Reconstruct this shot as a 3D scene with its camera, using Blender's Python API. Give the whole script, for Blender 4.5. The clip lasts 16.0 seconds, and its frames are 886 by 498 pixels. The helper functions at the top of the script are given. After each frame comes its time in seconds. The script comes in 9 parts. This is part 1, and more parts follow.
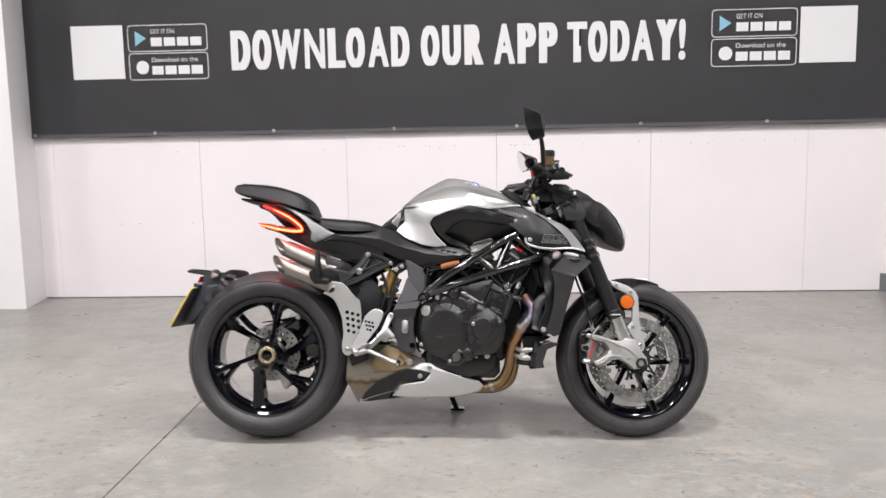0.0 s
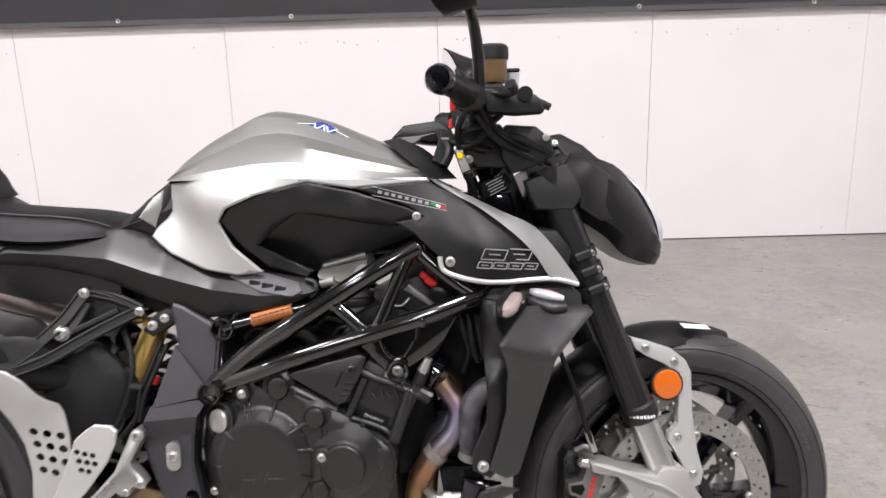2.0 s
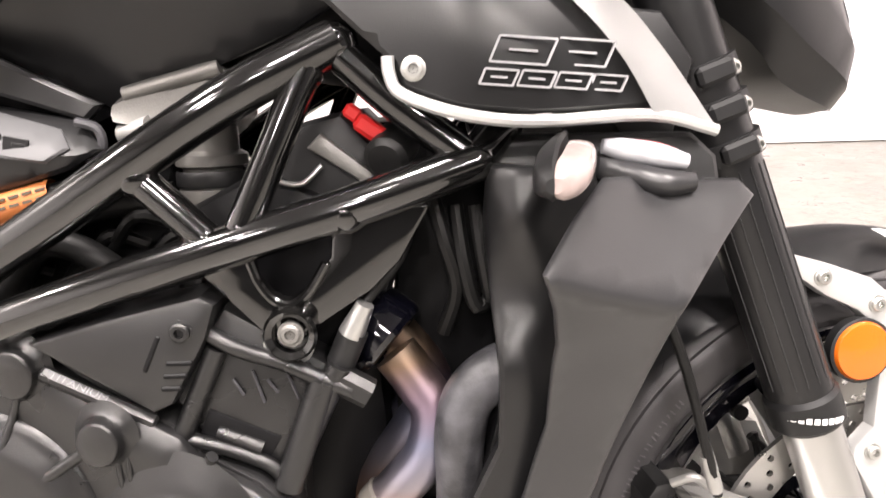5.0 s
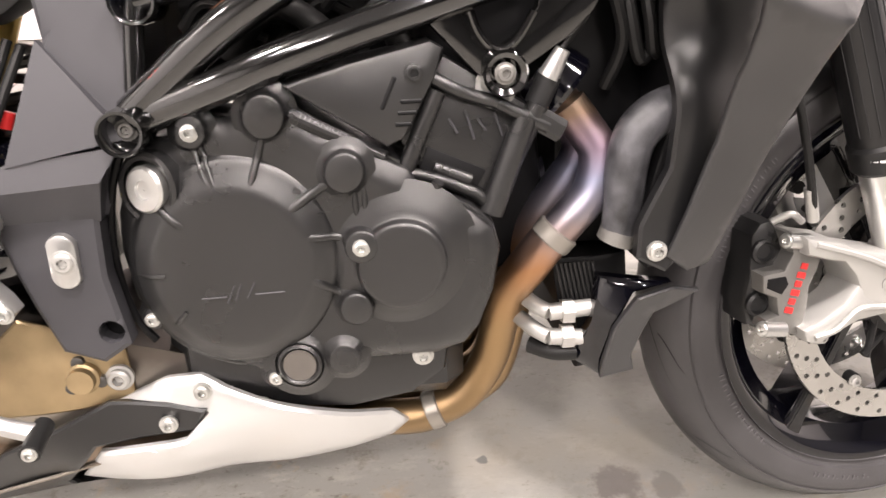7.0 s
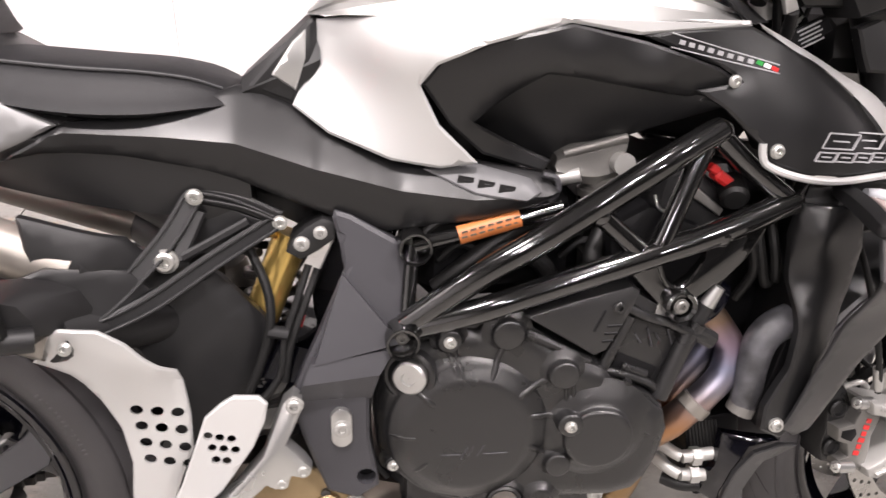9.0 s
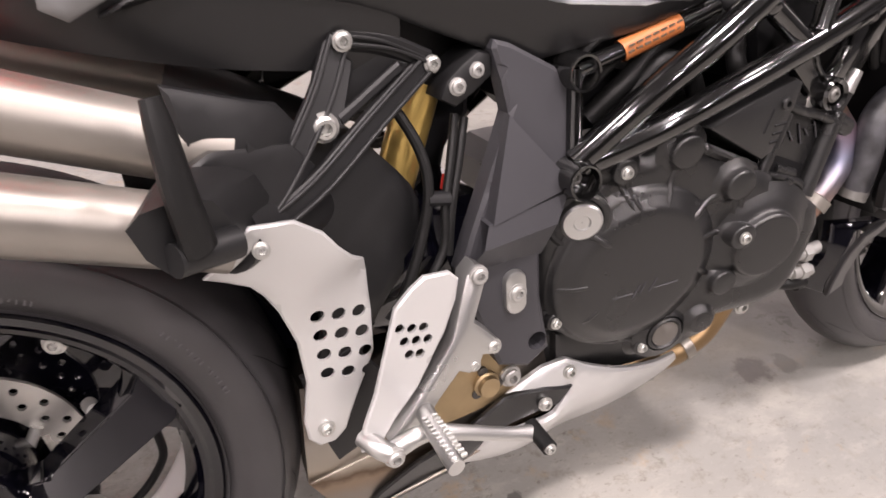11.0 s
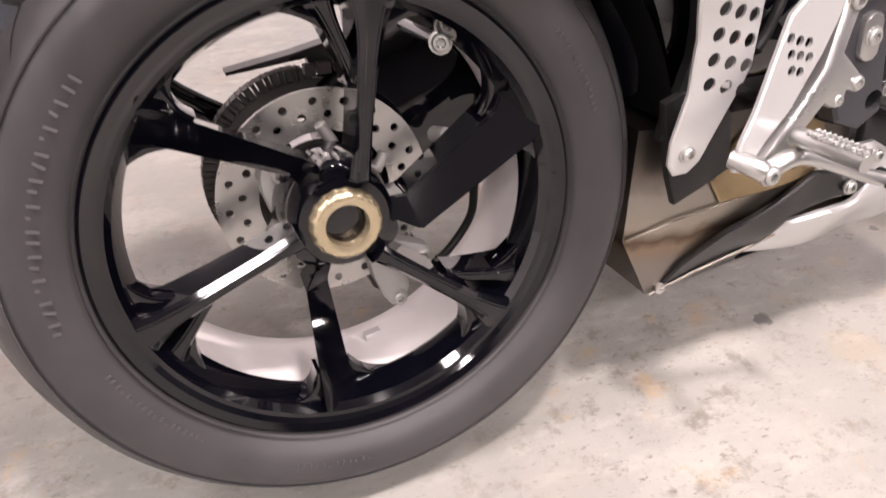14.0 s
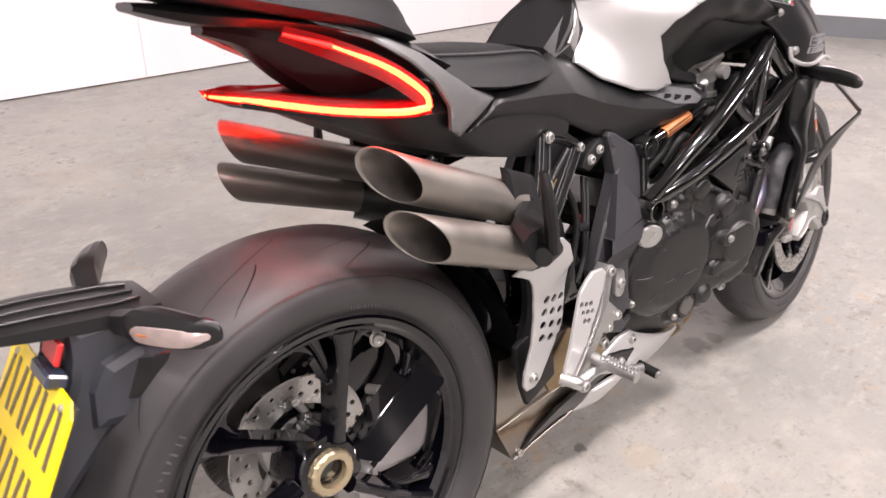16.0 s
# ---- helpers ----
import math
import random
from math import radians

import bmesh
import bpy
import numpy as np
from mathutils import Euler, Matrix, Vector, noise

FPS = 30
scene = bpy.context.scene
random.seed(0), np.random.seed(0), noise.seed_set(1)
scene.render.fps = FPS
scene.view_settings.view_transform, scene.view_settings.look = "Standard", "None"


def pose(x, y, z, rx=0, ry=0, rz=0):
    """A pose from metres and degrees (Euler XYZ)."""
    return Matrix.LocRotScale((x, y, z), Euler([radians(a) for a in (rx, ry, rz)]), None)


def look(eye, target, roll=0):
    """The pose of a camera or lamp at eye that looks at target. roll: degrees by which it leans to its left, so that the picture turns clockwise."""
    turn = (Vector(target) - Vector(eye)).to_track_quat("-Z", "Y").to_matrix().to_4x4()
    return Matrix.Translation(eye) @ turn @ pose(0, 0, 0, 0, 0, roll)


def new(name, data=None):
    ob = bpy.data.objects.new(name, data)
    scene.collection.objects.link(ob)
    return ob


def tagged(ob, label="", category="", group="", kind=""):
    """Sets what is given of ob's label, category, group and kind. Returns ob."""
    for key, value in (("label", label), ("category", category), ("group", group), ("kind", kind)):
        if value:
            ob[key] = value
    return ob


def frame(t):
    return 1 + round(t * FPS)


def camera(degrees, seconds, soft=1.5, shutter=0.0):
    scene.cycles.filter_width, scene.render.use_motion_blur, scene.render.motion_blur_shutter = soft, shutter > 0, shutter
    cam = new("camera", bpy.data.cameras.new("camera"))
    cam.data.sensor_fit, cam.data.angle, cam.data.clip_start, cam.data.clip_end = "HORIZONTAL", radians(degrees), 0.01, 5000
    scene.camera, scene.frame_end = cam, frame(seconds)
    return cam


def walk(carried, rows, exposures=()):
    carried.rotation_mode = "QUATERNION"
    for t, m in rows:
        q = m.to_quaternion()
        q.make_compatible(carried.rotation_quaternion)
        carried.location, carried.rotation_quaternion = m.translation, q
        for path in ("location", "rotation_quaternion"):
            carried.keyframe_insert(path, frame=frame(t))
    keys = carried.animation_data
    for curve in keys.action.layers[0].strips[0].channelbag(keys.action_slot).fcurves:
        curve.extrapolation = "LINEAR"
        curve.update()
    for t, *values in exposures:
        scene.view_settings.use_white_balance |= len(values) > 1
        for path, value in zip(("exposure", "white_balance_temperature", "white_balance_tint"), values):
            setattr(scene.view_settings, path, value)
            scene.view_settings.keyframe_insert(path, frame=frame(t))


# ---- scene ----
# ---------- camera ----------
cam = camera(62.2, 16.0, soft=1.5, shutter=0.3)
PATH = [
    (0, (0.235, 0.058, 1.053), (0.141, 2.043, 0.826), -1.0),
    (0.5, (0.280, 0.444, 1.051), (0.234, 2.421, 0.753), -0.1),
    (1, (0.359, 0.862, 1.034), (0.359, 2.830, 0.678), -1.0),
    (1.5, (0.422, 1.254, 1.051), (0.402, 3.211, 0.635), -1.3),
    (2, (0.425, 1.653, 1.075), (0.411, 3.592, 0.584), -1.6),
    (2.5, (0.453, 1.951, 1.052), (0.408, 3.866, 0.478), -2.7),
    (3, (0.461, 2.182, 1.038), (0.407, 4.063, 0.359), -3.3),
    (3.2, (0.461, 2.232, 1.030), (0.389, 4.099, 0.317), -3.5),
    (5.5, (0.405, 2.286, 0.787), (0.501, 4.164, 0.104), -0.7),
    (6, (0.356, 2.245, 0.769), (0.509, 4.071, -0.032), -0.8),
    (6.5, (0.291, 2.187, 0.744), (0.475, 3.963, -0.158), -1.1),
    (7, (0.225, 2.162, 0.757), (0.417, 3.916, -0.185), -1.0),
    (7.5, (0.182, 2.149, 0.820), (0.358, 3.898, -0.133), -0.3),
    (8, (0.147, 2.105, 0.928), (0.299, 3.874, 0.006), 0.4),
    (8.2, (0.135, 2.086, 0.970), (0.290, 3.865, 0.070), 0.6),
    (10.3, (-0.341, 2.075, 1.041), (0.195, 3.741, 0.073), -0.3),
    (10.5, (-0.353, 2.134, 1.007), (0.210, 3.760, -0.013), -0.8),
    (11, (-0.367, 2.241, 0.921), (0.343, 3.730, -0.209), -0.8),
    (11.5, (-0.400, 2.269, 0.842), (0.506, 3.676, -0.254), 1.4),
    (12, (-0.464, 2.248, 0.750), (0.505, 3.624, -0.331), 2.9),
    (12.5, (-0.543, 2.236, 0.705), (0.331, 3.643, -0.416), 2.9),
    (13, (-0.620, 2.230, 0.684), (0.128, 3.670, -0.485), 2.1),
    (13.5, (-0.682, 2.233, 0.679), (-0.043, 3.708, -0.510), 0.6),
    (14, (-0.713, 2.240, 0.719), (-0.114, 3.743, -0.457), -0.5),
    (14.5, (-0.725, 2.246, 0.812), (-0.057, 3.760, -0.310), -0.6),
    (15, (-0.730, 2.245, 0.908), (0.142, 3.700, -0.151), 1.3),
    (15.5, (-0.828, 2.168, 0.995), (0.206, 3.569, 0.011), 1.4),
    (16, (-0.973, 2.170, 1.079), (0.212, 3.470, 0.127), 1.9),
]
# stops, kelvin and tint: the clip's camera opens up and turns warmer close to dark parts
EXPOSURES = [(0.0, -0.16, 6450, 10), (3.0, 0.02, 6450, 12), (5.3, 1.12, 7050, 13), (6.5, 1.06, 7150, 14), (8.2, 0.64, 6750, 14), (10.3, 0.22, 6850, 19), (12.0, 0.3, 6950, 20), (14.5, 0.4, 6950, 21), (15.4, 0.32, 6850, 19), (16.0, 0.18, 6800, 18)]
walk(cam, [(t, look(eye, target, roll)) for t, eye, target, roll in PATH], exposures=EXPOSURES)

# ---------- world and light ----------
world = bpy.data.worlds.new("hall_air")
world.use_nodes = True
scene.world = world
world.node_tree.nodes["Background"].inputs[0].default_value = (0.9, 0.93, 1.0, 1)
world.node_tree.nodes["Background"].inputs[1].default_value = 0.05

CEILING_Z = 5.4


def high_bay(x, y, watts, size):
    """A square LED high-bay lamp under the ceiling, used for the added fill lamp too."""
    lamp = bpy.data.lights.new("high_bay_lamp", "AREA")
    lamp.shape, lamp.size, lamp.energy, lamp.color = "SQUARE", size, watts, (1.0, 0.962, 0.968)
    ob = new("high_bay_lamp", lamp)
    ob.matrix_world = pose(x, y, CEILING_Z - 0.35)
    return ob


# The lone lamp at x -5.7 is an added fill for rear-facing surfaces.
for lx in (-5.7, -3.0, -0.05, 2.8):
    for ly, lw in ((1.55 if lx > -2 else 1.85, 205 if lx == -0.05 else 200 if lx > 0 else 130), (-1.8, 140), (-5.2, 140)):
        if lx > -5 or ly > 0:
            high_bay(lx, ly, lw if lx > -5 else 80, 0.32 if lw > 200 else 0.5 if lx > -3 else 0.75)

# ---------- materials ----------
RAND = random.Random(7)


def material(name, color, rough=0.5, metal=0.0, coat=0.0, spec=0.5, grain=0.0, grain_scale=400.0, mottle=0.0, mottle_scale=6.0, bump=0.0, spread=0.0, emit=None, strength=0.0, alpha_glass=False, aniso=0.0):
    """A surface with fine grain, a slower mottling and a little relief, all at real size."""
    m = bpy.data.materials.new(name)
    m.use_nodes = True
    nt = m.node_tree
    bsdf = nt.nodes["Principled BSDF"]
    bsdf.inputs["Base Color"].default_value = (*color, 1)
    bsdf.inputs["Roughness"].default_value = rough
    bsdf.inputs["Metallic"].default_value = metal
    bsdf.inputs["Coat Weight"].default_value = coat
    bsdf.inputs["Coat Roughness"].default_value = 0.04
    bsdf.inputs["Specular IOR Level"].default_value = spec
    bsdf.inputs["Anisotropic"].default_value = aniso
    if emit:
        bsdf.inputs["Emission Color"].default_value = (*emit, 1)
        bsdf.inputs["Emission Strength"].default_value = strength
    if alpha_glass:
        bsdf.inputs["Transmission Weight"].default_value = 0.9
        bsdf.inputs["IOR"].default_value = 1.45
    where = nt.nodes.new("ShaderNodeTexCoord").outputs["Object"]
    if mottle or spread:
        slow = nt.nodes.new("ShaderNodeTexNoise")
        slow.inputs["Scale"].default_value, slow.inputs["Detail"].default_value = mottle_scale, 6
        nt.links.new(where, slow.inputs["Vector"])
        ramp = nt.nodes.new("ShaderNodeMapRange")
        ramp.inputs[1].default_value, ramp.inputs[2].default_value = 0.3, 0.7
        ramp.inputs[3].default_value, ramp.inputs[4].default_value = 1 - mottle, 1 + mottle
        nt.links.new(slow.outputs[0], ramp.inputs[0])
        mix = nt.nodes.new("ShaderNodeVectorMath")
        mix.operation = "SCALE"
        mix.inputs[0].default_value = color
        nt.links.new(ramp.outputs[0], mix.inputs[3])
        nt.links.new(mix.outputs[0], bsdf.inputs["Base Color"])
        rr = nt.nodes.new("ShaderNodeMapRange")
        rr.inputs[1].default_value, rr.inputs[2].default_value = 0.3, 0.7
        rr.inputs[3].default_value, rr.inputs[4].default_value = max(0.02, rough - spread), min(1, rough + spread)
        nt.links.new(slow.outputs[0], rr.inputs[0])
        nt.links.new(rr.outputs[0], bsdf.inputs["Roughness"])
    if grain or bump:
        fine = nt.nodes.new("ShaderNodeTexNoise")
        fine.inputs["Scale"].default_value, fine.inputs["Detail"].default_value = grain_scale, 3
        nt.links.new(where, fine.inputs["Vector"])
        b = nt.nodes.new("ShaderNodeBump")
        b.inputs["Strength"].default_value, b.inputs["Distance"].default_value = max(grain, bump), 0.0006
        nt.links.new(fine.outputs[0], b.inputs["Height"])
        nt.links.new(b.outputs[0], bsdf.inputs["Normal"])
    return m


M_SILVER = material("silver_paint", (0.43, 0.43, 0.42), 0.38, 0.8, 0.25, grain=0.05, grain_scale=1500, mottle=0.02, spread=0.03)
M_BLADE = material("dull_silver_paint", (0.19, 0.19, 0.19), 0.52, 0.7, 0.04, grain=0.05, grain_scale=1500, mottle=0.03, spread=0.03)
# Lighter copy of the silver paint, with its brighter lighting in the colour.
M_PANEL = material("pale_tank_paint", (0.52, 0.52, 0.515), 0.44, 0.5, 0.08, grain=0.05, grain_scale=1500, mottle=0.02, spread=0.03)
M_PEARL = material("pale_silver_paint", (0.53, 0.53, 0.525), 0.36, 0.5, 0.1, grain=0.06, grain_scale=1500, mottle=0.03, spread=0.04)
M_PLASTIC = material("satin_black_plastic", (0.0085, 0.0085, 0.009), 0.34, spec=0.42, grain=0.12, grain_scale=900, mottle=0.12, spread=0.06)
M_SOFT = material("matt_black_plastic", (0.0085, 0.0085, 0.009), 0.48, spec=0.38, grain=0.15, grain_scale=700, mottle=0.15, spread=0.05)
# Near-black base: shade of holes, slots and inner gaps is put into this colour.
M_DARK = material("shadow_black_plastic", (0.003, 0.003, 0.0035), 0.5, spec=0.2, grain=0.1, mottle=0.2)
M_GLOSS = material("gloss_black_paint", (0.0015, 0.0015, 0.003), 0.09, 0.0, 1.0, mottle=0.1, spread=0.03, spec=0.12)
M_TUBE = material("gloss_black_frame_paint", (0.003, 0.003, 0.003), 0.12, 0.0, 1.0, grain=0.05, grain_scale=160, spread=0.03, mottle=0.1)
M_WING = material("satin_grey_black_plastic", (0.020, 0.020, 0.0212), 0.34, spec=0.6, grain=0.15, grain_scale=900, mottle=0.1, spread=0.05)
M_BORE = material("sooty_steel_bore", (0.24, 0.215, 0.195), 0.36, 0.8, mottle=0.2, mottle_scale=30, spread=0.06)
M_CALIPER = material("grey_caliper_coat", (0.20, 0.195, 0.185), 0.4, 0.7, grain=0.4, grain_scale=800, mottle=0.1, spread=0.06)
M_ENGINE = material("engine_black_coat", (0.0090, 0.0090, 0.0093), 0.31, metal=0.0, spec=0.58, grain=0.35, grain_scale=1400, mottle=0.12, mottle_scale=14, spread=0.06)
M_GREY = material("dark_grey_cast_plate", (0.040, 0.0395, 0.044), 0.42, metal=0.1, spec=0.38, grain=0.3, grain_scale=1600, mottle=0.08, spread=0.05)
M_RUBBER = material("tyre_rubber", (0.037, 0.0352, 0.0366), 0.43, spec=0.42, grain=0.4, grain_scale=900, mottle=0.22, mottle_scale=9, spread=0.08)
M_MARK = material("moulded_tyre_print", (0.062, 0.059, 0.062), 0.45, spec=0.55, grain=0.3, grain_scale=900)
M_HOSE = material("black_hose_rubber", (0.007, 0.007, 0.007), 0.45, spec=0.26, grain=0.3, grain_scale=700, mottle=0.1)
M_SEAT = material("black_seat_cover", (0.008, 0.008, 0.009), 0.5, spec=0.35, grain=0.5, grain_scale=1800, mottle=0.1)
M_ALU = material("bare_aluminium", (0.5, 0.5, 0.49), 0.33, 0.9, grain=0.15, grain_scale=1200, mottle=0.06, spread=0.07)
M_CAST = material("cast_aluminium", (0.43, 0.425, 0.41), 0.48, 0.7, grain=0.5, grain_scale=700, mottle=0.12, spread=0.08)
M_CASTDARK = material("dull_cast_alloy", (0.20, 0.195, 0.185), 0.46, 0.7, grain=0.5, grain_scale=600, mottle=0.15, spread=0.08)
M_STITCH = material("pale_seam_thread", (0.05, 0.05, 0.052), 0.6)
M_STITCHPALE = material("worn_grey_print", (0.12, 0.12, 0.125), 0.5)
M_STEEL = material("disc_steel", (0.5, 0.49, 0.47), 0.3, 0.9, grain=0.1, grain_scale=900, mottle=0.08, mottle_scale=30, spread=0.08)
M_BOLT = material("zinc_bolt", (0.5, 0.5, 0.48), 0.34, 0.85, mottle=0.05)
M_PIPE = material("brushed_steel_pipe", (0.275, 0.255, 0.230), 0.42, 0.75, grain=0.12, grain_scale=1100, mottle=0.08, mottle_scale=20, spread=0.08, aniso=0.4)
M_GOLD = material("gold_anodised", (0.72, 0.50, 0.16), 0.3, 0.8, grain=0.1, mottle=0.06)
M_NUT = material("champagne_anodised", (0.50, 0.42, 0.28), 0.27, 0.8, grain=0.1, mottle=0.06)
M_RED = material("red_plastic", (0.5, 0.02, 0.02), 0.35)
M_LABEL = material("orange_label", (0.46, 0.15, 0.045), 0.45)
M_AMBER = material("amber_reflector", (0.55, 0.115, 0.008), 0.25, coat=0.6, grain=0.6, grain_scale=260)
M_LED = material("lit_red_led", (0.8, 0.02, 0.02), 0.3, emit=(1.0, 0.0125, 0.0036), strength=90.0)
M_LEDSOFT = material("lit_red_guide", (0.8, 0.02, 0.02), 0.3, emit=(1.0, 0.006, 0.002), strength=9.0)
M_LEDRED = material("lit_red_lens", (0.10, 0.001, 0.001), 0.2, coat=0.6, emit=(1.0, 0.003, 0.003), strength=0.16, mottle=0.3, mottle_scale=40)
# Black plastic with the grey-blue of its lighting put into the colour.
M_BLACK_LIT = material("slate_grey_plastic", (0.026, 0.028, 0.035), 0.36, spec=0.55, grain=0.12, grain_scale=800, mottle=0.12, spread=0.06)
# Maroon puts the tail lamp's red glow on the cavity into the colour.
M_CAVITY = material("smoked_red_lens", (0.03, 0.004, 0.005), 0.35, spec=0.3)
M_INDIC = material("clear_indicator_lens", (0.36, 0.285, 0.27), 0.24, coat=0.5, mottle=0.15, mottle_scale=60)
M_AMBERPINK = material("pink_lamp_core", (0.42, 0.12, 0.13), 0.25, coat=0.5)
M_CLEAR = material("white_light_lens", (0.5, 0.51, 0.54), 0.12, 0.2, coat=0.7)
M_WHITE = material("white_print", (0.75, 0.75, 0.75), 0.5)
M_PRINT = material("grey_print", (0.32, 0.32, 0.33), 0.45)
M_YELLOW = material("yellow_plate_sheet", (0.85, 0.62, 0.0), 0.35, grain=0.05)
M_INK = material("plate_ink", (0.09, 0.07, 0.05), 0.4)
M_BLUE = material("blue_enamel", (0.03, 0.05, 0.25), 0.3)
M_LAMPBOX = material("smoked_blue_plastic", (0.02, 0.028, 0.05), 0.25, coat=0.4)
M_MIRROR = material("mirror_glass", (0.8, 0.8, 0.8), 0.03, 1.0)
M_CHAIN = material("oiled_chain", (0.09, 0.085, 0.08), 0.45, 0.8, grain=0.3)


def heat_metal(name, low, high, axis, stops):
    """Exhaust metal with the tint that heat leaves along it; stops are (place 0..1, colour)."""
    m = material(name, (0.5, 0.45, 0.4), 0.32, 0.95)
    nt, bsdf = m.node_tree, m.node_tree.nodes["Principled BSDF"]
    where = nt.nodes.new("ShaderNodeTexCoord")
    split = nt.nodes.new("ShaderNodeSeparateXYZ")
    nt.links.new(where.outputs["Object"], split.inputs[0])
    noise_node = nt.nodes.new("ShaderNodeTexNoise")
    noise_node.inputs["Scale"].default_value, noise_node.inputs["Detail"].default_value = 22, 5
    nt.links.new(where.outputs["Object"], noise_node.inputs["Vector"])
    add = nt.nodes.new("ShaderNodeMath")
    add.operation = "MULTIPLY_ADD"
    add.inputs[1].default_value = 0.035
    nt.links.new(noise_node.outputs[0], add.inputs[0])
    nt.links.new(split.outputs[axis], add.inputs[2])
    rng = nt.nodes.new("ShaderNodeMapRange")
    rng.inputs[1].default_value, rng.inputs[2].default_value = low, high
    nt.links.new(add.outputs[0], rng.inputs[0])
    ramp = nt.nodes.new("ShaderNodeValToRGB")
    els = ramp.color_ramp.elements
    els[0].position, els[0].color = stops[0][0], (*stops[0][1], 1)
    els[1].position, els[1].color = stops[-1][0], (*stops[-1][1], 1)
    for p, c in stops[1:-1]:
        els.new(p).color = (*c, 1)
    nt.links.new(rng.outputs[0], ramp.inputs[0])
    nt.links.new(ramp.outputs[0], bsdf.inputs["Base Color"])
    rr = nt.nodes.new("ShaderNodeMapRange")
    rr.inputs[3].default_value, rr.inputs[4].default_value = 0.30, 0.5
    nt.links.new(noise_node.outputs[0], rr.inputs[0])
    nt.links.new(rr.outputs[0], bsdf.inputs["Roughness"])
    return m


M_HEADER = heat_metal("heat_tinted_header", 0.19, 0.58, 2, [(0.0, (0.20, 0.14, 0.08)), (0.12, (0.26, 0.175, 0.095)), (0.35, (0.30, 0.195, 0.10)), (0.48, (0.34, 0.20, 0.10)), (0.585, (0.38, 0.195, 0.10)), (0.635, (0.36, 0.24, 0.20)), (0.70, (0.31, 0.28, 0.31)), (0.80, (0.25, 0.26, 0.36)), (0.88, (0.27, 0.20, 0.26)), (0.95, (0.25, 0.17, 0.12)), (1.0, (0.20, 0.15, 0.11))])
M_STRAW = material("straw_tinted_steel", (0.31, 0.232, 0.135), 0.40, 0.85, grain=0.1, grain_scale=900, mottle=0.3, mottle_scale=16, spread=0.08)
M_COLLECTOR = heat_metal("heat_stained_collector", 0.14, 0.36, 2, [(0.0, (0.20, 0.185, 0.17)), (0.3, (0.23, 0.205, 0.18)), (0.42, (0.25, 0.19, 0.14)), (0.465, (0.12, 0.085, 0.06)), (0.53, (0.34, 0.305, 0.26)), (0.72, (0.30, 0.275, 0.245)), (0.85, (0.14, 0.12, 0.105)), (1.0, (0.10, 0.088, 0.078))])


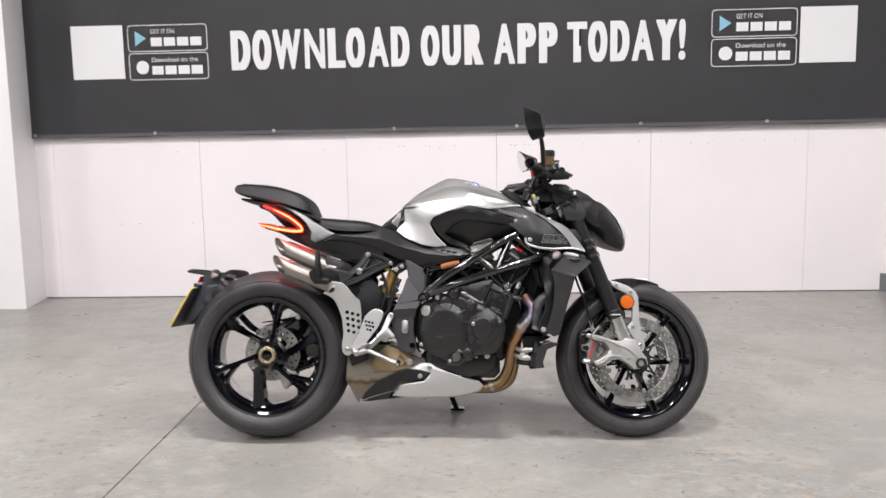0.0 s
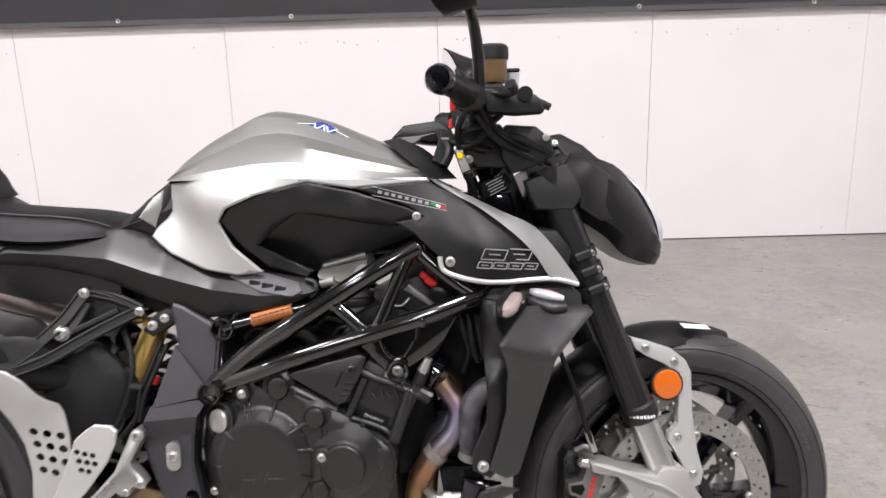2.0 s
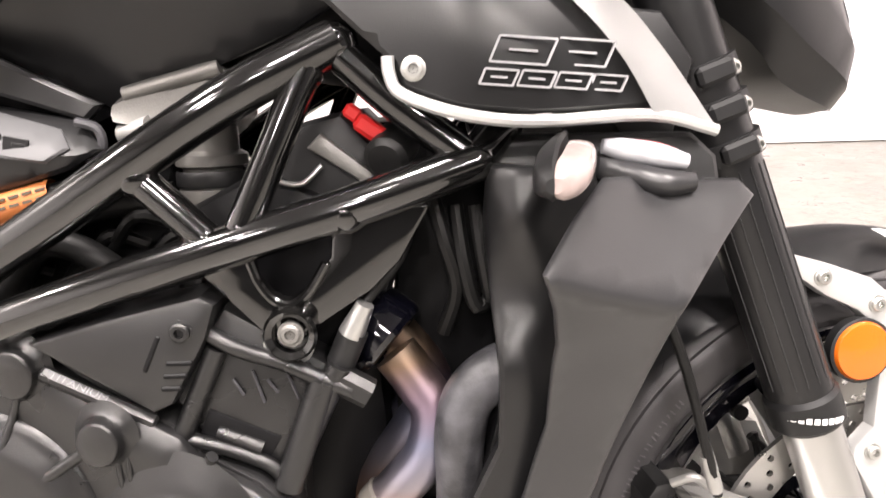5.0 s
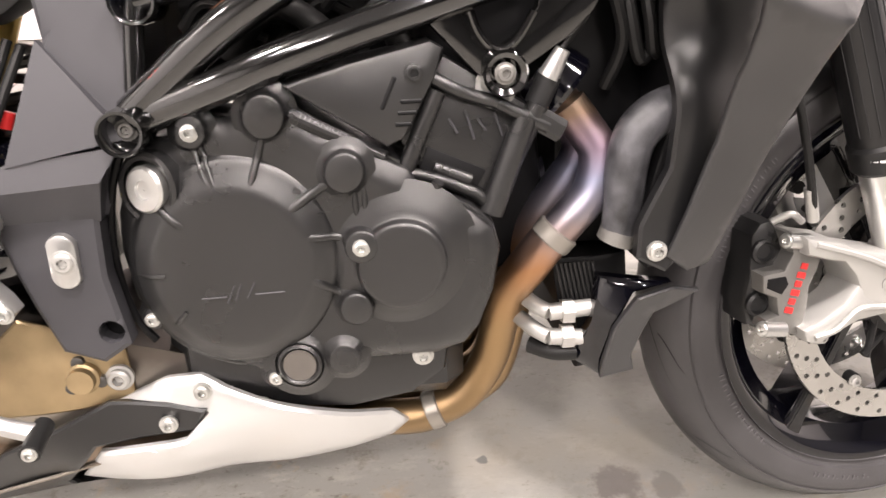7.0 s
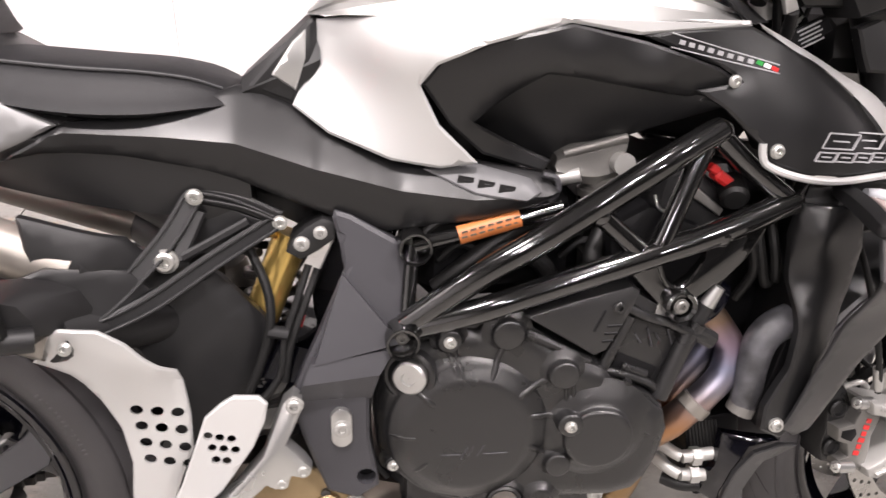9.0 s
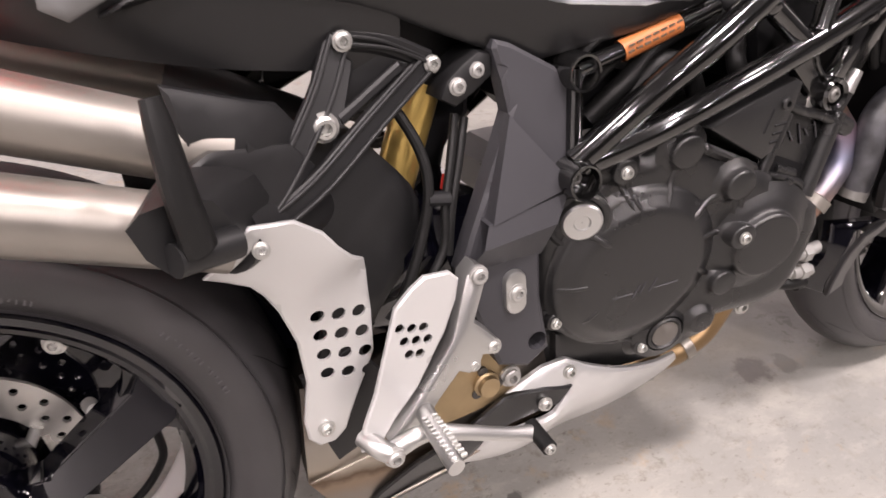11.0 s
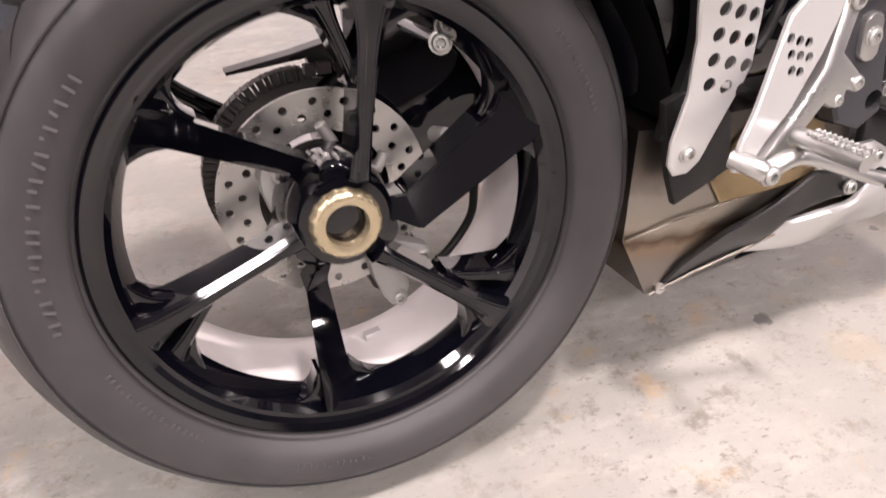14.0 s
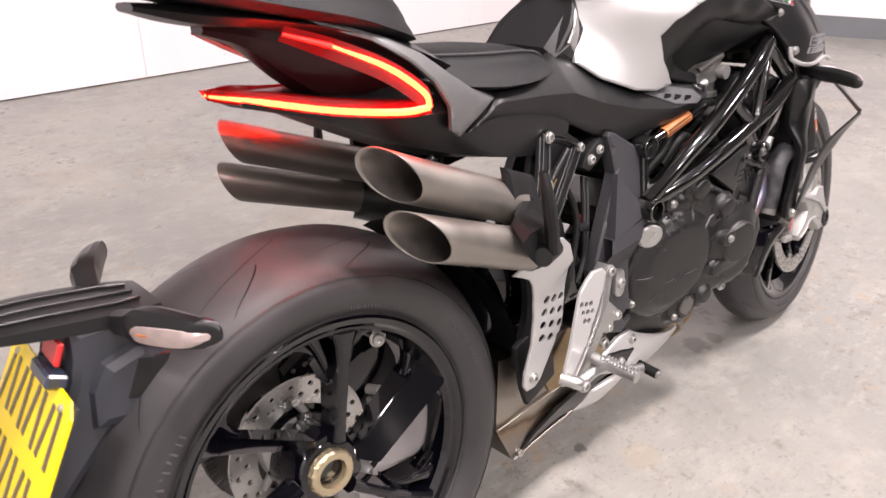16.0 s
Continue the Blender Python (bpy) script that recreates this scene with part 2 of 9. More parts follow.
def floor_material():
    """Power-floated concrete: clouds, trowel mottling, scuffs, small chips and a few old spills."""
    m = bpy.data.materials.new("polished_concrete")
    m.use_nodes = True
    nt, bsdf = m.node_tree, m.node_tree.nodes["Principled BSDF"]
    where = nt.nodes.new("ShaderNodeTexCoord").outputs["Object"]

    def noisy(scale, detail, rough=0.6, stretch=None):
        n = nt.nodes.new("ShaderNodeTexNoise")
        n.inputs["Scale"].default_value, n.inputs["Detail"].default_value, n.inputs["Roughness"].default_value = scale, detail, rough
        src = where
        if stretch:
            mp = nt.nodes.new("ShaderNodeMapping")
            mp.inputs["Scale"].default_value, mp.inputs["Rotation"].default_value = stretch[0], stretch[1]
            nt.links.new(where, mp.inputs[0])
            src = mp.outputs[0]
        nt.links.new(src, n.inputs["Vector"])
        return n.outputs[0]

    def ranged(src, a, b, c, d):
        r = nt.nodes.new("ShaderNodeMapRange")
        for i, v in enumerate((a, b, c, d)):
            r.inputs[1 + i].default_value = v
        nt.links.new(src, r.inputs[0])
        return r.outputs[0]

    def mixed(fac, a, b):
        mx = nt.nodes.new("ShaderNodeMix")
        mx.data_type = "RGBA"
        nt.links.new(fac, mx.inputs[0])
        for sock, v in ((mx.inputs[6], a), (mx.inputs[7], b)):
            if isinstance(v, tuple):
                sock.default_value = (*v, 1)
            else:
                nt.links.new(v, sock)
        return mx.outputs[2]

    base = mixed(ranged(noisy(0.7, 4), 0.38, 0.62, 0, 1), (0.222, 0.218, 0.204), (0.300, 0.289, 0.262))
    # trowel clouds and pale scuffed patches
    base = mixed(ranged(noisy(1.6, 6, 0.6), 0.48, 0.66, 0, 0.55), base, (0.208, 0.204, 0.192))
    base = mixed(ranged(noisy(4.5, 8, 0.66, ((1, 1.5, 1), (0, 0, 0.9))), 0.52, 0.66, 0, 0.6), base, (0.345, 0.332, 0.30))
    # a scuffed zone mask keeps the fine marks in patches
    zone = ranged(noisy(1.3, 4), 0.40, 0.60, 0.3, 1.0)

    def patchy(src, top):
        mul = nt.nodes.new("ShaderNodeMath")
        mul.operation = "MULTIPLY"
        nt.links.new(src, mul.inputs[0])
        nt.links.new(zone, mul.inputs[1])
        lim = nt.nodes.new("ShaderNodeMath")
        lim.operation = "MULTIPLY"
        lim.inputs[1].default_value = top
        nt.links.new(mul.outputs[0], lim.inputs[0])
        return lim.outputs[0]

    base = mixed(patchy(ranged(noisy(15, 7, 0.7, ((1, 2.0, 1), (0, 0, 0.6))), 0.52, 0.63, 0, 1), 0.55), base, (0.37, 0.35, 0.315))
    base = mixed(patchy(ranged(noisy(19, 8, 0.76), 0.54, 0.63, 0, 1), 0.85), base, (0.160, 0.146, 0.122))
    base = mixed(patchy(ranged(noisy(48, 6, 0.78, ((1, 2.2, 1), (0, 0, 0.35))), 0.57, 0.65, 0, 1), 0.9), base, (0.105, 0.093, 0.078))
    base = mixed(patchy(ranged(noisy(140, 4, 0.7), 0.60, 0.70, 0, 1), 0.4), base, (0.43, 0.41, 0.375))
    # rusty tea-coloured areas and specks
    base = mixed(patchy(ranged(noisy(11, 6, 0.72), 0.58, 0.67, 0, 1), 0.55), base, (0.35, 0.235, 0.13))
    base = mixed(ranged(noisy(1.9, 4), 0.57, 0.74, 0, 0.35), base, (0.32, 0.262, 0.18))
    # old spills and marks, each at its own place
    for sx, sy, size, tone, strength in ((0.535, 2.865, 0.034, (0.12, 0.105, 0.098), 0.7), (0.60, 2.85, 0.024, (0.13, 0.12, 0.11), 0.6), (0.021, 2.818, 0.014, (0.1, 0.095, 0.09), 0.9), (0.10, 2.72, 0.04, (0.34, 0.255, 0.15), 0.25), (0.36, 2.93, 0.008, (0.1, 0.1, 0.1), 0.9), (-1.6, 3.9, 0.07, (0.3, 0.29, 0.27), 0.5), (1.7, 4.2, 0.14, (0.2, 0.18, 0.15), 0.5), (1.72, 3.55, 0.1, (0.2, 0.18, 0.15), 0.5), (2.0, 2.9, 0.03, (0.25, 0.23, 0.21), 0.6)):
        off = nt.nodes.new("ShaderNodeVectorMath")
        off.operation = "DISTANCE"
        off.inputs[1].default_value = (sx, sy, 0)
        nt.links.new(where, off.inputs[0])
        wob = nt.nodes.new("ShaderNodeMath")
        wob.operation = "MULTIPLY_ADD"
        wob.inputs[1].default_value = size * 2.0
        nt.links.new(noisy(34 if size > 0.02 else 70, 3), wob.inputs[0])
        nt.links.new(off.outputs["Value"], wob.inputs[2])
        base = mixed(ranged(wob.outputs[0], size * 1.75, size * 2.1, strength, 0), base, tone)
    nt.links.new(base, bsdf.inputs["Base Color"])
    nt.links.new(ranged(noisy(5, 7, 0.7), 0.3, 0.7, 0.24, 0.44), bsdf.inputs["Roughness"])
    b = nt.nodes.new("ShaderNodeBump")
    b.inputs["Strength"].default_value, b.inputs["Distance"].default_value = 0.3, 0.0015
    nt.links.new(noisy(60, 6), b.inputs["Height"])
    nt.links.new(b.outputs[0], bsdf.inputs["Normal"])
    return m


M_FLOOR = floor_material()
M_WALL = material("white_wall_paint", (0.83, 0.79, 0.80), 0.55, grain=0.2, grain_scale=120, mottle=0.025, mottle_scale=1.6, spread=0.06)
M_COLUMN = material("white_column_paint", (0.80, 0.79, 0.79), 0.55, grain=0.2, grain_scale=100, mottle=0.02, mottle_scale=2)
M_SKIRT = material("grey_skirting_paint", (0.16, 0.17, 0.18), 0.5, mottle=0.06)
M_BANNER = material("charcoal_vinyl_banner", (0.085, 0.085, 0.09), 0.5, grain=0.3, grain_scale=300, mottle=0.05, mottle_scale=2)
M_CEIL = material("grey_ceiling_sheet", (0.24, 0.24, 0.245), 0.7, mottle=0.05)
M_SEAL = material("joint_shadow_filler", (0.16, 0.15, 0.14), 0.8, mottle=0.2, mottle_scale=20)
M_HALL = material("grey_hall_cladding", (0.13, 0.13, 0.135), 0.6, mottle=0.05, mottle_scale=2)
M_DUST = material("drill_hole_mark", (0.2, 0.19, 0.18), 0.8)

# ---------- mesh tools ----------
def finish(bm, name, mat, sharp=32.0):
    """Turns a bmesh into a mesh, smooth but for edges sharper than that many degrees."""
    bmesh.ops.recalc_face_normals(bm, faces=bm.faces)
    limit = radians(sharp)
    for f in bm.faces:
        f.smooth = True
    for e in bm.edges:
        if len(e.link_faces) == 2 and e.calc_face_angle(0.0) > limit:
            e.smooth = False
    me = bpy.data.meshes.new(name)
    bm.to_mesh(me)
    bm.free()
    me.materials.append(mat)
    return me


def part(name, bm, mat, parent, label="", sharp=32.0):
    """Links a bmesh as one mesh object under a thing or a part."""
    ob = new(name, finish(bm, name, mat, sharp))
    ob.parent = parent
    if label:
        tagged(ob, label)
    return ob


def thing(name, bm, mat, label, category, group="", kind="", sharp=32.0):
    return tagged(new(name, finish(bm, name, mat, sharp)), label, category, group, kind)


def bar(bm, pts, wide, deep, smooth=0, edge=0.25):
    """A flat bar with broken edges along points: wide across its run in the upright plane, deep along y. Sizes may be lists."""
    wd = list(wide) if isinstance(wide, (list, tuple)) else [wide] * len(pts)
    dp = list(deep) if isinstance(deep, (list, tuple)) else [deep] * len(pts)
    if smooth:
        both = crom([(*p, a, b) for p, a, b in zip(pts, wd, dp)], smooth)
        pts, wd, dp = [q[:3] for q in both], [float(q[3]) for q in both], [float(q[4]) for q in both]
    pts = [np.array(p, float) for p in pts]
    rings = []
    for i, p in enumerate(pts):
        run = pts[min(i + 1, len(pts) - 1)] - pts[max(i - 1, 0)]
        across = np.array((-run[2], 0.0, run[0]))
        across = across / (np.linalg.norm(across) + 1e-9)
        c = min(wd[i], dp[i]) * edge
        a, d = wd[i] / 2, dp[i] / 2
        ring = []
        for u, v in ((a - c, -d), (a, -d + c), (a, d - c), (a - c, d), (-a + c, d), (-a, d - c), (-a, -d + c), (-a + c, -d)):
            ring.append(bm.verts.new(p + across * u + np.array((0.0, v, 0.0))))
        rings.append(ring)
    bridge(bm, rings)
    return bm


def bmn():
    return bmesh.new()


def crom(pts, n=6, closed=False):
    """A Catmull-Rom curve through points of any dimension."""
    p = [np.array(q, float) for q in pts]
    if closed:
        p = [p[-1], *p, p[0], p[1]]
    else:
        p = [2 * p[0] - p[1], *p, 2 * p[-1] - p[-2]]
    out = []
    for i in range(1, len(p) - 2):
        for k in range(n):
            t = k / n
            a, b, c, d = p[i - 1:i + 3]
            out.append(0.5 * (2 * b + (c - a) * t + (2 * a - 5 * b + 4 * c - d) * t**2 + (3 * b - a - 3 * c + d) * t**3))
    if not closed:
        out.append(p[-2])
    return out


def bridge(bm, rings, closed=True, cap=True):
    """Faces between rings of vertices, and over the first and last."""
    for a, b in zip(rings, rings[1:]):
        n = len(a)
        for i in range(n if closed else n - 1):
            j = (i + 1) % n
            bm.faces.new((a[i], a[j], b[j], b[i]))
    if cap:
        for r in (rings[0], rings[-1]):
            if len(r) > 2:
                bm.faces.new(r)


def tube(bm, pts, radius, seg=12, smooth=0, cap=True, flat=1.0):
    """A round bar along points; radius may be a list, one for each given point."""
    rad = list(radius) if isinstance(radius, (list, tuple)) else [radius] * len(pts)
    if smooth:
        both = crom([(*p, r) for p, r in zip(pts, rad)], smooth)
        pts, rad = [q[:3] for q in both], [float(q[3]) for q in both]
    pts = [Vector(tuple(float(c) for c in p)) for p in pts]
    rings, side = [], None
    for i, p in enumerate(pts):
        ahead = (pts[min(i + 1, len(pts) - 1)] - pts[max(i - 1, 0)]).normalized()
        if side is None:
            side = ahead.orthogonal().normalized()
        side = (side - ahead * side.dot(ahead)).normalized()
        up = ahead.cross(side)
        rings.append([bm.verts.new(p + rad[i] * (math.cos(2 * math.pi * k / seg) * side + flat * math.sin(2 * math.pi * k / seg) * up)) for k in range(seg)])
    bridge(bm, rings, True, cap)
    return bm


def turned(bm, profile, centre=(0, 0, 0), axis=(0, 1, 0), seg=32, loop=False, cap=False):
    """A turned body: profile of (radius, place along the axis)."""
    ax = Vector(axis).normalized()
    u = Vector((0, 0, 1)) if abs(ax.z) < 0.9 else Vector((1, 0, 0))
    u = (u - ax * u.dot(ax)).normalized()
    v = ax.cross(u)
    rings = [[bm.verts.new(Vector(centre) + ax * a + r * (math.cos(2 * math.pi * k / seg) * u + math.sin(2 * math.pi * k / seg) * v)) for k in range(seg)] for r, a in profile]
    if loop:
        rings.append(rings[0])
    bridge(bm, rings, True, cap and not loop)
    return bm


def inset(poly, d):
    """The outline moved inwards by d."""
    p = [np.array(q, float) for q in poly]
    area = sum(a[0] * b[1] - a[1] * b[0] for a, b in zip(p, p[1:] + p[:1]))
    s = 1 if area > 0 else -1
    out = []
    for i in range(len(p)):
        a, b, c = p[i - 1], p[i], p[(i + 1) % len(p)]
        e1, e2 = b - a, c - b
        e1, e2 = e1 / (np.linalg.norm(e1) + 1e-9), e2 / (np.linalg.norm(e2) + 1e-9)
        n1, n2 = s * np.array((-e1[1], e1[0])), s * np.array((-e2[1], e2[0]))
        m = n1 + n2
        m = m / (np.linalg.norm(m) + 1e-9)
        out.append(b + m * d / max(0.45, float(m @ n1)))
    return out


def slab(bm, outline, y0, y1, edge=0.002, curve=0):
    """An upright plate, outline in (x, z), from y0 (seen side) to y1, with its seen edge broken."""
    if curve:
        outline = crom(outline, curve, True)
    s = 1 if y1 > y0 else -1
    rings = []
    for d, y in ((edge, y0), (edge * 0.3, y0 + s * edge * 0.3), (0.0, y0 + s * edge), (0.0, y1)):
        rings.append([bm.verts.new((q[0], y, q[1])) for q in inset(outline, d)])
    bridge(bm, rings)
    return bm


def inside(poly, x, z):
    hit = False
    for (x1, z1), (x2, z2) in zip(poly, list(poly[1:]) + [poly[0]]):
        if (z1 > z) != (z2 > z) and x < (x2 - x1) * (z - z1) / (z2 - z1) + x1:
            hit = not hit
    return hit


def near_edge(poly, x, z):
    p = np.array(poly)
    q = np.roll(p, -1, 0)
    d = q - p
    t = np.clip(((x - p[:, 0]) * d[:, 0] + (z - p[:, 1]) * d[:, 1]) / ((d**2).sum(1) + 1e-12), 0, 1)
    return float(np.hypot(p[:, 0] + t * d[:, 0] - x, p[:, 1] + t * d[:, 1] - z).min())


def spaced(poly, step):
    out = []
    for a, b in zip(poly, list(poly[1:]) + [poly[0]]):
        a, b = np.array(a, float), np.array(b, float)
        n = max(1, round(float(np.linalg.norm(b - a)) / step))
        out += [a + (b - a) * k / n for k in range(n)]
    return out


def depth_of(ctrl):
    """A smooth depth y over (x, z) through known places (x, z, y)."""
    c = np.array(ctrl, float)
    n = len(c)

    def kern(a, b):
        r = np.hypot(a[:, None, 0] - b[None, :, 0], a[:, None, 1] - b[None, :, 1])
        return r**2 * np.log(r + 1e-9)

    a = np.zeros((n + 3, n + 3))
    a[:n, :n] = kern(c, c) + np.eye(n) * 1e-5
    a[:n, n:] = np.c_[np.ones(n), c[:, :2]]
    a[n:, :n] = a[:n, n:].T
    w = np.linalg.solve(a, np.r_[c[:, 2], 0, 0, 0])

    def f(x, z):
        q = np.array([[x, z]])
        return float((kern(q, c) @ w[:n])[0] + w[n] + w[n + 1] * x + w[n + 2] * z)

    return f


def skin(bm, outline, ctrl, thick=0.004, edge=0.004, step=0.014, curve=0, mirror=False, holes=(), drop=0.8, folds=()):
    """A curved panel: outline in (x, z), lying at the depth that ctrl gives, edges rolled in, with its thickness behind."""
    from_depth = depth_of(ctrl) if not callable(ctrl) else ctrl
    poly = [tuple(q) for q in (crom(outline, curve, True) if curve else outline)]
    rim = [tuple(q) for q in spaced(poly, step)]
    inner = [tuple(q) for q in inset(rim, edge)]
    pts = [Vector(q) for q in rim] + [Vector(q) for q in inner if inside(poly, *q)]
    n = len(rim)
    edges = [(i, (i + 1) % n) for i in range(n)]
    for hx, hz, hr in holes:
        k0 = len(pts)
        pts += [Vector((hx + hr * math.cos(math.pi * k / 6), hz + hr * math.sin(math.pi * k / 6))) for k in range(12)]
        edges += [(k0 + k, k0 + (k + 1) % 12) for k in range(12)]
    crease = []
    for line in folds:
        run = []
        for a, b in zip(line, line[1:]):
            n_cut = max(1, round(math.hypot(b[0] - a[0], b[1] - a[1]) / (step * 0.7)))
            run += [(a[0] + (b[0] - a[0]) * k / n_cut, a[1] + (b[1] - a[1]) * k / n_cut) for k in range(n_cut)]
        run = [q for q in run + [line[-1]] if inside(poly, *q) and near_edge(poly, *q) > edge * 1.5]
        k0 = len(pts)
        pts += [Vector(q) for q in run]
        edges += [(k0 + k, k0 + k + 1) for k in range(len(run) - 1)]
        crease += run
    crease = np.array(crease) if crease else None
    xs, zs = [q[0] for q in poly], [q[1] for q in poly]
    gx = min(xs)
    row = 0
    gz = min(zs)
    while gz < max(zs):
        gx = min(xs) + (step / 2 if row % 2 else 0)
        while gx < max(xs):
            if inside(poly, gx, gz) and near_edge(poly, gx, gz) > edge + step * 0.35 and (crease is None or np.hypot(crease[:, 0] - gx, crease[:, 1] - gz).min() > step * 0.5) and all((gx - h[0])**2 + (gz - h[1])**2 > (h[2] + step * 0.25)**2 for h in holes):
                pts.append(Vector((gx, gz)))
            gx += step
        gz += step * 0.87
        row += 1
    from mathutils.geometry import delaunay_2d_cdt
    vs, _, fs, *_ = delaunay_2d_cdt(pts, edges, [], 1, 1e-6)
    sgn = -1 if mirror else 1
    front, back = [], []
    for v in vs:
        d = near_edge(poly, v[0], v[1])
        k = max(0.0, 1 - d / max(edge, 1e-6))
        y = from_depth(v[0], v[1]) + edge * drop * k * k
        front.append(bm.verts.new((v[0], sgn * y, v[1])))
        back.append(bm.verts.new((v[0], sgn * (y + thick), v[1])))
    count = {}
    for f in fs:
        mx, mz = sum(vs[i][0] for i in f) / len(f), sum(vs[i][1] for i in f) / len(f)
        if not inside(poly, mx, mz) or any((mx - h[0])**2 + (mz - h[1])**2 < (h[2] * 0.97)**2 for h in holes):
            continue
        try:
            bm.faces.new([front[i] for i in f])
            bm.faces.new([back[i] for i in reversed(f)])
        except ValueError:
            continue
        for a, b in zip(f, list(f[1:]) + [f[0]]):
            key = (min(a, b), max(a, b))
            count[key] = None if key in count else (a, b)
    for ab in count.values():
        if ab:
            a, b = ab
            bm.faces.new((front[b], front[a], back[a], back[b]))
    loose = [v for v in bm.verts if not v.link_faces]
    bmesh.ops.delete(bm, geom=loose, context="VERTS")
    return bm


def ring_loft(bm, sections, n_along=4, n_round=3, cap=True):
    """A body through closed sections of equally many points."""
    secs = [crom(s, n_round, True) for s in sections]
    cols = [crom([s[k] for s in secs], n_along) for k in range(len(secs[0]))]
    rings = [[bm.verts.new(tuple(col[i])) for col in cols] for i in range(len(cols[0]))]
    bridge(bm, rings, True, cap)
    return bm


def block(bm, lo, hi, edge=0.003):
    """A box with broken edges, between two corners."""
    r = bmesh.ops.create_cube(bm, size=1.0)["verts"]
    lo, hi = Vector(lo), Vector(hi)
    for v in r:
        v.co = Vector([(lo[i] + hi[i]) / 2 + v.co[i] * (hi[i] - lo[i]) for i in range(3)])
    if edge:
        es = list({e for v in r for e in v.link_edges})
        bmesh.ops.bevel(bm, geom=es, offset=edge, segments=1, affect="EDGES")
    return bm


def flat_box(bm, m, size, edge=0.0):
    """A box of a size at a pose."""
    r = bmesh.ops.create_cube(bm, size=1.0)["verts"]
    for v in r:
        v.co = m @ Vector([v.co[i] * size[i] for i in range(3)])
    if edge:
        bmesh.ops.bevel(bm, geom=list({e for v in r for e in v.link_edges}), offset=edge, segments=1, affect="EDGES")
    return bm


BOLTS = {}


def bolt(place, r, parent, mat=None, axis=(0, -1, 0), name="bolt", tall=0.5):
    """A round-headed cap screw with a hexagon socket; alike ones share a mesh."""
    mat = mat or M_BOLT
    key = (round(r, 4), mat.name, tall)
    if key not in BOLTS:
        bm = bmn()
        turned(bm, [(r * 1.25, -r * 0.3), (r * 1.25, r * 0.05), (r * 1.0, r * 0.1), (r, r * tall), (r * 0.8, r * (tall + 0.18)), (r * 0.5, r * (tall + 0.2))], seg=14, axis=(0, 0, 1))
        turned(bm, [(r * 0.5, r * (tall + 0.2)), (r * 0.48, r * 0.1), (0.0005, r * 0.1)], seg=6, axis=(0, 0, 1))
        BOLTS[key] = finish(bm, name, mat)
    ob = new(name, BOLTS[key])
    ob.parent = parent
    ob.matrix_basis = Matrix.Translation(place) @ Vector((0, 0, 1)).rotation_difference(Vector(axis)).to_matrix().to_4x4()
    return ob


def letters(name, text, mat, m, width, height, parent=None, weight=0.0):
    """Words as thin flat letters of a given width and height, lower left corner at the pose."""
    cu = bpy.data.curves.new(name, "FONT")
    cu.body, cu.extrude, cu.offset = text, 0.0, weight
    tmp = bpy.data.objects.new(name, cu)
    scene.collection.objects.link(tmp)
    bpy.context.view_layer.update()
    me = bpy.data.meshes.new_from_object(tmp.evaluated_get(bpy.context.evaluated_depsgraph_get()))
    bpy.data.objects.remove(tmp)
    xs, ys = [v.co.x for v in me.vertices], [v.co.y for v in me.vertices]
    for v in me.vertices:
        v.co = ((v.co.x - min(xs)) / (max(xs) - min(xs)) * width, (v.co.y - min(ys)) / (max(ys) - min(ys)) * height, 0)
    me.materials.clear()
    me.materials.append(mat)
    ob = new(name, me)
    ob.matrix_basis = m
    ob.parent = parent
    return ob


def empty(name, label="", category="", parent=None):
    ob = new(name)
    ob.empty_display_size = 0.1
    ob.parent = parent
    return tagged(ob, label, category)


# ---------- the hall ----------
WALL_Y = 5.99
WEST_X = -3.39


def upright(bm, a, b, z0, z1, thick):
    """A wall between two plan points, its seen face on the line, its thickness to the left of a to b."""
    a, b = Vector((*a, 0)), Vector((*b, 0))
    side = Vector((-(b - a).y, (b - a).x, 0)).normalized() * thick
    low = [bm.verts.new(p + Vector((0, 0, z0))) for p in (a, b, b + side, a + side)]
    high = [bm.verts.new(v.co + Vector((0, 0, z1 - z0))) for v in low]
    bridge(bm, [low, high])
    return bm


floor = tagged(new("floor"), "pale polished concrete floor with stains and a sawn joint", "floor", "", "structure")
JOINT = [(-0.978, -16.0), (-0.978, 2.07), (-1.07, 4.0), (-1.15, 6.4)]
for flip in (0, 1):
    bm = bmn()
    far = 9.0 if flip else -9.0
    gap = 0.003 if flip else -0.003
    pts = [(x + gap, y) for x, y in JOINT] + [(far, 6.4), (far, -16.0)]
    top = [bm.verts.new((x, y, 0.0)) for x, y in pts]
    low = [bm.verts.new((x, y, -0.1)) for x, y in pts]
    bridge(bm, [top, low])
    part("slab", bm, M_FLOOR, floor)
bm = bmn()
block(bm, (-1.3, -16, -0.12), (-0.8, 6.4, -0.006), 0)
part("joint_filler", bm, M_SEAL, floor)

# board-lined wall behind the motorcycle
wall_north = tagged(new("wall_north"), "white painted boarded wall with thin vertical joints", "wall", "", "structure")
bm = bmn()
block(bm, (WEST_X - 0.6, WALL_Y + 0.012, -0.05), (3.9, WALL_Y + 0.2, CEILING_Z), 0)
part("wall_backing", bm, M_SEAL, wall_north)
edges_x = [WEST_X, -3.236, -2.016, -0.812, 0.396, 1.614, 2.83, 3.489]
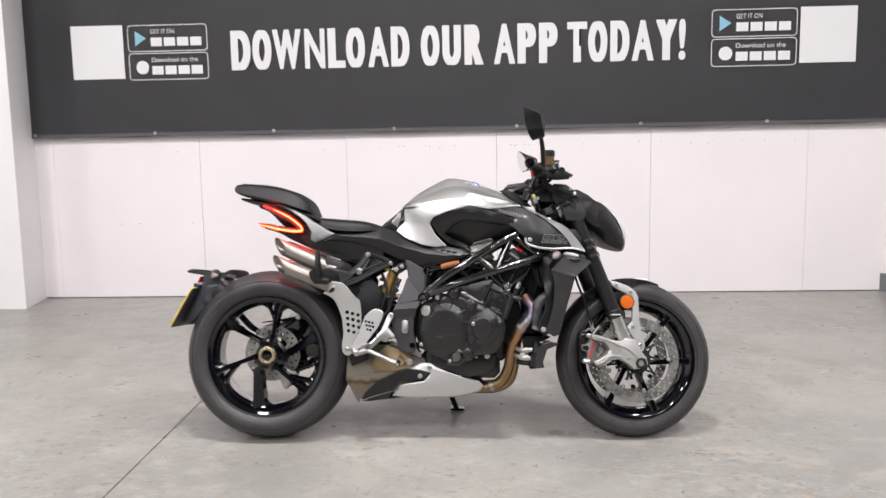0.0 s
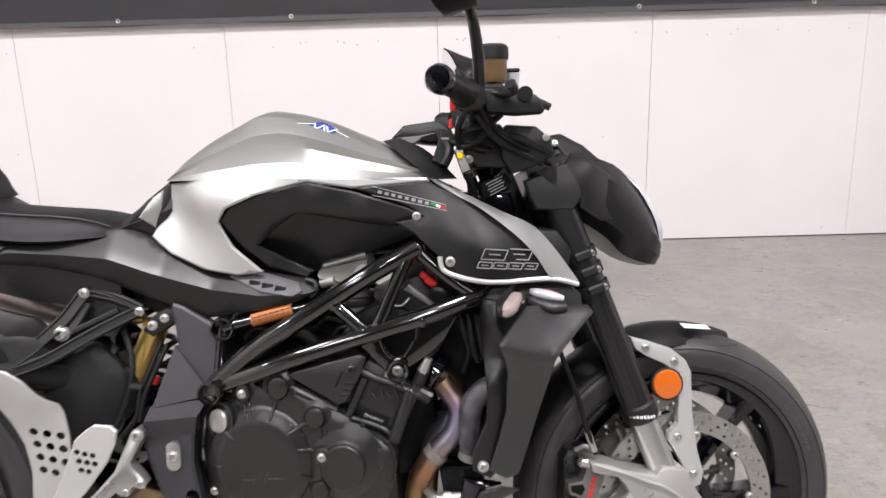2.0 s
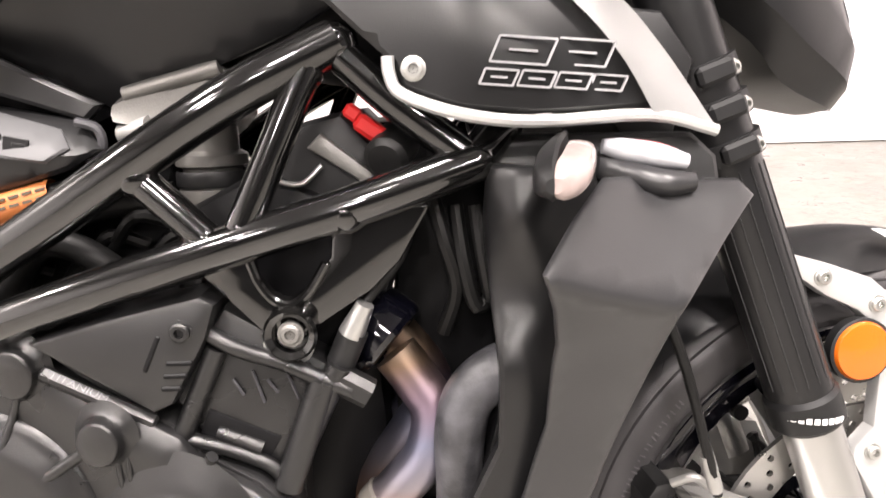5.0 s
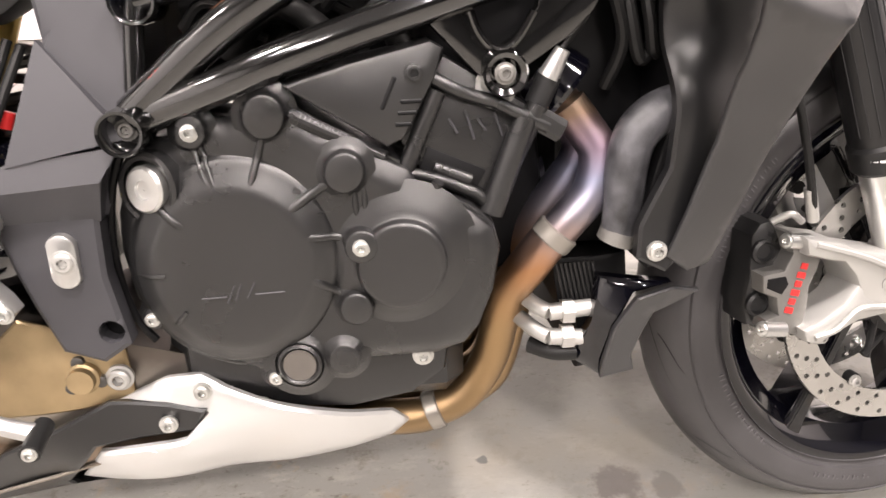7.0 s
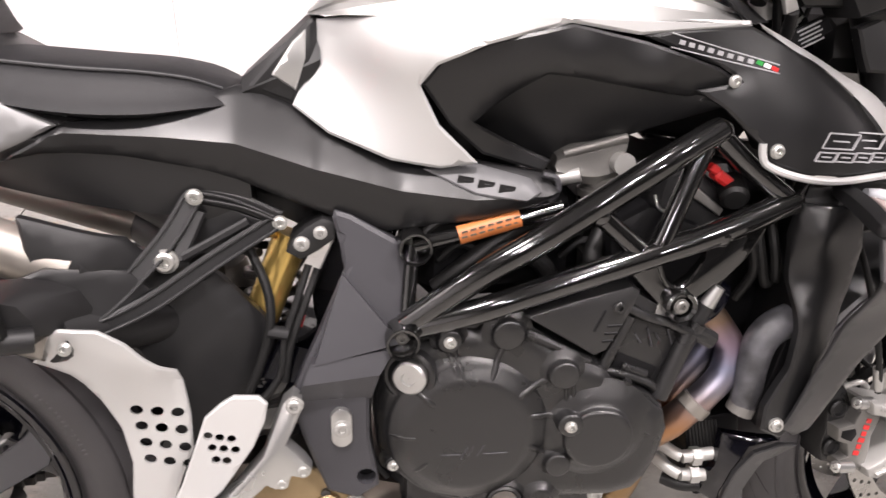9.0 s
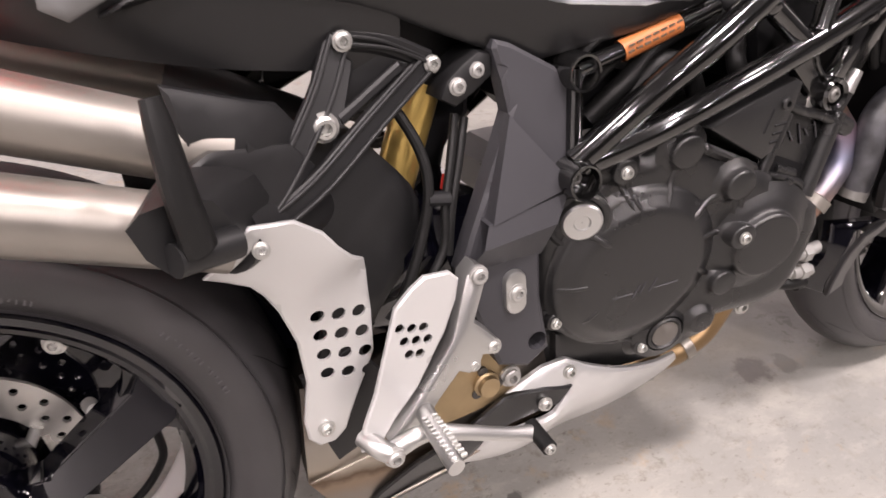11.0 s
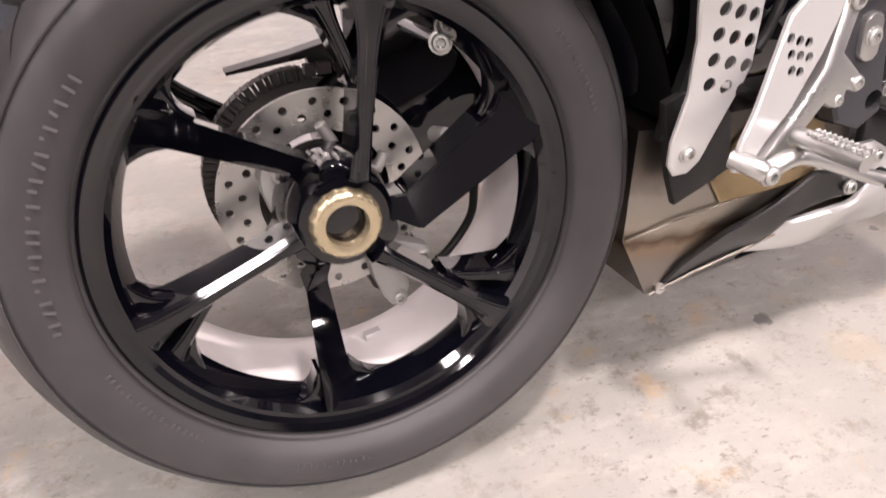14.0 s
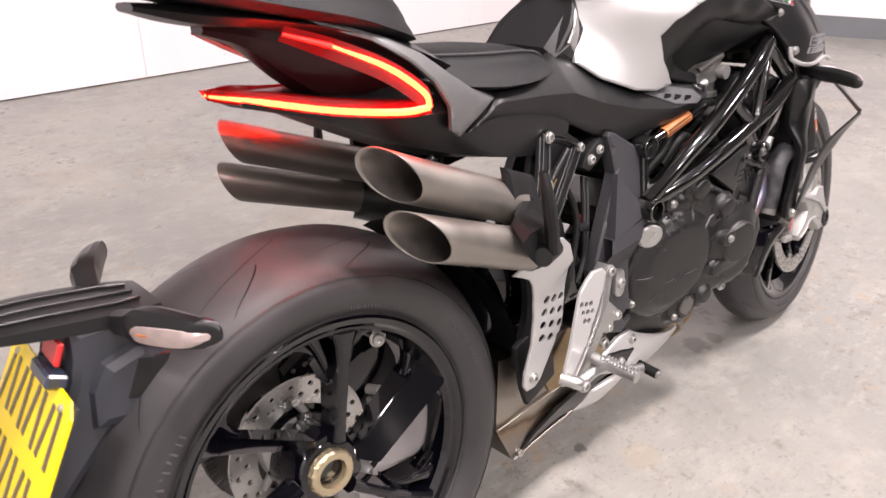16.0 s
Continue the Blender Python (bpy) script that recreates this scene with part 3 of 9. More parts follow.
for k, (xa, xb) in enumerate(zip(edges_x, edges_x[1:])):
    bm = bmn()
    block(bm, (xa + 0.0012, WALL_Y - 0.002 * (k % 2), 0.006), (xb - 0.0012, WALL_Y + 0.015, 2.44), 0.001)
    part("board", bm, M_WALL, wall_north)
    bm = bmn()
    block(bm, (xa + 0.0012, WALL_Y, 2.443), (xb - 0.0012, WALL_Y + 0.015, CEILING_Z), 0.001)
    part("board", bm, M_WALL, wall_north)
for k in range(44):
    hx = RAND.uniform(-3.0, 3.2)
    hz = RAND.choice((1.2, 1.2, 1.21, 0.06, 0.62)) + RAND.uniform(-0.012, 0.012)
    bm = bmn()
    turned(bm, [(0.0035, 0.0), (0.0005, -0.0008)], (hx, WALL_Y - 0.003, hz), seg=8)
    part("nail_mark", bm, M_DUST, wall_north)

bm = bmn()
plan = [(WEST_X - 3.2, 5.517), (-3.267, 5.517), (WEST_X + 0.002, WALL_Y + 0.002), (WEST_X - 0.08, WALL_Y + 0.3), (WEST_X - 3.2, WALL_Y + 0.3)]
bridge(bm, [[bm.verts.new((x, y, z)) for x, y in plan] for z in (-0.02, CEILING_Z)])
thing("wall_pier", bm, M_COLUMN, "white painted square wall pier beside the banner", "pier", kind="structure")
# Unseen west wall, kept white to throw light on rear-facing surfaces.
bm = bmn()
upright(bm, (WEST_X - 3.0, -16.0), (WEST_X - 3.0, 6.2), -0.02, CEILING_Z, 0.2)
thing("wall_west", bm, M_COLUMN, "unseen white hall wall that lightens rear-facing surfaces", "wall", kind="structure")
wall_east = tagged(new("wall_east"), "white painted slanting hall wall with grey skirting band", "wall", "", "structure")
bm = bmn()
upright(bm, (3.42, 6.02), (7.6, 0.3), 0.14, CEILING_Z, 0.2)
part("wall_face", bm, M_WALL, wall_east)
bm = bmn()
upright(bm, (3.42 - 0.008, 6.02 - 0.006), (7.6 - 0.008, 0.3 - 0.006), -0.02, 0.14, 0.2)
part("skirting", bm, M_SKIRT, wall_east)
# Unseen closing walls, dark grey so that black parts mirror little light.
bm = bmn()
upright(bm, (7.6, 0.6), (7.6, -16.0), -0.02, CEILING_Z, -0.2)
thing("wall_east_rear", bm, M_HALL, "unseen grey hall wall toned for dark reflections", "wall", kind="structure")
bm = bmn()
upright(bm, (7.8, -16.0), (-6.5, -16.0), -0.02, CEILING_Z, -0.2)
thing("wall_south", bm, M_HALL, "unseen grey hall wall toned for dark reflections", "wall", kind="structure")
# Unseen ceiling; its grey sets what glossy parts mirror from above.
bm = bmn()
block(bm, (-6.6, -16.3, CEILING_Z), (7.8, 6.4, CEILING_Z + 0.15), 0)
thing("ceiling", bm, M_CEIL, "unseen plain grey hall ceiling", "ceiling", kind="structure")

# printed banner, hung a hand's width in front of the boards
BY = 5.94
KB = (BY - 0.06) / (5.985 - 0.06)


def bx(x):
    return 0.225 + (x - 0.225) * KB


def bz(z):
    return 1.05 + (z - 1.05) * KB


banner = empty("banner", "large charcoal vinyl banner with white lettering, hung on the wall", "banner")
bm = bmn()
bl, br, bb, bt = WEST_X + 0.016, bx(3.46), bz(1.325), 3.3
cols, rows = 60, 8
grid = [[bm.verts.new((bl + (br - bl) * i / cols, BY + 0.0015 * math.sin(i * 0.9) * (1 - j / rows)**2 + 0.001 * math.sin(i * 0.37 + 0.4 * j), bb + 0.004 * math.sin(i * 0.65) * (1 if j == 0 else 0) + (bt - bb) * (j / rows)**1.6)) for i in range(cols + 1)] for j in range(rows + 1)]
bridge(bm, grid, False, False)
bmesh.ops.solidify(bm, geom=bm.faces[:], thickness=0.002)
part("sheet", bm, M_BANNER, banner)
bm = bmn()
block(bm, (bl, BY - 0.0065, bb + 0.001), (br, BY - 0.0045, bb + 0.03), 0.0008)
part("hem", bm, M_BANNER, banner)
FACE = Matrix.Rotation(radians(90), 4, "X")
for gx in [-3.38 + 0.012] + [-2.368 + 0.9745 * k for k in range(6)]:
    bm = bmn()
    turned(bm, [(0.012, 0.0), (0.013, -0.003), (0.010, -0.004), (0.006, -0.002), (0.006, 0.002)], (max(bl + 0.02, bx(gx)), BY - 0.007, bz(1.352)), (0, 1, 0), 16)
    part("grommet", bm, M_BOLT, banner)


def heavy_letter(text, x0, x1, z0, z1):
    """One condensed bold capital: three thin layers set side by side widen its stems."""
    spread = 0.04 if text in "WNA" else 0.1
    ob = letters("letter", text, M_WHITE, Matrix.Translation((x0, BY - 0.008, z0)) @ FACE, (x1 - x0) * (1 - 2 * spread), z1 - z0, banner, 0.010 if text in "WN" else 0.022)
    bm = bmn()
    bm.from_mesh(ob.data)
    first = bm.faces[:]
    for k in (1, 2):
        more = bmesh.ops.duplicate(bm, geom=first)["geom"]
        for v in (g for g in more if isinstance(g, bmesh.types.BMVert)):
            v.co += Vector(((x1 - x0) * spread * k, 0, 0.0003 * k))
    bm.to_mesh(ob.data)
    bm.free()


for glyph, x0, x1 in zip("DOWNLOADOURAPPTODAY!", (-1.697, -1.525, -1.363, -1.107, -0.923, -0.780, -0.606, -0.424, -0.189, -0.021, 0.151, 0.380, 0.564, 0.730, 0.948, 1.109, 1.279, 1.443, 1.624, 1.801), (-1.539, -1.372, -1.134, -0.946, -0.785, -0.629, -0.442, -0.278, -0.043, 0.125, 0.301, 0.546, 0.708, 0.874, 1.101, 1.257, 1.426, 1.612, 1.788, 1.853)):
    heavy_letter(glyph, x0, x1, 1.829, 2.134)


def store_badge(x0, z0, x1, z1, picture, words):
    """An outlined badge: round-cornered frame, plain mark, a small line of words and a bar for the name."""
    w, h, r = x1 - x0, z1 - z0, 0.03
    rim = []
    for cx, cz, a0 in ((x1 - r, z1 - r, 0), (x0 + r, z1 - r, 90), (x0 + r, z0 + r, 180), (x1 - r, z0 + r, 270)):
        rim += [(cx + r * math.cos(radians(a0 + a)), cz + r * math.sin(radians(a0 + a))) for a in (0, 30, 60, 90)]
    bm = bmn()
    outer = [bm.verts.new((q[0], BY - 0.008, q[1])) for q in rim]
    inner = [bm.verts.new((q[0], BY - 0.008, q[1])) for q in inset(rim, 0.006)]
    bridge(bm, [outer, inner], True, False)
    part("badge_frame", bm, M_WHITE, banner)
    bm = bmn()
    if picture == "triangle":
        vs = [bm.verts.new(p) for p in ((x0 + 0.06, BY - 0.008, z0 + h * 0.22), (x0 + 0.06, BY - 0.008, z0 + h * 0.78), (x0 + 0.15, BY - 0.008, z0 + h * 0.5))]
        bm.faces.new(vs)
        part("badge_mark", bm, material("pale_blue_print", (0.25, 0.5, 0.62), 0.5), banner)
    else:
        turned(bm, [(0.052, 0.0), (0.0005, 0.0)], (x0 + 0.11, BY - 0.008, z0 + h * 0.47), seg=20)
        part("badge_mark", bm, M_WHITE, banner)
    letters("small_words", words, M_WHITE, Matrix.Translation((x0 + w * 0.29, BY - 0.008, z0 + h * 0.66)) @ FACE, w * (0.3 if picture == "triangle" else 0.58), h * 0.17, banner)
    for k in range(4):
        bm = bmn()
        a, b = x0 + w * (0.29 + 0.165 * k), x0 + w * (0.29 + 0.165 * k + 0.14)
        block(bm, (a, BY - 0.0085, z0 + h * 0.2), (b, BY - 0.0075, z0 + h * 0.52), 0)
        part("name_bar", bm, M_WHITE, banner)


for xa, xb in ((-2.547, -1.898), (2.061, 2.711)):
    store_badge(bx(xa), bz(1.997), bx(xb), bz(2.206), "triangle", "GET IT ON")
    store_badge(bx(xa), bz(1.774), bx(xb), bz(1.986), "disc", "Download on the")
for xa, za in ((-3.01, 1.789), (2.733, 1.79)):
    bm = bmn()
    block(bm, (bx(xa), BY - 0.009, bz(za)), (bx(xa + 0.425), BY - 0.007, bz(za + 0.42)), 0)
    part("white_square", bm, M_WHITE, banner)

# ---------- the motorcycle: x forward from the rear axle, y to its left, z up, leaning on its stand ----------
bike = empty("motorcycle", "silver and black naked sports motorcycle leaning on its side stand", "motorcycle")
bike.matrix_world = Matrix.Translation((-0.585, 2.826, 0.0)) @ Matrix.Rotation(radians(-8.5), 4, "X")


def mirrored(pts):
    return [(p[0], -p[1], p[2]) for p in pts]


def rod(p0, p1, r, mat, name, parent=None, r1=None, seg=14, label=""):
    bm = bmn()
    tube(bm, [p0, p1], [r, r1 if r1 else r], seg)
    return part(name, bm, mat, parent or bike, label)


def bend(pts, r, mat, name, parent=None, n=6, seg=12, label="", flat=1.0):
    bm = bmn()
    tube(bm, pts, r, seg, n, True, flat)
    return part(name, bm, mat, parent or bike, label)


def disc_sheet(bm, centre, r_out, r_in, thick, holes, lobes=0):
    """A flat ring with round holes, standing across y."""
    cx, cy, cz = centre
    pts, edges = [], []
    for rad, n in ((r_out, 72), (r_in, 48)):
        k0 = len(pts)
        for k in range(n):
            a = 2 * math.pi * k / n
            rr = rad * (1 + (0.03 * math.cos(lobes * a) if lobes and rad == r_out else 0))
            pts.append(Vector((rr * math.cos(a), rr * math.sin(a))))
        edges += [(k0 + k, k0 + (k + 1) % n) for k in range(n)]
    for hx, hz, hr in holes:
        k0 = len(pts)
        pts += [Vector((hx + hr * math.cos(math.pi * k / 4), hz + hr * math.sin(math.pi * k / 4))) for k in range(8)]
        edges += [(k0 + k, k0 + (k + 1) % 8) for k in range(8)]
    from mathutils.geometry import delaunay_2d_cdt
    vs, _, fs, *_ = delaunay_2d_cdt(pts, edges, [], 1, 1e-7)
    fr = [bm.verts.new((cx + v[0], cy - thick / 2, cz + v[1])) for v in vs]
    bk = [bm.verts.new((cx + v[0], cy + thick / 2, cz + v[1])) for v in vs]
    seen = {}
    for f in fs:
        mx, mz = sum(vs[i][0] for i in f) / 3, sum(vs[i][1] for i in f) / 3
        if math.hypot(mx, mz) < r_in * 0.995 or any(math.hypot(mx - h[0], mz - h[1]) < h[2] * 0.9 for h in holes):
            continue
        bm.faces.new([fr[i] for i in f])
        bm.faces.new([bk[i] for i in reversed(f)])
        for a, b in zip(f, list(f[1:]) + [f[0]]):
            key = (min(a, b), max(a, b))
            seen[key] = None if key in seen else (a, b)
    for ab in seen.values():
        if ab:
            bm.faces.new((fr[ab[1]], fr[ab[0]], bk[ab[0]], bk[ab[1]]))
    bmesh.ops.delete(bm, geom=[v for v in bm.verts if not v.link_faces], context="VERTS")
    return bm


def tyre_profile(rad, half, bead):
    """Half the section of a tyre as (radius, y), bead to crown, then mirrored."""
    h = rad - bead
    right = [(bead - 0.012, -half * 0.76), (bead + 0.004, -half * 0.82), (bead + 0.012, -half * 0.86), (bead + 0.18 * h, -half * 0.94), (bead + 0.38 * h, -half), (bead + 0.52 * h, -half * 0.99), (bead + 0.62 * h, -half * 0.93), (bead + 0.76 * h, -half * 0.78), (bead + 0.89 * h, -half * 0.53), (bead + 0.975 * h, -half * 0.26), (rad, 0.0)]
    return right + [(r, -y) for r, y in reversed(right[:-1])]


def crown(rad, half, bead, y):
    pr = tyre_profile(rad, half, bead)[5:11]
    ys = [p[1] for p in pr]
    return float(np.interp(-abs(y), ys, [p[0] for p in pr]))


def tyre(parent, centre, rad, half, bead, sipes):
    bm = bmn()
    turned(bm, tyre_profile(rad, half, bead), centre, (0, 1, 0), 96)
    ty = part("tyre", bm, M_RUBBER, parent, "black sports tyre with shallow slanting grooves", 50)
    # moulded ring and writing blocks on the side wall
    h = rad - bead
    for rr in (bead + 0.05 * h, bead + 0.6 * h):
        bm = bmn()
        yy = -half * (0.865 if rr < bead + 0.3 * h else 0.955)
        turned(bm, [(rr - 0.0015, yy + 0.002), (rr, yy - 0.0012), (rr + 0.0015, yy + 0.002)], centre, (0, 1, 0), 96)
        part("moulded_ring", bm, M_RUBBER, ty)
    for a0, n, size, place in ((138, 11, 1.5 if half > 0.08 else 0.8, 0.34), (18, 7, 1.0, 0.36), (200, 9, 1.0, 0.22), (250, 6, 1.0, 0.36), (62, 8, 0.8, 0.22)):
        for k in range(n):
            bm = bmn()
            a = radians(a0 + k * 3.4 * size * 0.3 / rad)
            m = Matrix.Translation(centre) @ Matrix.Rotation(-a, 4, "Y") @ Matrix.Translation((bead + place * h, -half * (0.985 if place > 0.3 else 0.945), 0)) @ Matrix.Rotation(radians(4), 4, "Z")
            flat_box(bm, m @ Matrix.Translation((0, 0, -0.003 * size)), (0.012 * size, 0.0012, 0.0018 * size))
            flat_box(bm, m @ Matrix.Translation((0.002 * size * (k % 3 - 1), 0, 0.003 * size)) @ Matrix.Rotation(radians(12 * (k % 2)), 4, "Y"), (0.008 * size, 0.0012, 0.0018 * size))
            part("moulded_mark", bm, M_MARK, ty)
    for y0, y1, a0, a1 in sipes:
        n = int(360 / 30)
        for k in range(n):
            for s in (-1, 1):
                bm = bmn()
                base = 360 / n * (k + (0.5 if s > 0 else 0))
                left, right = [], []
                for i in range(13):
                    f = i / 12
                    y = (y0 + (y1 - y0) * f) * s
                    a = radians(base + a0 + (a1 - a0) * f**1.5)
                    w = 0.0016 * math.sin(math.pi * min(1, f * 0.95 + 0.05))**0.4
                    r = crown(rad, half, bead, y) + 0.0004
                    for lst, d in ((left, w), (right, -w)):
                        aa = a + d / rad
                        lst.append(bm.verts.new((centre[0] + r * math.cos(aa), centre[1] + y, centre[2] + r * math.sin(aa))))
                for i in range(12):
                    bm.faces.new((left[i], left[i + 1], right[i + 1], right[i]))
                part("tread_groove", bm, M_DARK, ty)
    return ty


def rim_profile(r, half):
    return [(r + 0.008, -half * 0.80), (r + 0.010, -half * 0.84), (r + 0.006, -half * 0.86), (r - 0.004, -half * 0.82), (r - 0.012, -half * 0.70), (r - 0.03, -half * 0.5), (r - 0.036, -half * 0.1), (r - 0.036, half * 0.2), (r - 0.03, half * 0.55), (r - 0.010, half * 0.75), (r + 0.006, half * 0.86), (r + 0.01, half * 0.8), (r - 0.004, half * 0.6), (r - 0.02, half * 0.3), (r - 0.024, -half * 0.2), (r - 0.012, -half * 0.6)]


# --- rear wheel
RW = (0.0, 0.0, 0.326)
rear_wheel = empty("rear_wheel", "wide rear wheel with gloss black blade spokes and gold hub nut", "", bike)
tyre(rear_wheel, RW, 0.327, 0.102, 0.226, [(0.008, 0.062, 0, 26), (0.045, 0.088, 8, 20)])
bm = bmn()
turned(bm, [(0.225, -0.080), (0.2285, -0.084), (0.225, -0.0865), (0.217, -0.084), (0.212, -0.0805), (0.2075, -0.080), (0.202, -0.072), (0.196, -0.054), (0.1935, -0.043), (0.195, -0.039), (0.205, -0.036), (0.218, -0.06)], RW, (0, 1, 0), 128, loop=True)
rim = part("rim", bm, M_GLOSS, rear_wheel, "gloss black wide rim", 16)
bm = bmn()
turned(bm, [(0.2045, -0.045), (0.2035, 0.0), (0.2045, 0.05), (0.211, 0.075), (0.221, 0.086), (0.2255, 0.084), (0.217, 0.065), (0.210, 0.04), (0.2095, -0.045)], RW, (0, 1, 0), 96, loop=True)
part("barrel", bm, material("pale_barrel_paint", (0.82, 0.78, 0.77), 0.40, 0.0, coat=0.2, mottle=0.08, mottle_scale=12, spread=0.05), rear_wheel, "pale silver inner barrel")


def soften(bm, width, above=22.0):
    """Breaks the hard edges with two small facets."""
    bm.normal_update()
    hard = [e for e in bm.edges if len(e.link_faces) == 2 and e.calc_face_angle(0.0) > radians(above)]
    bmesh.ops.bevel(bm, geom=hard, offset=width, segments=2, affect="EDGES", clamp_overlap=True)


def spoke(bm, a0, a1, r0, r1, w0, w1, y0, y1, inner, centre, face=0.55, tilt=0.0):
    """A straight blade from hub to rim: seen ridge or face, wide flanks, flared into the rim."""
    root = np.array((math.cos(radians(a0)), math.sin(radians(a0)))) * r0
    tip = np.array((math.cos(radians(a1)), math.sin(radians(a1)))) * r1
    line = (tip - root) / np.linalg.norm(tip - root)
    tan = np.array((-line[1], line[0]))
    rings = []
    for i in range(17):
        f = i / 16
        w = w0 + (w1 - w0) * (0.22 * f + 0.78 * f**7) + 0.5 * w0 * (1 - f)**5
        yo = y0 + (y1 - y0) * f
        yi = inner + 0.012 * f - 0.012 * f**5
        ctr = root + (tip - root) * f
        ring = []
        for off, y in ((-0.5 * w * face, yo + tilt * w), (0.5 * w * face, yo - tilt * w), (0.5 * w, yo + 0.005 - tilt * w), (0.60 * w, yi), (-0.60 * w, yi), (-0.5 * w, yo + 0.005 + tilt * w)):
            q = ctr + tan * off
            ring.append(bm.verts.new((centre[0] + q[0], centre[1] + y, centre[2] + q[1])))
        rings.append(ring)
    bridge(bm, rings)
    soften(bm, 0.0014)


def foot_pockets(bm, a, r, y, centre, spread=7.0):
    """Two slanting fillets where a spoke runs into the rim."""
    for s in (-1, 1):
        c, n = math.cos(radians(a)), math.sin(radians(a))
        c2, n2 = math.cos(radians(a + s * spread)), math.sin(radians(a + s * spread))
        pts = [(c * (r - 0.034), y + 0.004, n * (r - 0.034)), (c * (r + 0.002), y, n * (r + 0.002)), (c2 * (r + 0.002), y + 0.010, n2 * (r + 0.002)), (c2 * (r - 0.008), y + 0.05, n2 * (r - 0.008)), (c * (r - 0.03), y + 0.05, n * (r - 0.03))]
        v = [bm.verts.new(Vector(centre) + Vector(p)) for p in pts]
        for f in ((0, 1, 2), (0, 2, 3), (0, 3, 4), (1, 4, 3), (1, 3, 2), (0, 4, 1)):
            bm.faces.new([v[i] for i in f])


BLADE = [((0.047, -10.0, -0.064), (0.047, 12.0, -0.050)), ((0.072, -13.5, -0.084), (0.066, 9.5, -0.054)), ((0.205, 15.6, -0.0850), (0.180, 25.5, -0.0555)), ((0.2115, 18.5, -0.0800), (0.2085, 30.0, -0.0440))]


def wide_blade(bm, turn, centre):
    """A broad twisted blade from hub to rim between two straight edges."""
    def at(q, extra=0.0, y=None):
        a = radians(q[1] + turn + extra)
        return Vector((centre[0] + q[0] * math.cos(a), centre[1] + (q[2] if y is None else y), centre[2] + q[0] * math.sin(a)))

    def line(p, q, n):
        return [p.lerp(q, i / n) for i in range(n)]

    rows = [[], [], [], []]
    for side, extra, deep in ((0, 0.0, None), (1, 0.0, None), (1, 2.0, -0.022), (0, 2.5, -0.040)):
        pts = [at(b[side], extra, deep) for b in BLADE]
        rows[(side if deep is None else 3 - side)] = line(pts[0], pts[1], 2) + line(pts[1], pts[2], 8) + line(pts[2], pts[3], 2) + [pts[3]]
    bridge(bm, [[bm.verts.new(rows[c][i]) for c in range(4)] for i in range(len(rows[0]))])
    soften(bm, 0.0016, 14)


def web_fillet(bm, at_rim, side, r2, at_spoke, y0, y1, centre):
    """A hollow-curved corner piece between a spoke and the rim."""
    def flat(r, a):
        return np.array((centre[0] + r * math.cos(radians(a)), centre[2] + r * math.sin(radians(a))))

    corner, along, inner = flat(0.207, at_rim), flat(0.206, at_rim + side * 13), flat(r2, at_spoke)
    hollow = flat(0.199, at_rim + side * 1.5)
    curve = [along * (1 - f)**2 + hollow * 2 * f * (1 - f) + inner * f * f for f in (i / 8 for i in range(9))]
    outline = [flat(0.210, at_rim - side * 2), flat(0.210, at_rim + side * 6), flat(0.210, at_rim + side * 13)] + curve + [flat(r2, at_spoke - side * 1.5), corner * 0.5 + flat(r2, at_spoke - side * 2) * 0.5]
    slab(bm, [tuple(q) for q in outline], y0, y1, 0.002)


for k in range(3):
    # narrow ridge with a short branch towards the rim
    bm = bmn()
    spoke(bm, 66 + 120 * k, 77 + 120 * k, 0.045, 0.207, 0.0135, 0.042, -0.077, -0.083, -0.040, RW, 0.5)
    foot_pockets(bm, 77 + 120 * k, 0.207, -0.080, RW)
    part("spoke", bm, M_GLOSS, rim, sharp=18)
    bm = bmn()
    spoke(bm, 77.5 + 120 * k, 89.5 + 120 * k, 0.132, 0.208, 0.011, 0.036, -0.062, -0.068, -0.03, RW, 0.5)
    part("spoke_branch", bm, M_GLOSS, rim, sharp=18)
    # wide blade, its trailing edge proud of the leading one, with a facet at root and tip
    bm = bmn()
    wide_blade(bm, 120 * k, RW)
    part("spoke", bm, M_GLOSS, rim, sharp=5)
    # rounded window corners where blade, ridge and branch meet the rim
    for at_rim, side, r2, at_spoke, y0, y1 in ((71.5, -1, 0.166, 72.5, -0.067, -0.040), (93.0, 1, 0.172, 87.0, -0.060, -0.036), (16.0, -1, 0.166, 12.0, -0.070, -0.042), (29.5, 1, 0.168, 26.0, -0.047, -0.030)):
        bm = bmn()
        web_fillet(bm, at_rim + 120 * k, side, r2, at_spoke + 120 * k, y0, y1, RW)
        part("web_fillet", bm, M_GLOSS, rim, sharp=25)
bm = bmn()
turned(bm, [(0.030, -0.066), (0.044, -0.064), (0.050, -0.056), (0.055, -0.02), (0.060, 0.0), (0.045, 0.06), (0.045, 0.10), (0.03, 0.10)], RW, (0, 1, 0), 48)
part("hub", bm, M_GLOSS, rear_wheel)
bm = bmn()
lobe = []
for k in range(60):
    a = 2 * math.pi * k / 60
    rr = 0.047 + 0.012 * math.cos(3 * (a - radians(91)))
    lobe.append((RW[0] + rr * math.cos(a), RW[2] + rr * math.sin(a)))
slab(bm, lobe, -0.063, -0.012, 0.006)
part("hub_web", bm, M_GLOSS, rear_wheel, sharp=40)
bm = bmn()
rings = []
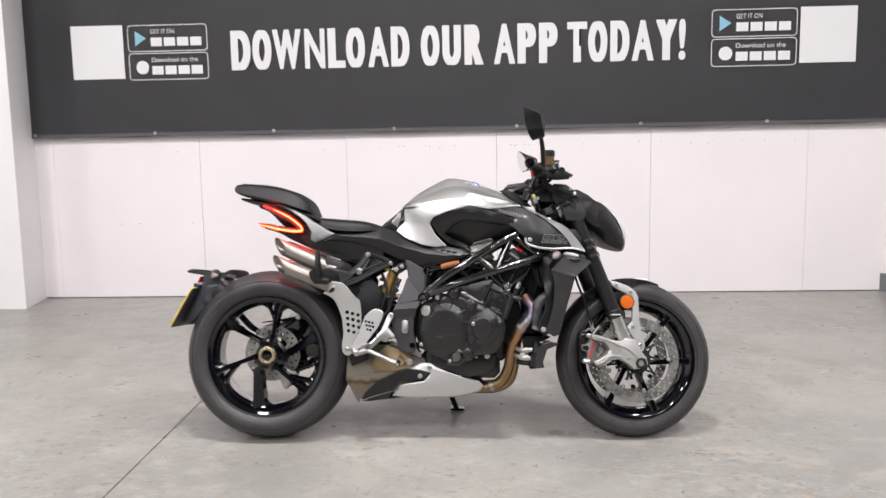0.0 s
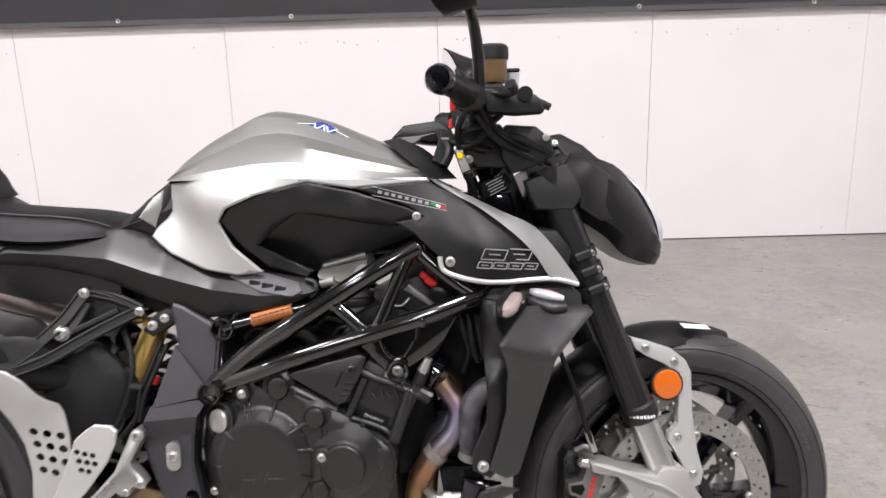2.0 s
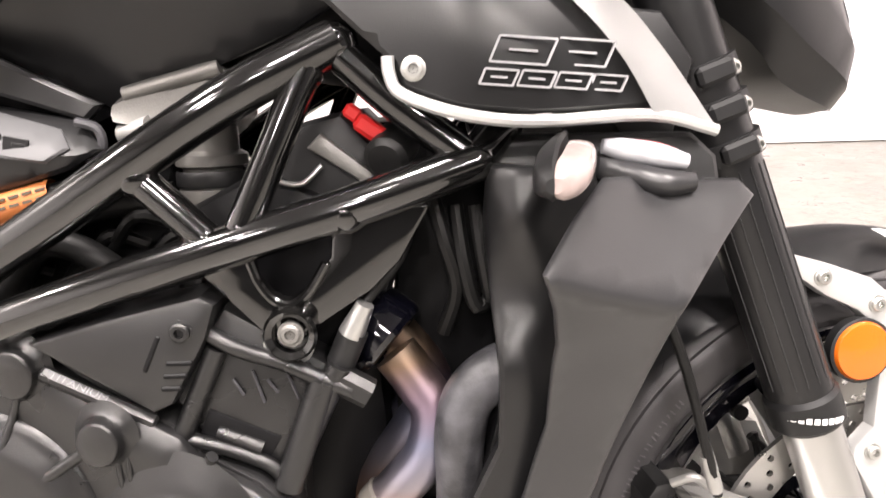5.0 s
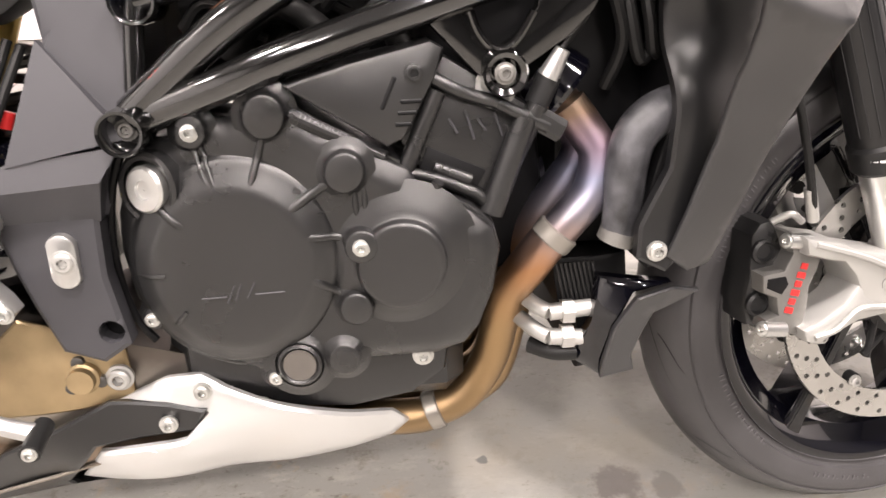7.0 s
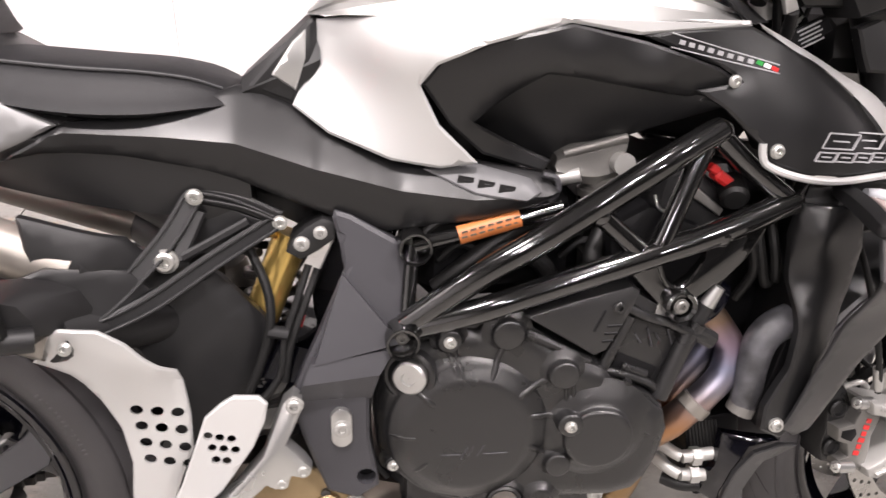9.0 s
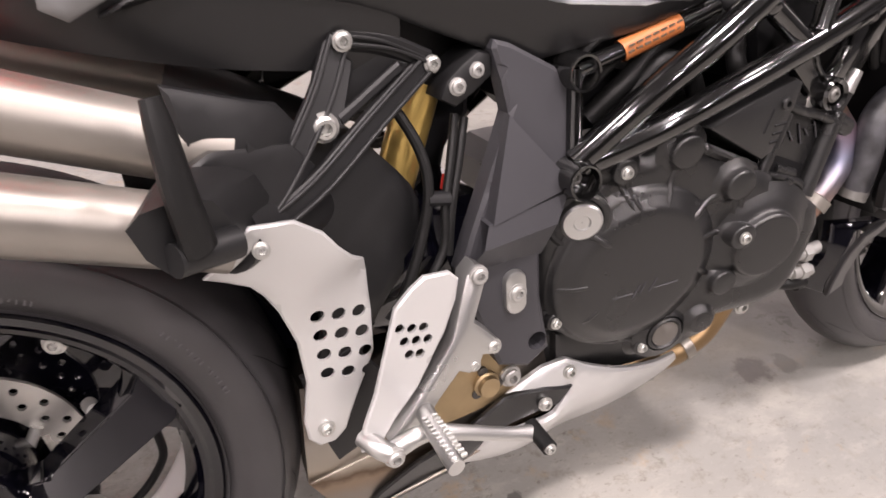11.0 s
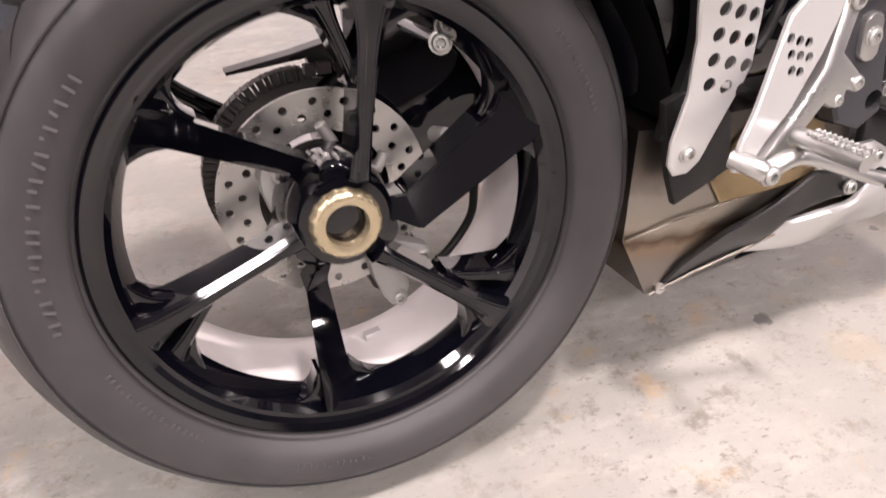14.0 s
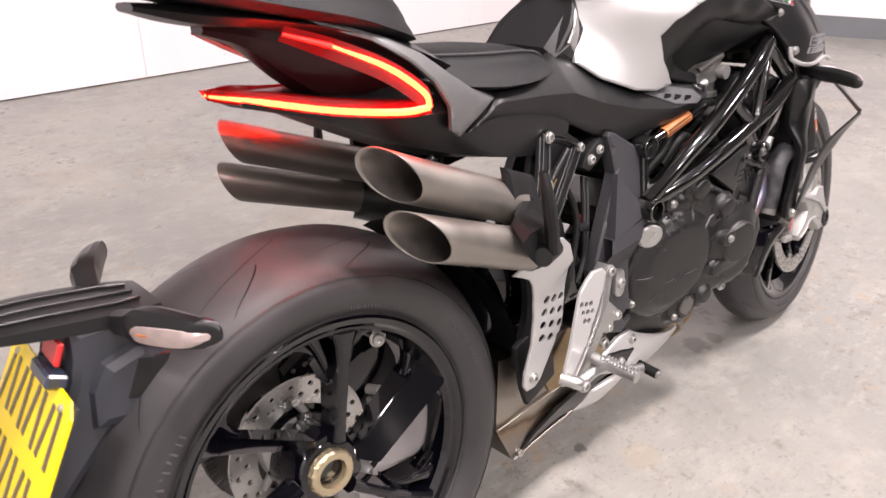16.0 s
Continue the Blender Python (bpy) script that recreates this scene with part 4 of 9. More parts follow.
for rr, y, wave in ((0.020, -0.045, 0), (0.020, -0.072, 0), (0.0215, -0.0755, 0), (0.0265, -0.077, 0), (0.0305, -0.0765, 0.3), (0.0335, -0.074, 0.8), (0.035, -0.070, 1), (0.0355, -0.062, 1)):
    rings.append([bm.verts.new((RW[0] + (rr + 0.0005 * wave * math.cos(18 * 2 * math.pi * k / 108)) * math.cos(2 * math.pi * k / 108), y, RW[2] + (rr + 0.0005 * wave * math.cos(18 * 2 * math.pi * k / 108)) * math.sin(2 * math.pi * k / 108))) for k in range(108)])
bridge(bm, rings, True, False)
nut = part("hub_nut", bm, M_NUT, rear_wheel, "pale gold anodised hub nut")
bm = bmn()
turned(bm, [(0.0195, -0.066), (0.019, -0.05), (0.016, -0.046), (0.0005, -0.045)], RW, (0, 1, 0), 32)
part("axle_end", bm, material("dull_bronze_bore", (0.20, 0.165, 0.11), 0.32, 0.8, mottle=0.1), nut)
# rear disc, its carrier and caliper, seen between the spokes
holes = [(0.098 * math.cos(2 * math.pi * k / 20), 0.098 * math.sin(2 * math.pi * k / 20), 0.0045) for k in range(20)] + [(0.084 * math.cos(2 * math.pi * (k + 0.5) / 20), 0.084 * math.sin(2 * math.pi * (k + 0.5) / 20), 0.0045) for k in range(20)]
bm = bmn()
disc_sheet(bm, (0.0, 0.012, 0.326), 0.11, 0.068, 0.005, holes)
part("brake_disc", bm, M_STEEL, rear_wheel, "drilled steel brake disc")
for k in range(6):
    a = radians(60 * k + 10)
    rod((0.05 * math.cos(a), 0.006, 0.326 + 0.05 * math.sin(a)), (0.074 * math.cos(a + 0.3), 0.008, 0.326 + 0.074 * math.sin(a + 0.3)), 0.006, M_CAST, "disc_button", rear_wheel)
caliper = empty("rear_caliper", "", "", bike)
bm = bmn()
slab(bm, [(0.048, 0.275), (0.062, 0.268), (0.098, 0.252), (0.104, 0.240), (0.094, 0.230), (0.072, 0.226), (0.074, 0.205), (0.066, 0.188), (0.052, 0.186), (0.044, 0.198), (0.034, 0.225), (0.030, 0.25)], -0.012, 0.006, 0.005)
part("caliper_hanger", bm, M_CAST, caliper, "cast aluminium caliper hanger")
bm = bmn()
slab(bm, [(0.045, 0.275), (0.085, 0.260), (0.096, 0.242), (0.086, 0.222), (0.068, 0.206), (0.058, 0.186), (0.042, 0.192), (0.032, 0.24)], 0.022, 0.06, 0.008, 2)
part("caliper_body", bm, M_SOFT, caliper)
for q in ((0.092, -0.012, 0.242), (0.060, -0.012, 0.196)):
    bolt(q, 0.0075, caliper, M_CAST)
bm = bmn()
slab(bm, [(-0.058, 0.378), (-0.040, 0.372), (-0.030, 0.345), (-0.036, 0.31), (-0.05, 0.30), (-0.062, 0.33), (-0.066, 0.36)], -0.006, 0.02, 0.006, 2)
part("carrier_lug", bm, M_CAST, caliper)
bolt((-0.047, -0.007, 0.362), 0.0075, caliper, M_CAST)
for z0 in (0.352, 0.372):
    rod((0.118, 0.0, z0), (0.124, -0.022, z0 + 0.004), 0.008, M_CAST, "bleed_union", caliper)
bend([(0.06, 0.03, 0.20), (0.12, 0.03, 0.205), (0.165, 0.03, 0.25), (0.17, 0.02, 0.30)], 0.005, M_HOSE, "brake_hose", caliper)
# sprocket and chain on the far side
sprocket = empty("chain_drive", "", "", bike)
bm = bmn()
disc_sheet(bm, (0.0, 0.088, 0.326), 0.104, 0.06, 0.006, [], 42)
part("sprocket", bm, M_CHAIN, sprocket)
bm = bmn()
for k in range(46):
    a = math.pi / 2 + math.pi * k / 45
    flat_box(bm, Matrix.Translation((0.108 * math.cos(a), 0.088, 0.326 + 0.108 * math.sin(a))) @ Matrix.Rotation(-a, 4, "Y"), (0.014, 0.016, 0.0075 if k % 2 else 0.0045), 0.001)
for k in range(36):
    for z0, z1 in ((0.434, 0.475), (0.218, 0.405)):
        f = k / 35
        flat_box(bm, Matrix.Translation((0.54 * f, 0.088, z0 + (z1 - z0) * f)), (0.0115 if k % 2 else 0.015, 0.015, 0.013), 0.001)
part("chain", bm, M_CHAIN, sprocket, "dark oiled drive chain")
bm = bmn()
skin(bm, [(-0.069, 0.4445), (0.0, 0.4535), (0.05, 0.463), (0.30, 0.50), (0.31, 0.488), (0.06, 0.438), (0.02, 0.434), (0.015, 0.447), (-0.069, 0.441)], [(0, 0.45, 0.09), (0.3, 0.48, 0.09), (0.1, 0.44, 0.09)], 0.025, 0.002, 0.02)
part("chain_guard", bm, M_PLASTIC, sprocket)

bm = bmn()
flat_box(bm, Matrix.Translation((0.034, 0.032, 0.1285)) @ Matrix.Rotation(radians(-9), 4, "Y"), (0.020, 0.012, 0.007), 0.001)
part("balance_weight", bm, M_PEARL, rear_wheel, "small bare balance weight")
# --- swing arm, hugger, shock
swing = empty("swing_arm", "black single-sided swing arm with rear hugger", "", bike)
bm = bmn()
ring_loft(bm, [[(0.02, 0.07, 0.41), (0.02, 0.15, 0.40), (0.02, 0.15, 0.25), (0.02, 0.07, 0.24)], [(0.12, 0.06, 0.47), (0.12, 0.16, 0.46), (0.12, 0.16, 0.29), (0.12, 0.06, 0.28)], [(0.26, 0.03, 0.545), (0.26, 0.16, 0.53), (0.26, 0.16, 0.36), (0.26, 0.03, 0.36)], [(0.37, -0.06, 0.545), (0.37, 0.15, 0.54), (0.37, 0.15, 0.38), (0.37, -0.06, 0.39)], [(0.56, -0.09, 0.50), (0.56, 0.13, 0.50), (0.56, 0.13, 0.40), (0.56, -0.09, 0.40)]], 4, 3)
part("arm", bm, M_GLOSS, swing)
bm = bmn()
rows = []
for i in range(15):
    a = radians(8 + 46 * i / 14)
    rr = 0.338 + 0.012 * (i / 14)
    rows.append([bm.verts.new((rr * math.cos(a) + 0.004, y, 0.326 + (rr - 0.03 * abs(y / 0.1)**2.5) * math.sin(a))) for y in np.linspace(-0.104, 0.104, 9)])
bridge(bm, rows, False, False)
bmesh.ops.solidify(bm, geom=bm.faces[:], thickness=0.004)
part("hugger", bm, M_SOFT, swing, "matt black plastic rear hugger")
bm = bmn()
skin(bm, [(0.318, 0.36), (0.345, 0.44), (0.335, 0.52), (0.30, 0.575), (0.345, 0.60), (0.40, 0.625), (0.43, 0.60), (0.47, 0.54), (0.455, 0.48), (0.41, 0.44), (0.37, 0.38)], [(0.33, 0.38, -0.118), (0.36, 0.60, -0.118), (0.47, 0.52, -0.09), (0.42, 0.46, -0.105), (0.40, 0.54, -0.118), (0.35, 0.48, -0.125)], 0.012, 0.01, 0.016, 3)
part("arm_cover", bm, M_SOFT, swing)
bolt((0.115, -0.045, 0.474), 0.009, swing, axis=(-0.3, -1, 0.1))
rod((0.115, -0.04, 0.474), (0.115, 0.06, 0.474), 0.007, M_GLOSS, "bolt_boss", swing)
shock = empty("shock_absorber", "gold-bodied rear shock absorber with spring", "", bike)
rod((0.455, -0.052, 0.548), (0.497, -0.050, 0.648), 0.0215, M_GOLD, "damper_body", shock)
rod((0.450, -0.052, 0.536), (0.455, -0.052, 0.548), 0.024, M_GLOSS, "body_cap", shock)
rod((0.462, -0.060, 0.655), (0.480, -0.062, 0.657), 0.009, M_GOLD, "adjuster", shock)
bm = bmn()
tube(bm, [(0.458 + 0.012 * i / 60 + 0.036 * math.cos(i * 0.7), 0.036 * math.sin(i * 0.7), 0.42 + 0.2 * i / 60) for i in range(61)], 0.0055, 8)
part("spring", bm, M_CHAIN, shock)
rod((0.503, -0.085, 0.560), (0.498, -0.087, 0.546), 0.006, M_RED, "adjuster_cap", shock)

# --- front wheel
FW = (1.419, 0.0, 0.300)
front_wheel = empty("front_wheel", "front wheel with gloss black spokes and twin drilled discs", "", bike)
tyre(front_wheel, FW, 0.300, 0.061, 0.226, [(0.006, 0.036, 0, 20), (0.028, 0.052, 6, 16)])
bm = bmn()
turned(bm, rim_profile(0.220, 0.062), FW, (0, 1, 0), 96, loop=True)
frim = part("rim", bm, M_GLOSS, front_wheel, "gloss black narrow rim")
for root_a, tip_a in [(40 + 120 * k, 50 + 120 * k) for k in range(3)] + [(-30 + 120 * k, -3 + 120 * k) for k in range(3)]:
    bm = bmn()
    spoke(bm, root_a, tip_a, 0.03, 0.212, 0.016, 0.034, -0.03, -0.046, 0.0, FW, 0.6)
    part("spoke", bm, M_GLOSS, frim, sharp=18)
bm = bmn()
turned(bm, [(0.016, -0.055), (0.028, -0.054), (0.036, -0.04), (0.036, 0.04), (0.028, 0.054), (0.016, 0.055)], FW, (0, 1, 0), 32)
part("hub", bm, M_GLOSS, front_wheel)
for s in (-1, 1):
    holes = []
    for rr, off in ((0.152, 0.0), (0.142, 0.33), (0.132, 0.66)):
        holes += [(rr * math.cos(2 * math.pi * (k + off) / 30), rr * math.sin(2 * math.pi * (k + off) / 30), 0.0034) for k in range(30)]
    bm = bmn()
    disc_sheet(bm, (FW[0], s * 0.066, FW[2]), 0.16, 0.124, 0.005, holes)
    d = part("brake_disc", bm, M_STEEL, front_wheel, "floating drilled steel brake disc")
    for k in range(9):
        a0 = 2 * math.pi * k / 9
        bm = bmn()
        for da in (-0.12, 0.12):
            tube(bm, [(FW[0] + 0.045 * math.cos(a0 + da * 2.4), s * 0.06, FW[2] + 0.045 * math.sin(a0 + da * 2.4)), (FW[0] + 0.088 * math.cos(a0 - da * 0.3), s * 0.064, FW[2] + 0.088 * math.sin(a0 - da * 0.3))], 0.0042, 8)
        tube(bm, [(FW[0] + 0.118 * math.cos(a0), s * 0.060, FW[2] + 0.118 * math.sin(a0)), (FW[0] + 0.118 * math.cos(a0), s * 0.071, FW[2] + 0.118 * math.sin(a0))], 0.0085, 14)
        part("carrier_arm", bm, M_SOFT, d)
        bolt((FW[0] + 0.119 * math.cos(a0), s * 0.072, FW[2] + 0.119 * math.sin(a0)), 0.0062, d, M_CAST, (0, s, 0), "disc_bobbin")
    bm = bmn()
    disc_sheet(bm, (FW[0], s * 0.06, FW[2]), 0.052, 0.034, 0.008, [])
    part("carrier_ring", bm, M_SOFT, d)

# --- front fork, both legs
fork = empty("front_fork", "", "", bike)
TOP, COLLAR, FOOT = (1.185, 0.865), (1.326, 0.492), (1.372, 0.370)


def fork_at(z, s, dy=0.0):
    f = (z - TOP[1]) / (COLLAR[1] - TOP[1])
    return (TOP[0] + (COLLAR[0] - TOP[0]) * f, s * 0.105 + dy, z)


for s in (-1, 1):
    leg = rod(fork_at(0.90, s), fork_at(0.470, s), 0.0275, M_PLASTIC, "fork_leg", fork, seg=28, label="dark carbon-look fork tube with bright lower slider")
    for k in range(7):
        bm = bmn()
        a = radians(-160 + 20 * k)
        off = Vector((0.0277 * math.cos(a) * 0.94, s * 0.0277 * -math.sin(a), 0.0277 * math.cos(a) * 0.34))
        tube(bm, [Vector(fork_at(0.68, s)) + off, Vector(fork_at(0.505, s)) + off], 0.0006, 5)
        part("woven_line", bm, M_WING, leg)
    bm = bmn()
    tube(bm, [fork_at(0.494, s), fork_at(0.490, s), fork_at(0.468, s), fork_at(0.464, s)], [0.0278, 0.0305, 0.0305, 0.027], 28)
    part("collar", bm, M_SOFT, leg)
    for k in range(9):
        a = radians(-150 + 11 * k)
        bm = bmn()
        c = Vector(fork_at(0.4755, s))
        flat_box(bm, Matrix.Translation(c + Vector((0.0307 * math.cos(a), s * 0.0307 * -math.sin(a), 0.0))) @ Matrix.Rotation(s * -a + radians(90), 4, "Z"), (0.0042, 0.0008, 0.0048))
        part("print_bar", bm, M_WHITE, leg)
    rod(fork_at(0.472, s), fork_at(0.345, s), 0.0240, M_ALU, "slider", leg, seg=28, label="bright polished slider")
    for zc in (0.695, 0.725, 0.752):
        bm = bmn()
        tube(bm, [fork_at(zc + 0.008, s), fork_at(zc - 0.008, s)], 0.0315, 28)
        flat_box(bm, Matrix.Translation(fork_at(zc, s, s * 0.028)) @ Matrix.Rotation(radians(-20), 4, "Y"), (0.03, 0.014, 0.015), 0.003)
        part("clamp_band", bm, M_SOFT, leg)
        q = fork_at(zc, s, s * 0.03)
        bolt((q[0] + 0.016, q[1] - s * 0.004, q[2] + 0.004), 0.0052, leg, axis=(0.4, s, 0.1))
    # cast foot with the two caliper arms and the axle clamp
    y0, y1 = (-0.135, -0.085) if s < 0 else (0.135, 0.085)
    bm = bmn()
    slab(bm, [(1.233, 0.405), (1.273, 0.397), (1.295, 0.387), (1.325, 0.380), (1.348, 0.375), (1.360, 0.389), (1.400, 0.382), (1.411, 0.36), (1.426, 0.335), (1.443, 0.312), (1.446, 0.290), (1.431, 0.275), (1.392, 0.271), (1.372, 0.290), (1.341, 0.312), (1.308, 0.333), (1.295, 0.359), (1.281, 0.374), (1.265, 0.377), (1.238, 0.385)], y0, y1, 0.006)
    slab(bm, [(1.243, 0.303), (1.248, 0.289), (1.263, 0.284), (1.278, 0.292), (1.308, 0.306), (1.342, 0.310), (1.345, 0.330), (1.312, 0.345), (1.304, 0.350), (1.291, 0.328), (1.263, 0.310)], y0 - s * 0.0015, y1, 0.005)
    foot = part("fork_foot", bm, M_CAST, leg, "pale cast fork foot")
    for pts, w in (([(1.245, s * 0.134, 0.397), (1.300, s * 0.136, 0.379), (1.330, s * 0.137, 0.366), (1.365, s * 0.137, 0.352), (1.400, s * 0.137, 0.325), (1.420, s * 0.137, 0.305)], 0.006), ([(1.256, s * 0.134, 0.294), (1.280, s * 0.136, 0.302), (1.304, s * 0.137, 0.322), (1.345, s * 0.137, 0.320)], 0.006)):
        bm = bmn()
        bar(bm, pts, w, 0.006, 5)
        part("cast_ridge", bm, M_CAST, foot, "", 40)
    # Near-black disc for the shade of a hole; the foot is not pierced.
    bm = bmn()
    turned(bm, [(0.0075, 0.0), (0.0075, -0.004), (0.0005, -0.004)], (1.335, s * 0.1355, 0.346), (0, s, 0), 16)
    part("foot_hole", bm, M_DARK, foot)
    bm = bmn()
    turned(bm, [(0.020, 0.0), (0.020, 0.012), (0.012, 0.013), (0.011, 0.006), (0.0005, 0.006)], (1.419, s * 0.128, 0.294), (0, s, 0), 24)
    part("axle_end", bm, M_SOFT, foot)
    for q in ((1.402, 0.282), (1.435, 0.312), (1.372, 0.312)):
        bolt((q[0], s * 0.134, q[1]), 0.0055, foot, axis=(0, s, 0))
    # radial caliper
    cal = empty("front_caliper", "silver four-piston radial brake caliper", "", bike)
    bm = bmn()
    slab(bm, [(1.205, 0.421), (1.221, 0.418), (1.251, 0.407), (1.246, 0.379), (1.238, 0.360), (1.238, 0.335), (1.233, 0.306), (1.205, 0.310), (1.188, 0.318), (1.190, 0.328), (1.204, 0.332), (1.200, 0.351), (1.184, 0.358), (1.182, 0.378), (1.206, 0.381), (1.214, 0.398)], s * 0.120, s * 0.04, 0.004)
    body = part("caliper_body", bm, M_CALIPER, cal)
    # Near-black sheet on the body draws the shade of an opening.
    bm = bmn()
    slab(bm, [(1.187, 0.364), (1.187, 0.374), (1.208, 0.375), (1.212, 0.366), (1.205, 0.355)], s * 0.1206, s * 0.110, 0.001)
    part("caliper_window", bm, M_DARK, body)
    bm = bmn()
    slab(bm, [(1.179, 0.415), (1.188, 0.428), (1.200, 0.430), (1.215, 0.414), (1.222, 0.373), (1.224, 0.316), (1.203, 0.308), (1.182, 0.315), (1.176, 0.340), (1.180, 0.368)], s * 0.100, s * 0.03, 0.006)
    part("piston_block", bm, M_ENGINE, cal)
    for k in range(6):
        bm = bmn()
        flat_box(bm, Matrix.Translation((1.2150 + 0.0026 * k, s * 0.1205, 0.337 + 0.0094 * k)) @ Matrix.Rotation(radians(15), 4, "Y"), (0.0075 if k % 2 else 0.0095, 0.0012, 0.0064))
        part("name_bar", bm, M_RED, cal)
    for q in ((1.214, 0.413), (1.196, 0.3185)):
        rod((q[0] - 0.008, s * 0.119, q[1]), (q[0] + 0.016, s * 0.119, q[1] - 0.003), 0.0085, M_ALU, "mount_bolt", cal)
        bolt((q[0] - 0.008, s * 0.119, q[1]), 0.0068, cal, axis=(-1, s * 0.5, 0.2))
    for q in ((1.192, 0.398), (1.190, 0.340)):
        bm = bmn()
        turned(bm, [(0.013, 0), (0.013, 0.004), (0.010, 0.006), (0.008, 0.002), (0.0005, 0.002)], (q[0], s * 0.100, q[1]), (0, s, 0), 20)
        part("piston_cap", bm, M_SOFT, cal)
    bend([(1.202, s * 0.098, 0.428), (1.216, s * 0.108, 0.437), (1.229, s * 0.108, 0.428)], 0.004, M_CAST, "bridge_pipe", cal, 5, 10)
    # mudguard stay with the round amber reflector
    bm = bmn()
    slab(bm, [(1.318, 0.607), (1.35, 0.598), (1.392, 0.583), (1.418, 0.562), (1.428, 0.54), (1.43, 0.46), (1.438, 0.40), (1.449, 0.36), (1.443, 0.338), (1.43, 0.334), (1.418, 0.355), (1.408, 0.38), (1.398, 0.398), (1.384, 0.42), (1.386, 0.433), (1.402, 0.45), (1.404, 0.50), (1.398, 0.54), (1.38, 0.556), (1.35, 0.57), (1.328, 0.585)], s * 0.098, s * 0.084, 0.003)
    stay = part("mudguard_stay", bm, M_PEARL, fork, "pale silver mudguard stay")
    for q in ((1.346, 0.587), (1.397, 0.561), (1.402, 0.428), (1.43, 0.36)):
        bolt((q[0], s * 0.099, q[1]), 0.0062, stay, axis=(0, s, 0))
    bm = bmn()
    turned(bm, [(0.0265, -0.004), (0.0265, 0.003), (0.024, 0.007), (0.012, 0.0085), (0.0005, 0.009)], (1.382, s * 0.1, 0.522), (0, s, 0), 32)
    part("reflector", bm, M_AMBER, stay, "round amber side reflector")
    bm = bmn()
    turned(bm, [(0.0285, -0.006), (0.0285, 0.003), (0.0268, 0.004)], (1.382, s * 0.1, 0.522), (0, s, 0), 32, cap=True)
    part("reflector_cup", bm, M_SOFT, stay)
# mudguard: an arch over the tyre
guard = empty("front_mudguard", "matt black front mudguard", "", bike)
bm = bmn()
rows = []
for i in range(19):
    a = radians(69 + 87 * i / 18)
    lift = 0.309 + 0.006 * math.sin(math.pi * i / 18)
    half = 0.070 * min(1.0, 0.25 + 0.75 * i / 6)
    rows.append([bm.verts.new((FW[0] + lift * math.cos(a), half * t, FW[2] + (lift - 0.035 * abs(t)**2.4) * math.sin(a))) for t in np.linspace(-1, 1, 11)])
bridge(bm, rows, False, False)
bmesh.ops.solidify(bm, geom=bm.faces[:], thickness=0.003)
part("mudguard_blade", bm, M_WING, guard)
bm = bmn()
a = radians(84)
flat_box(bm, Matrix.Translation((FW[0] + 0.033, -0.042, FW[2] + 0.3075)) @ Matrix.Rotation(radians(14), 4, "X") @ Matrix.Rotation(radians(6), 4, "Y"), (0.05, 0.02, 0.0008))
part("paper_label", bm, M_WHITE, guard, "small white paper label")
# the bars stand turned to the side: wheel and mudguard follow about the steering axis
STEER = Matrix.Translation((FW[0] - 0.002, FW[1] + 0.018, FW[2] - 0.003)) @ Matrix.Rotation(radians(6), 4, Vector((-0.41, 0, 0.91))) @ Matrix.Translation((-FW[0], -FW[1], -FW[2]))
LEG = Vector((1.33, -0.105, 0.48))
STEER_FORK = Matrix.Translation(LEG + Vector((0.002, 0.022, -0.002))) @ Matrix.Rotation(radians(6), 4, Vector((-0.41, 0, 0.91))) @ Matrix.Translation(-LEG)
done = set()
for turn, root in [(STEER, front_wheel), (STEER, guard), (STEER_FORK, fork)] + [(STEER_FORK @ Matrix.Translation((0.017, 0.0, -0.014)), o) for o in bike.children if o.name.startswith("front_caliper")]:
    for ob in root.children_recursive:
        if ob.data is None:
            continue
        if ob.matrix_basis == Matrix.Identity(4):
            if ob.data.name not in done:
                done.add(ob.data.name)
                ob.data.transform(turn)
        elif ob.parent.data is None or ob.parent.matrix_basis == Matrix.Identity(4):
            ob.matrix_basis = turn @ ob.matrix_basis

# --- engine
engine = empty("engine", "matt black four-cylinder engine with side covers", "", bike)
bm = bmn()
block(bm, (0.62, -0.085, 0.33), (0.89, 0.16, 0.52), 0.02)
block(bm, (0.60, -0.085, 0.235), (0.90, 0.12, 0.345), 0.02)
block(bm, (0.86, -0.08, 0.30), (0.93, 0.12, 0.50), 0.02)
part("crankcase", bm, M_ENGINE, engine)
COVER = [(0.600, 0.512), (0.612, 0.535), (0.628, 0.548), (0.65, 0.552), (0.658, 0.566), (0.683, 0.566), (0.70, 0.562), (0.715, 0.572), (0.742, 0.572), (0.756, 0.560), (0.785, 0.540), (0.823, 0.516), (0.841, 0.506), (0.852, 0.488), (0.889, 0.468), (0.906, 0.452), (0.912, 0.43), (0.907, 0.397), (0.895, 0.365), (0.882, 0.349), (0.856, 0.341), (0.80, 0.341), (0.79, 0.329), (0.765, 0.322), (0.733, 0.322), (0.703, 0.331), (0.65, 0.355), (0.611, 0.381), (0.591, 0.415), (0.587, 0.461), (0.592, 0.492)]
bm = bmn()
slab(bm, COVER, -0.150, -0.10, 0.004)
base_cover = part("cover_flange", bm, M_ENGINE, engine)
LID, PUMP = (0.690, 0.442), (0.829, 0.434)
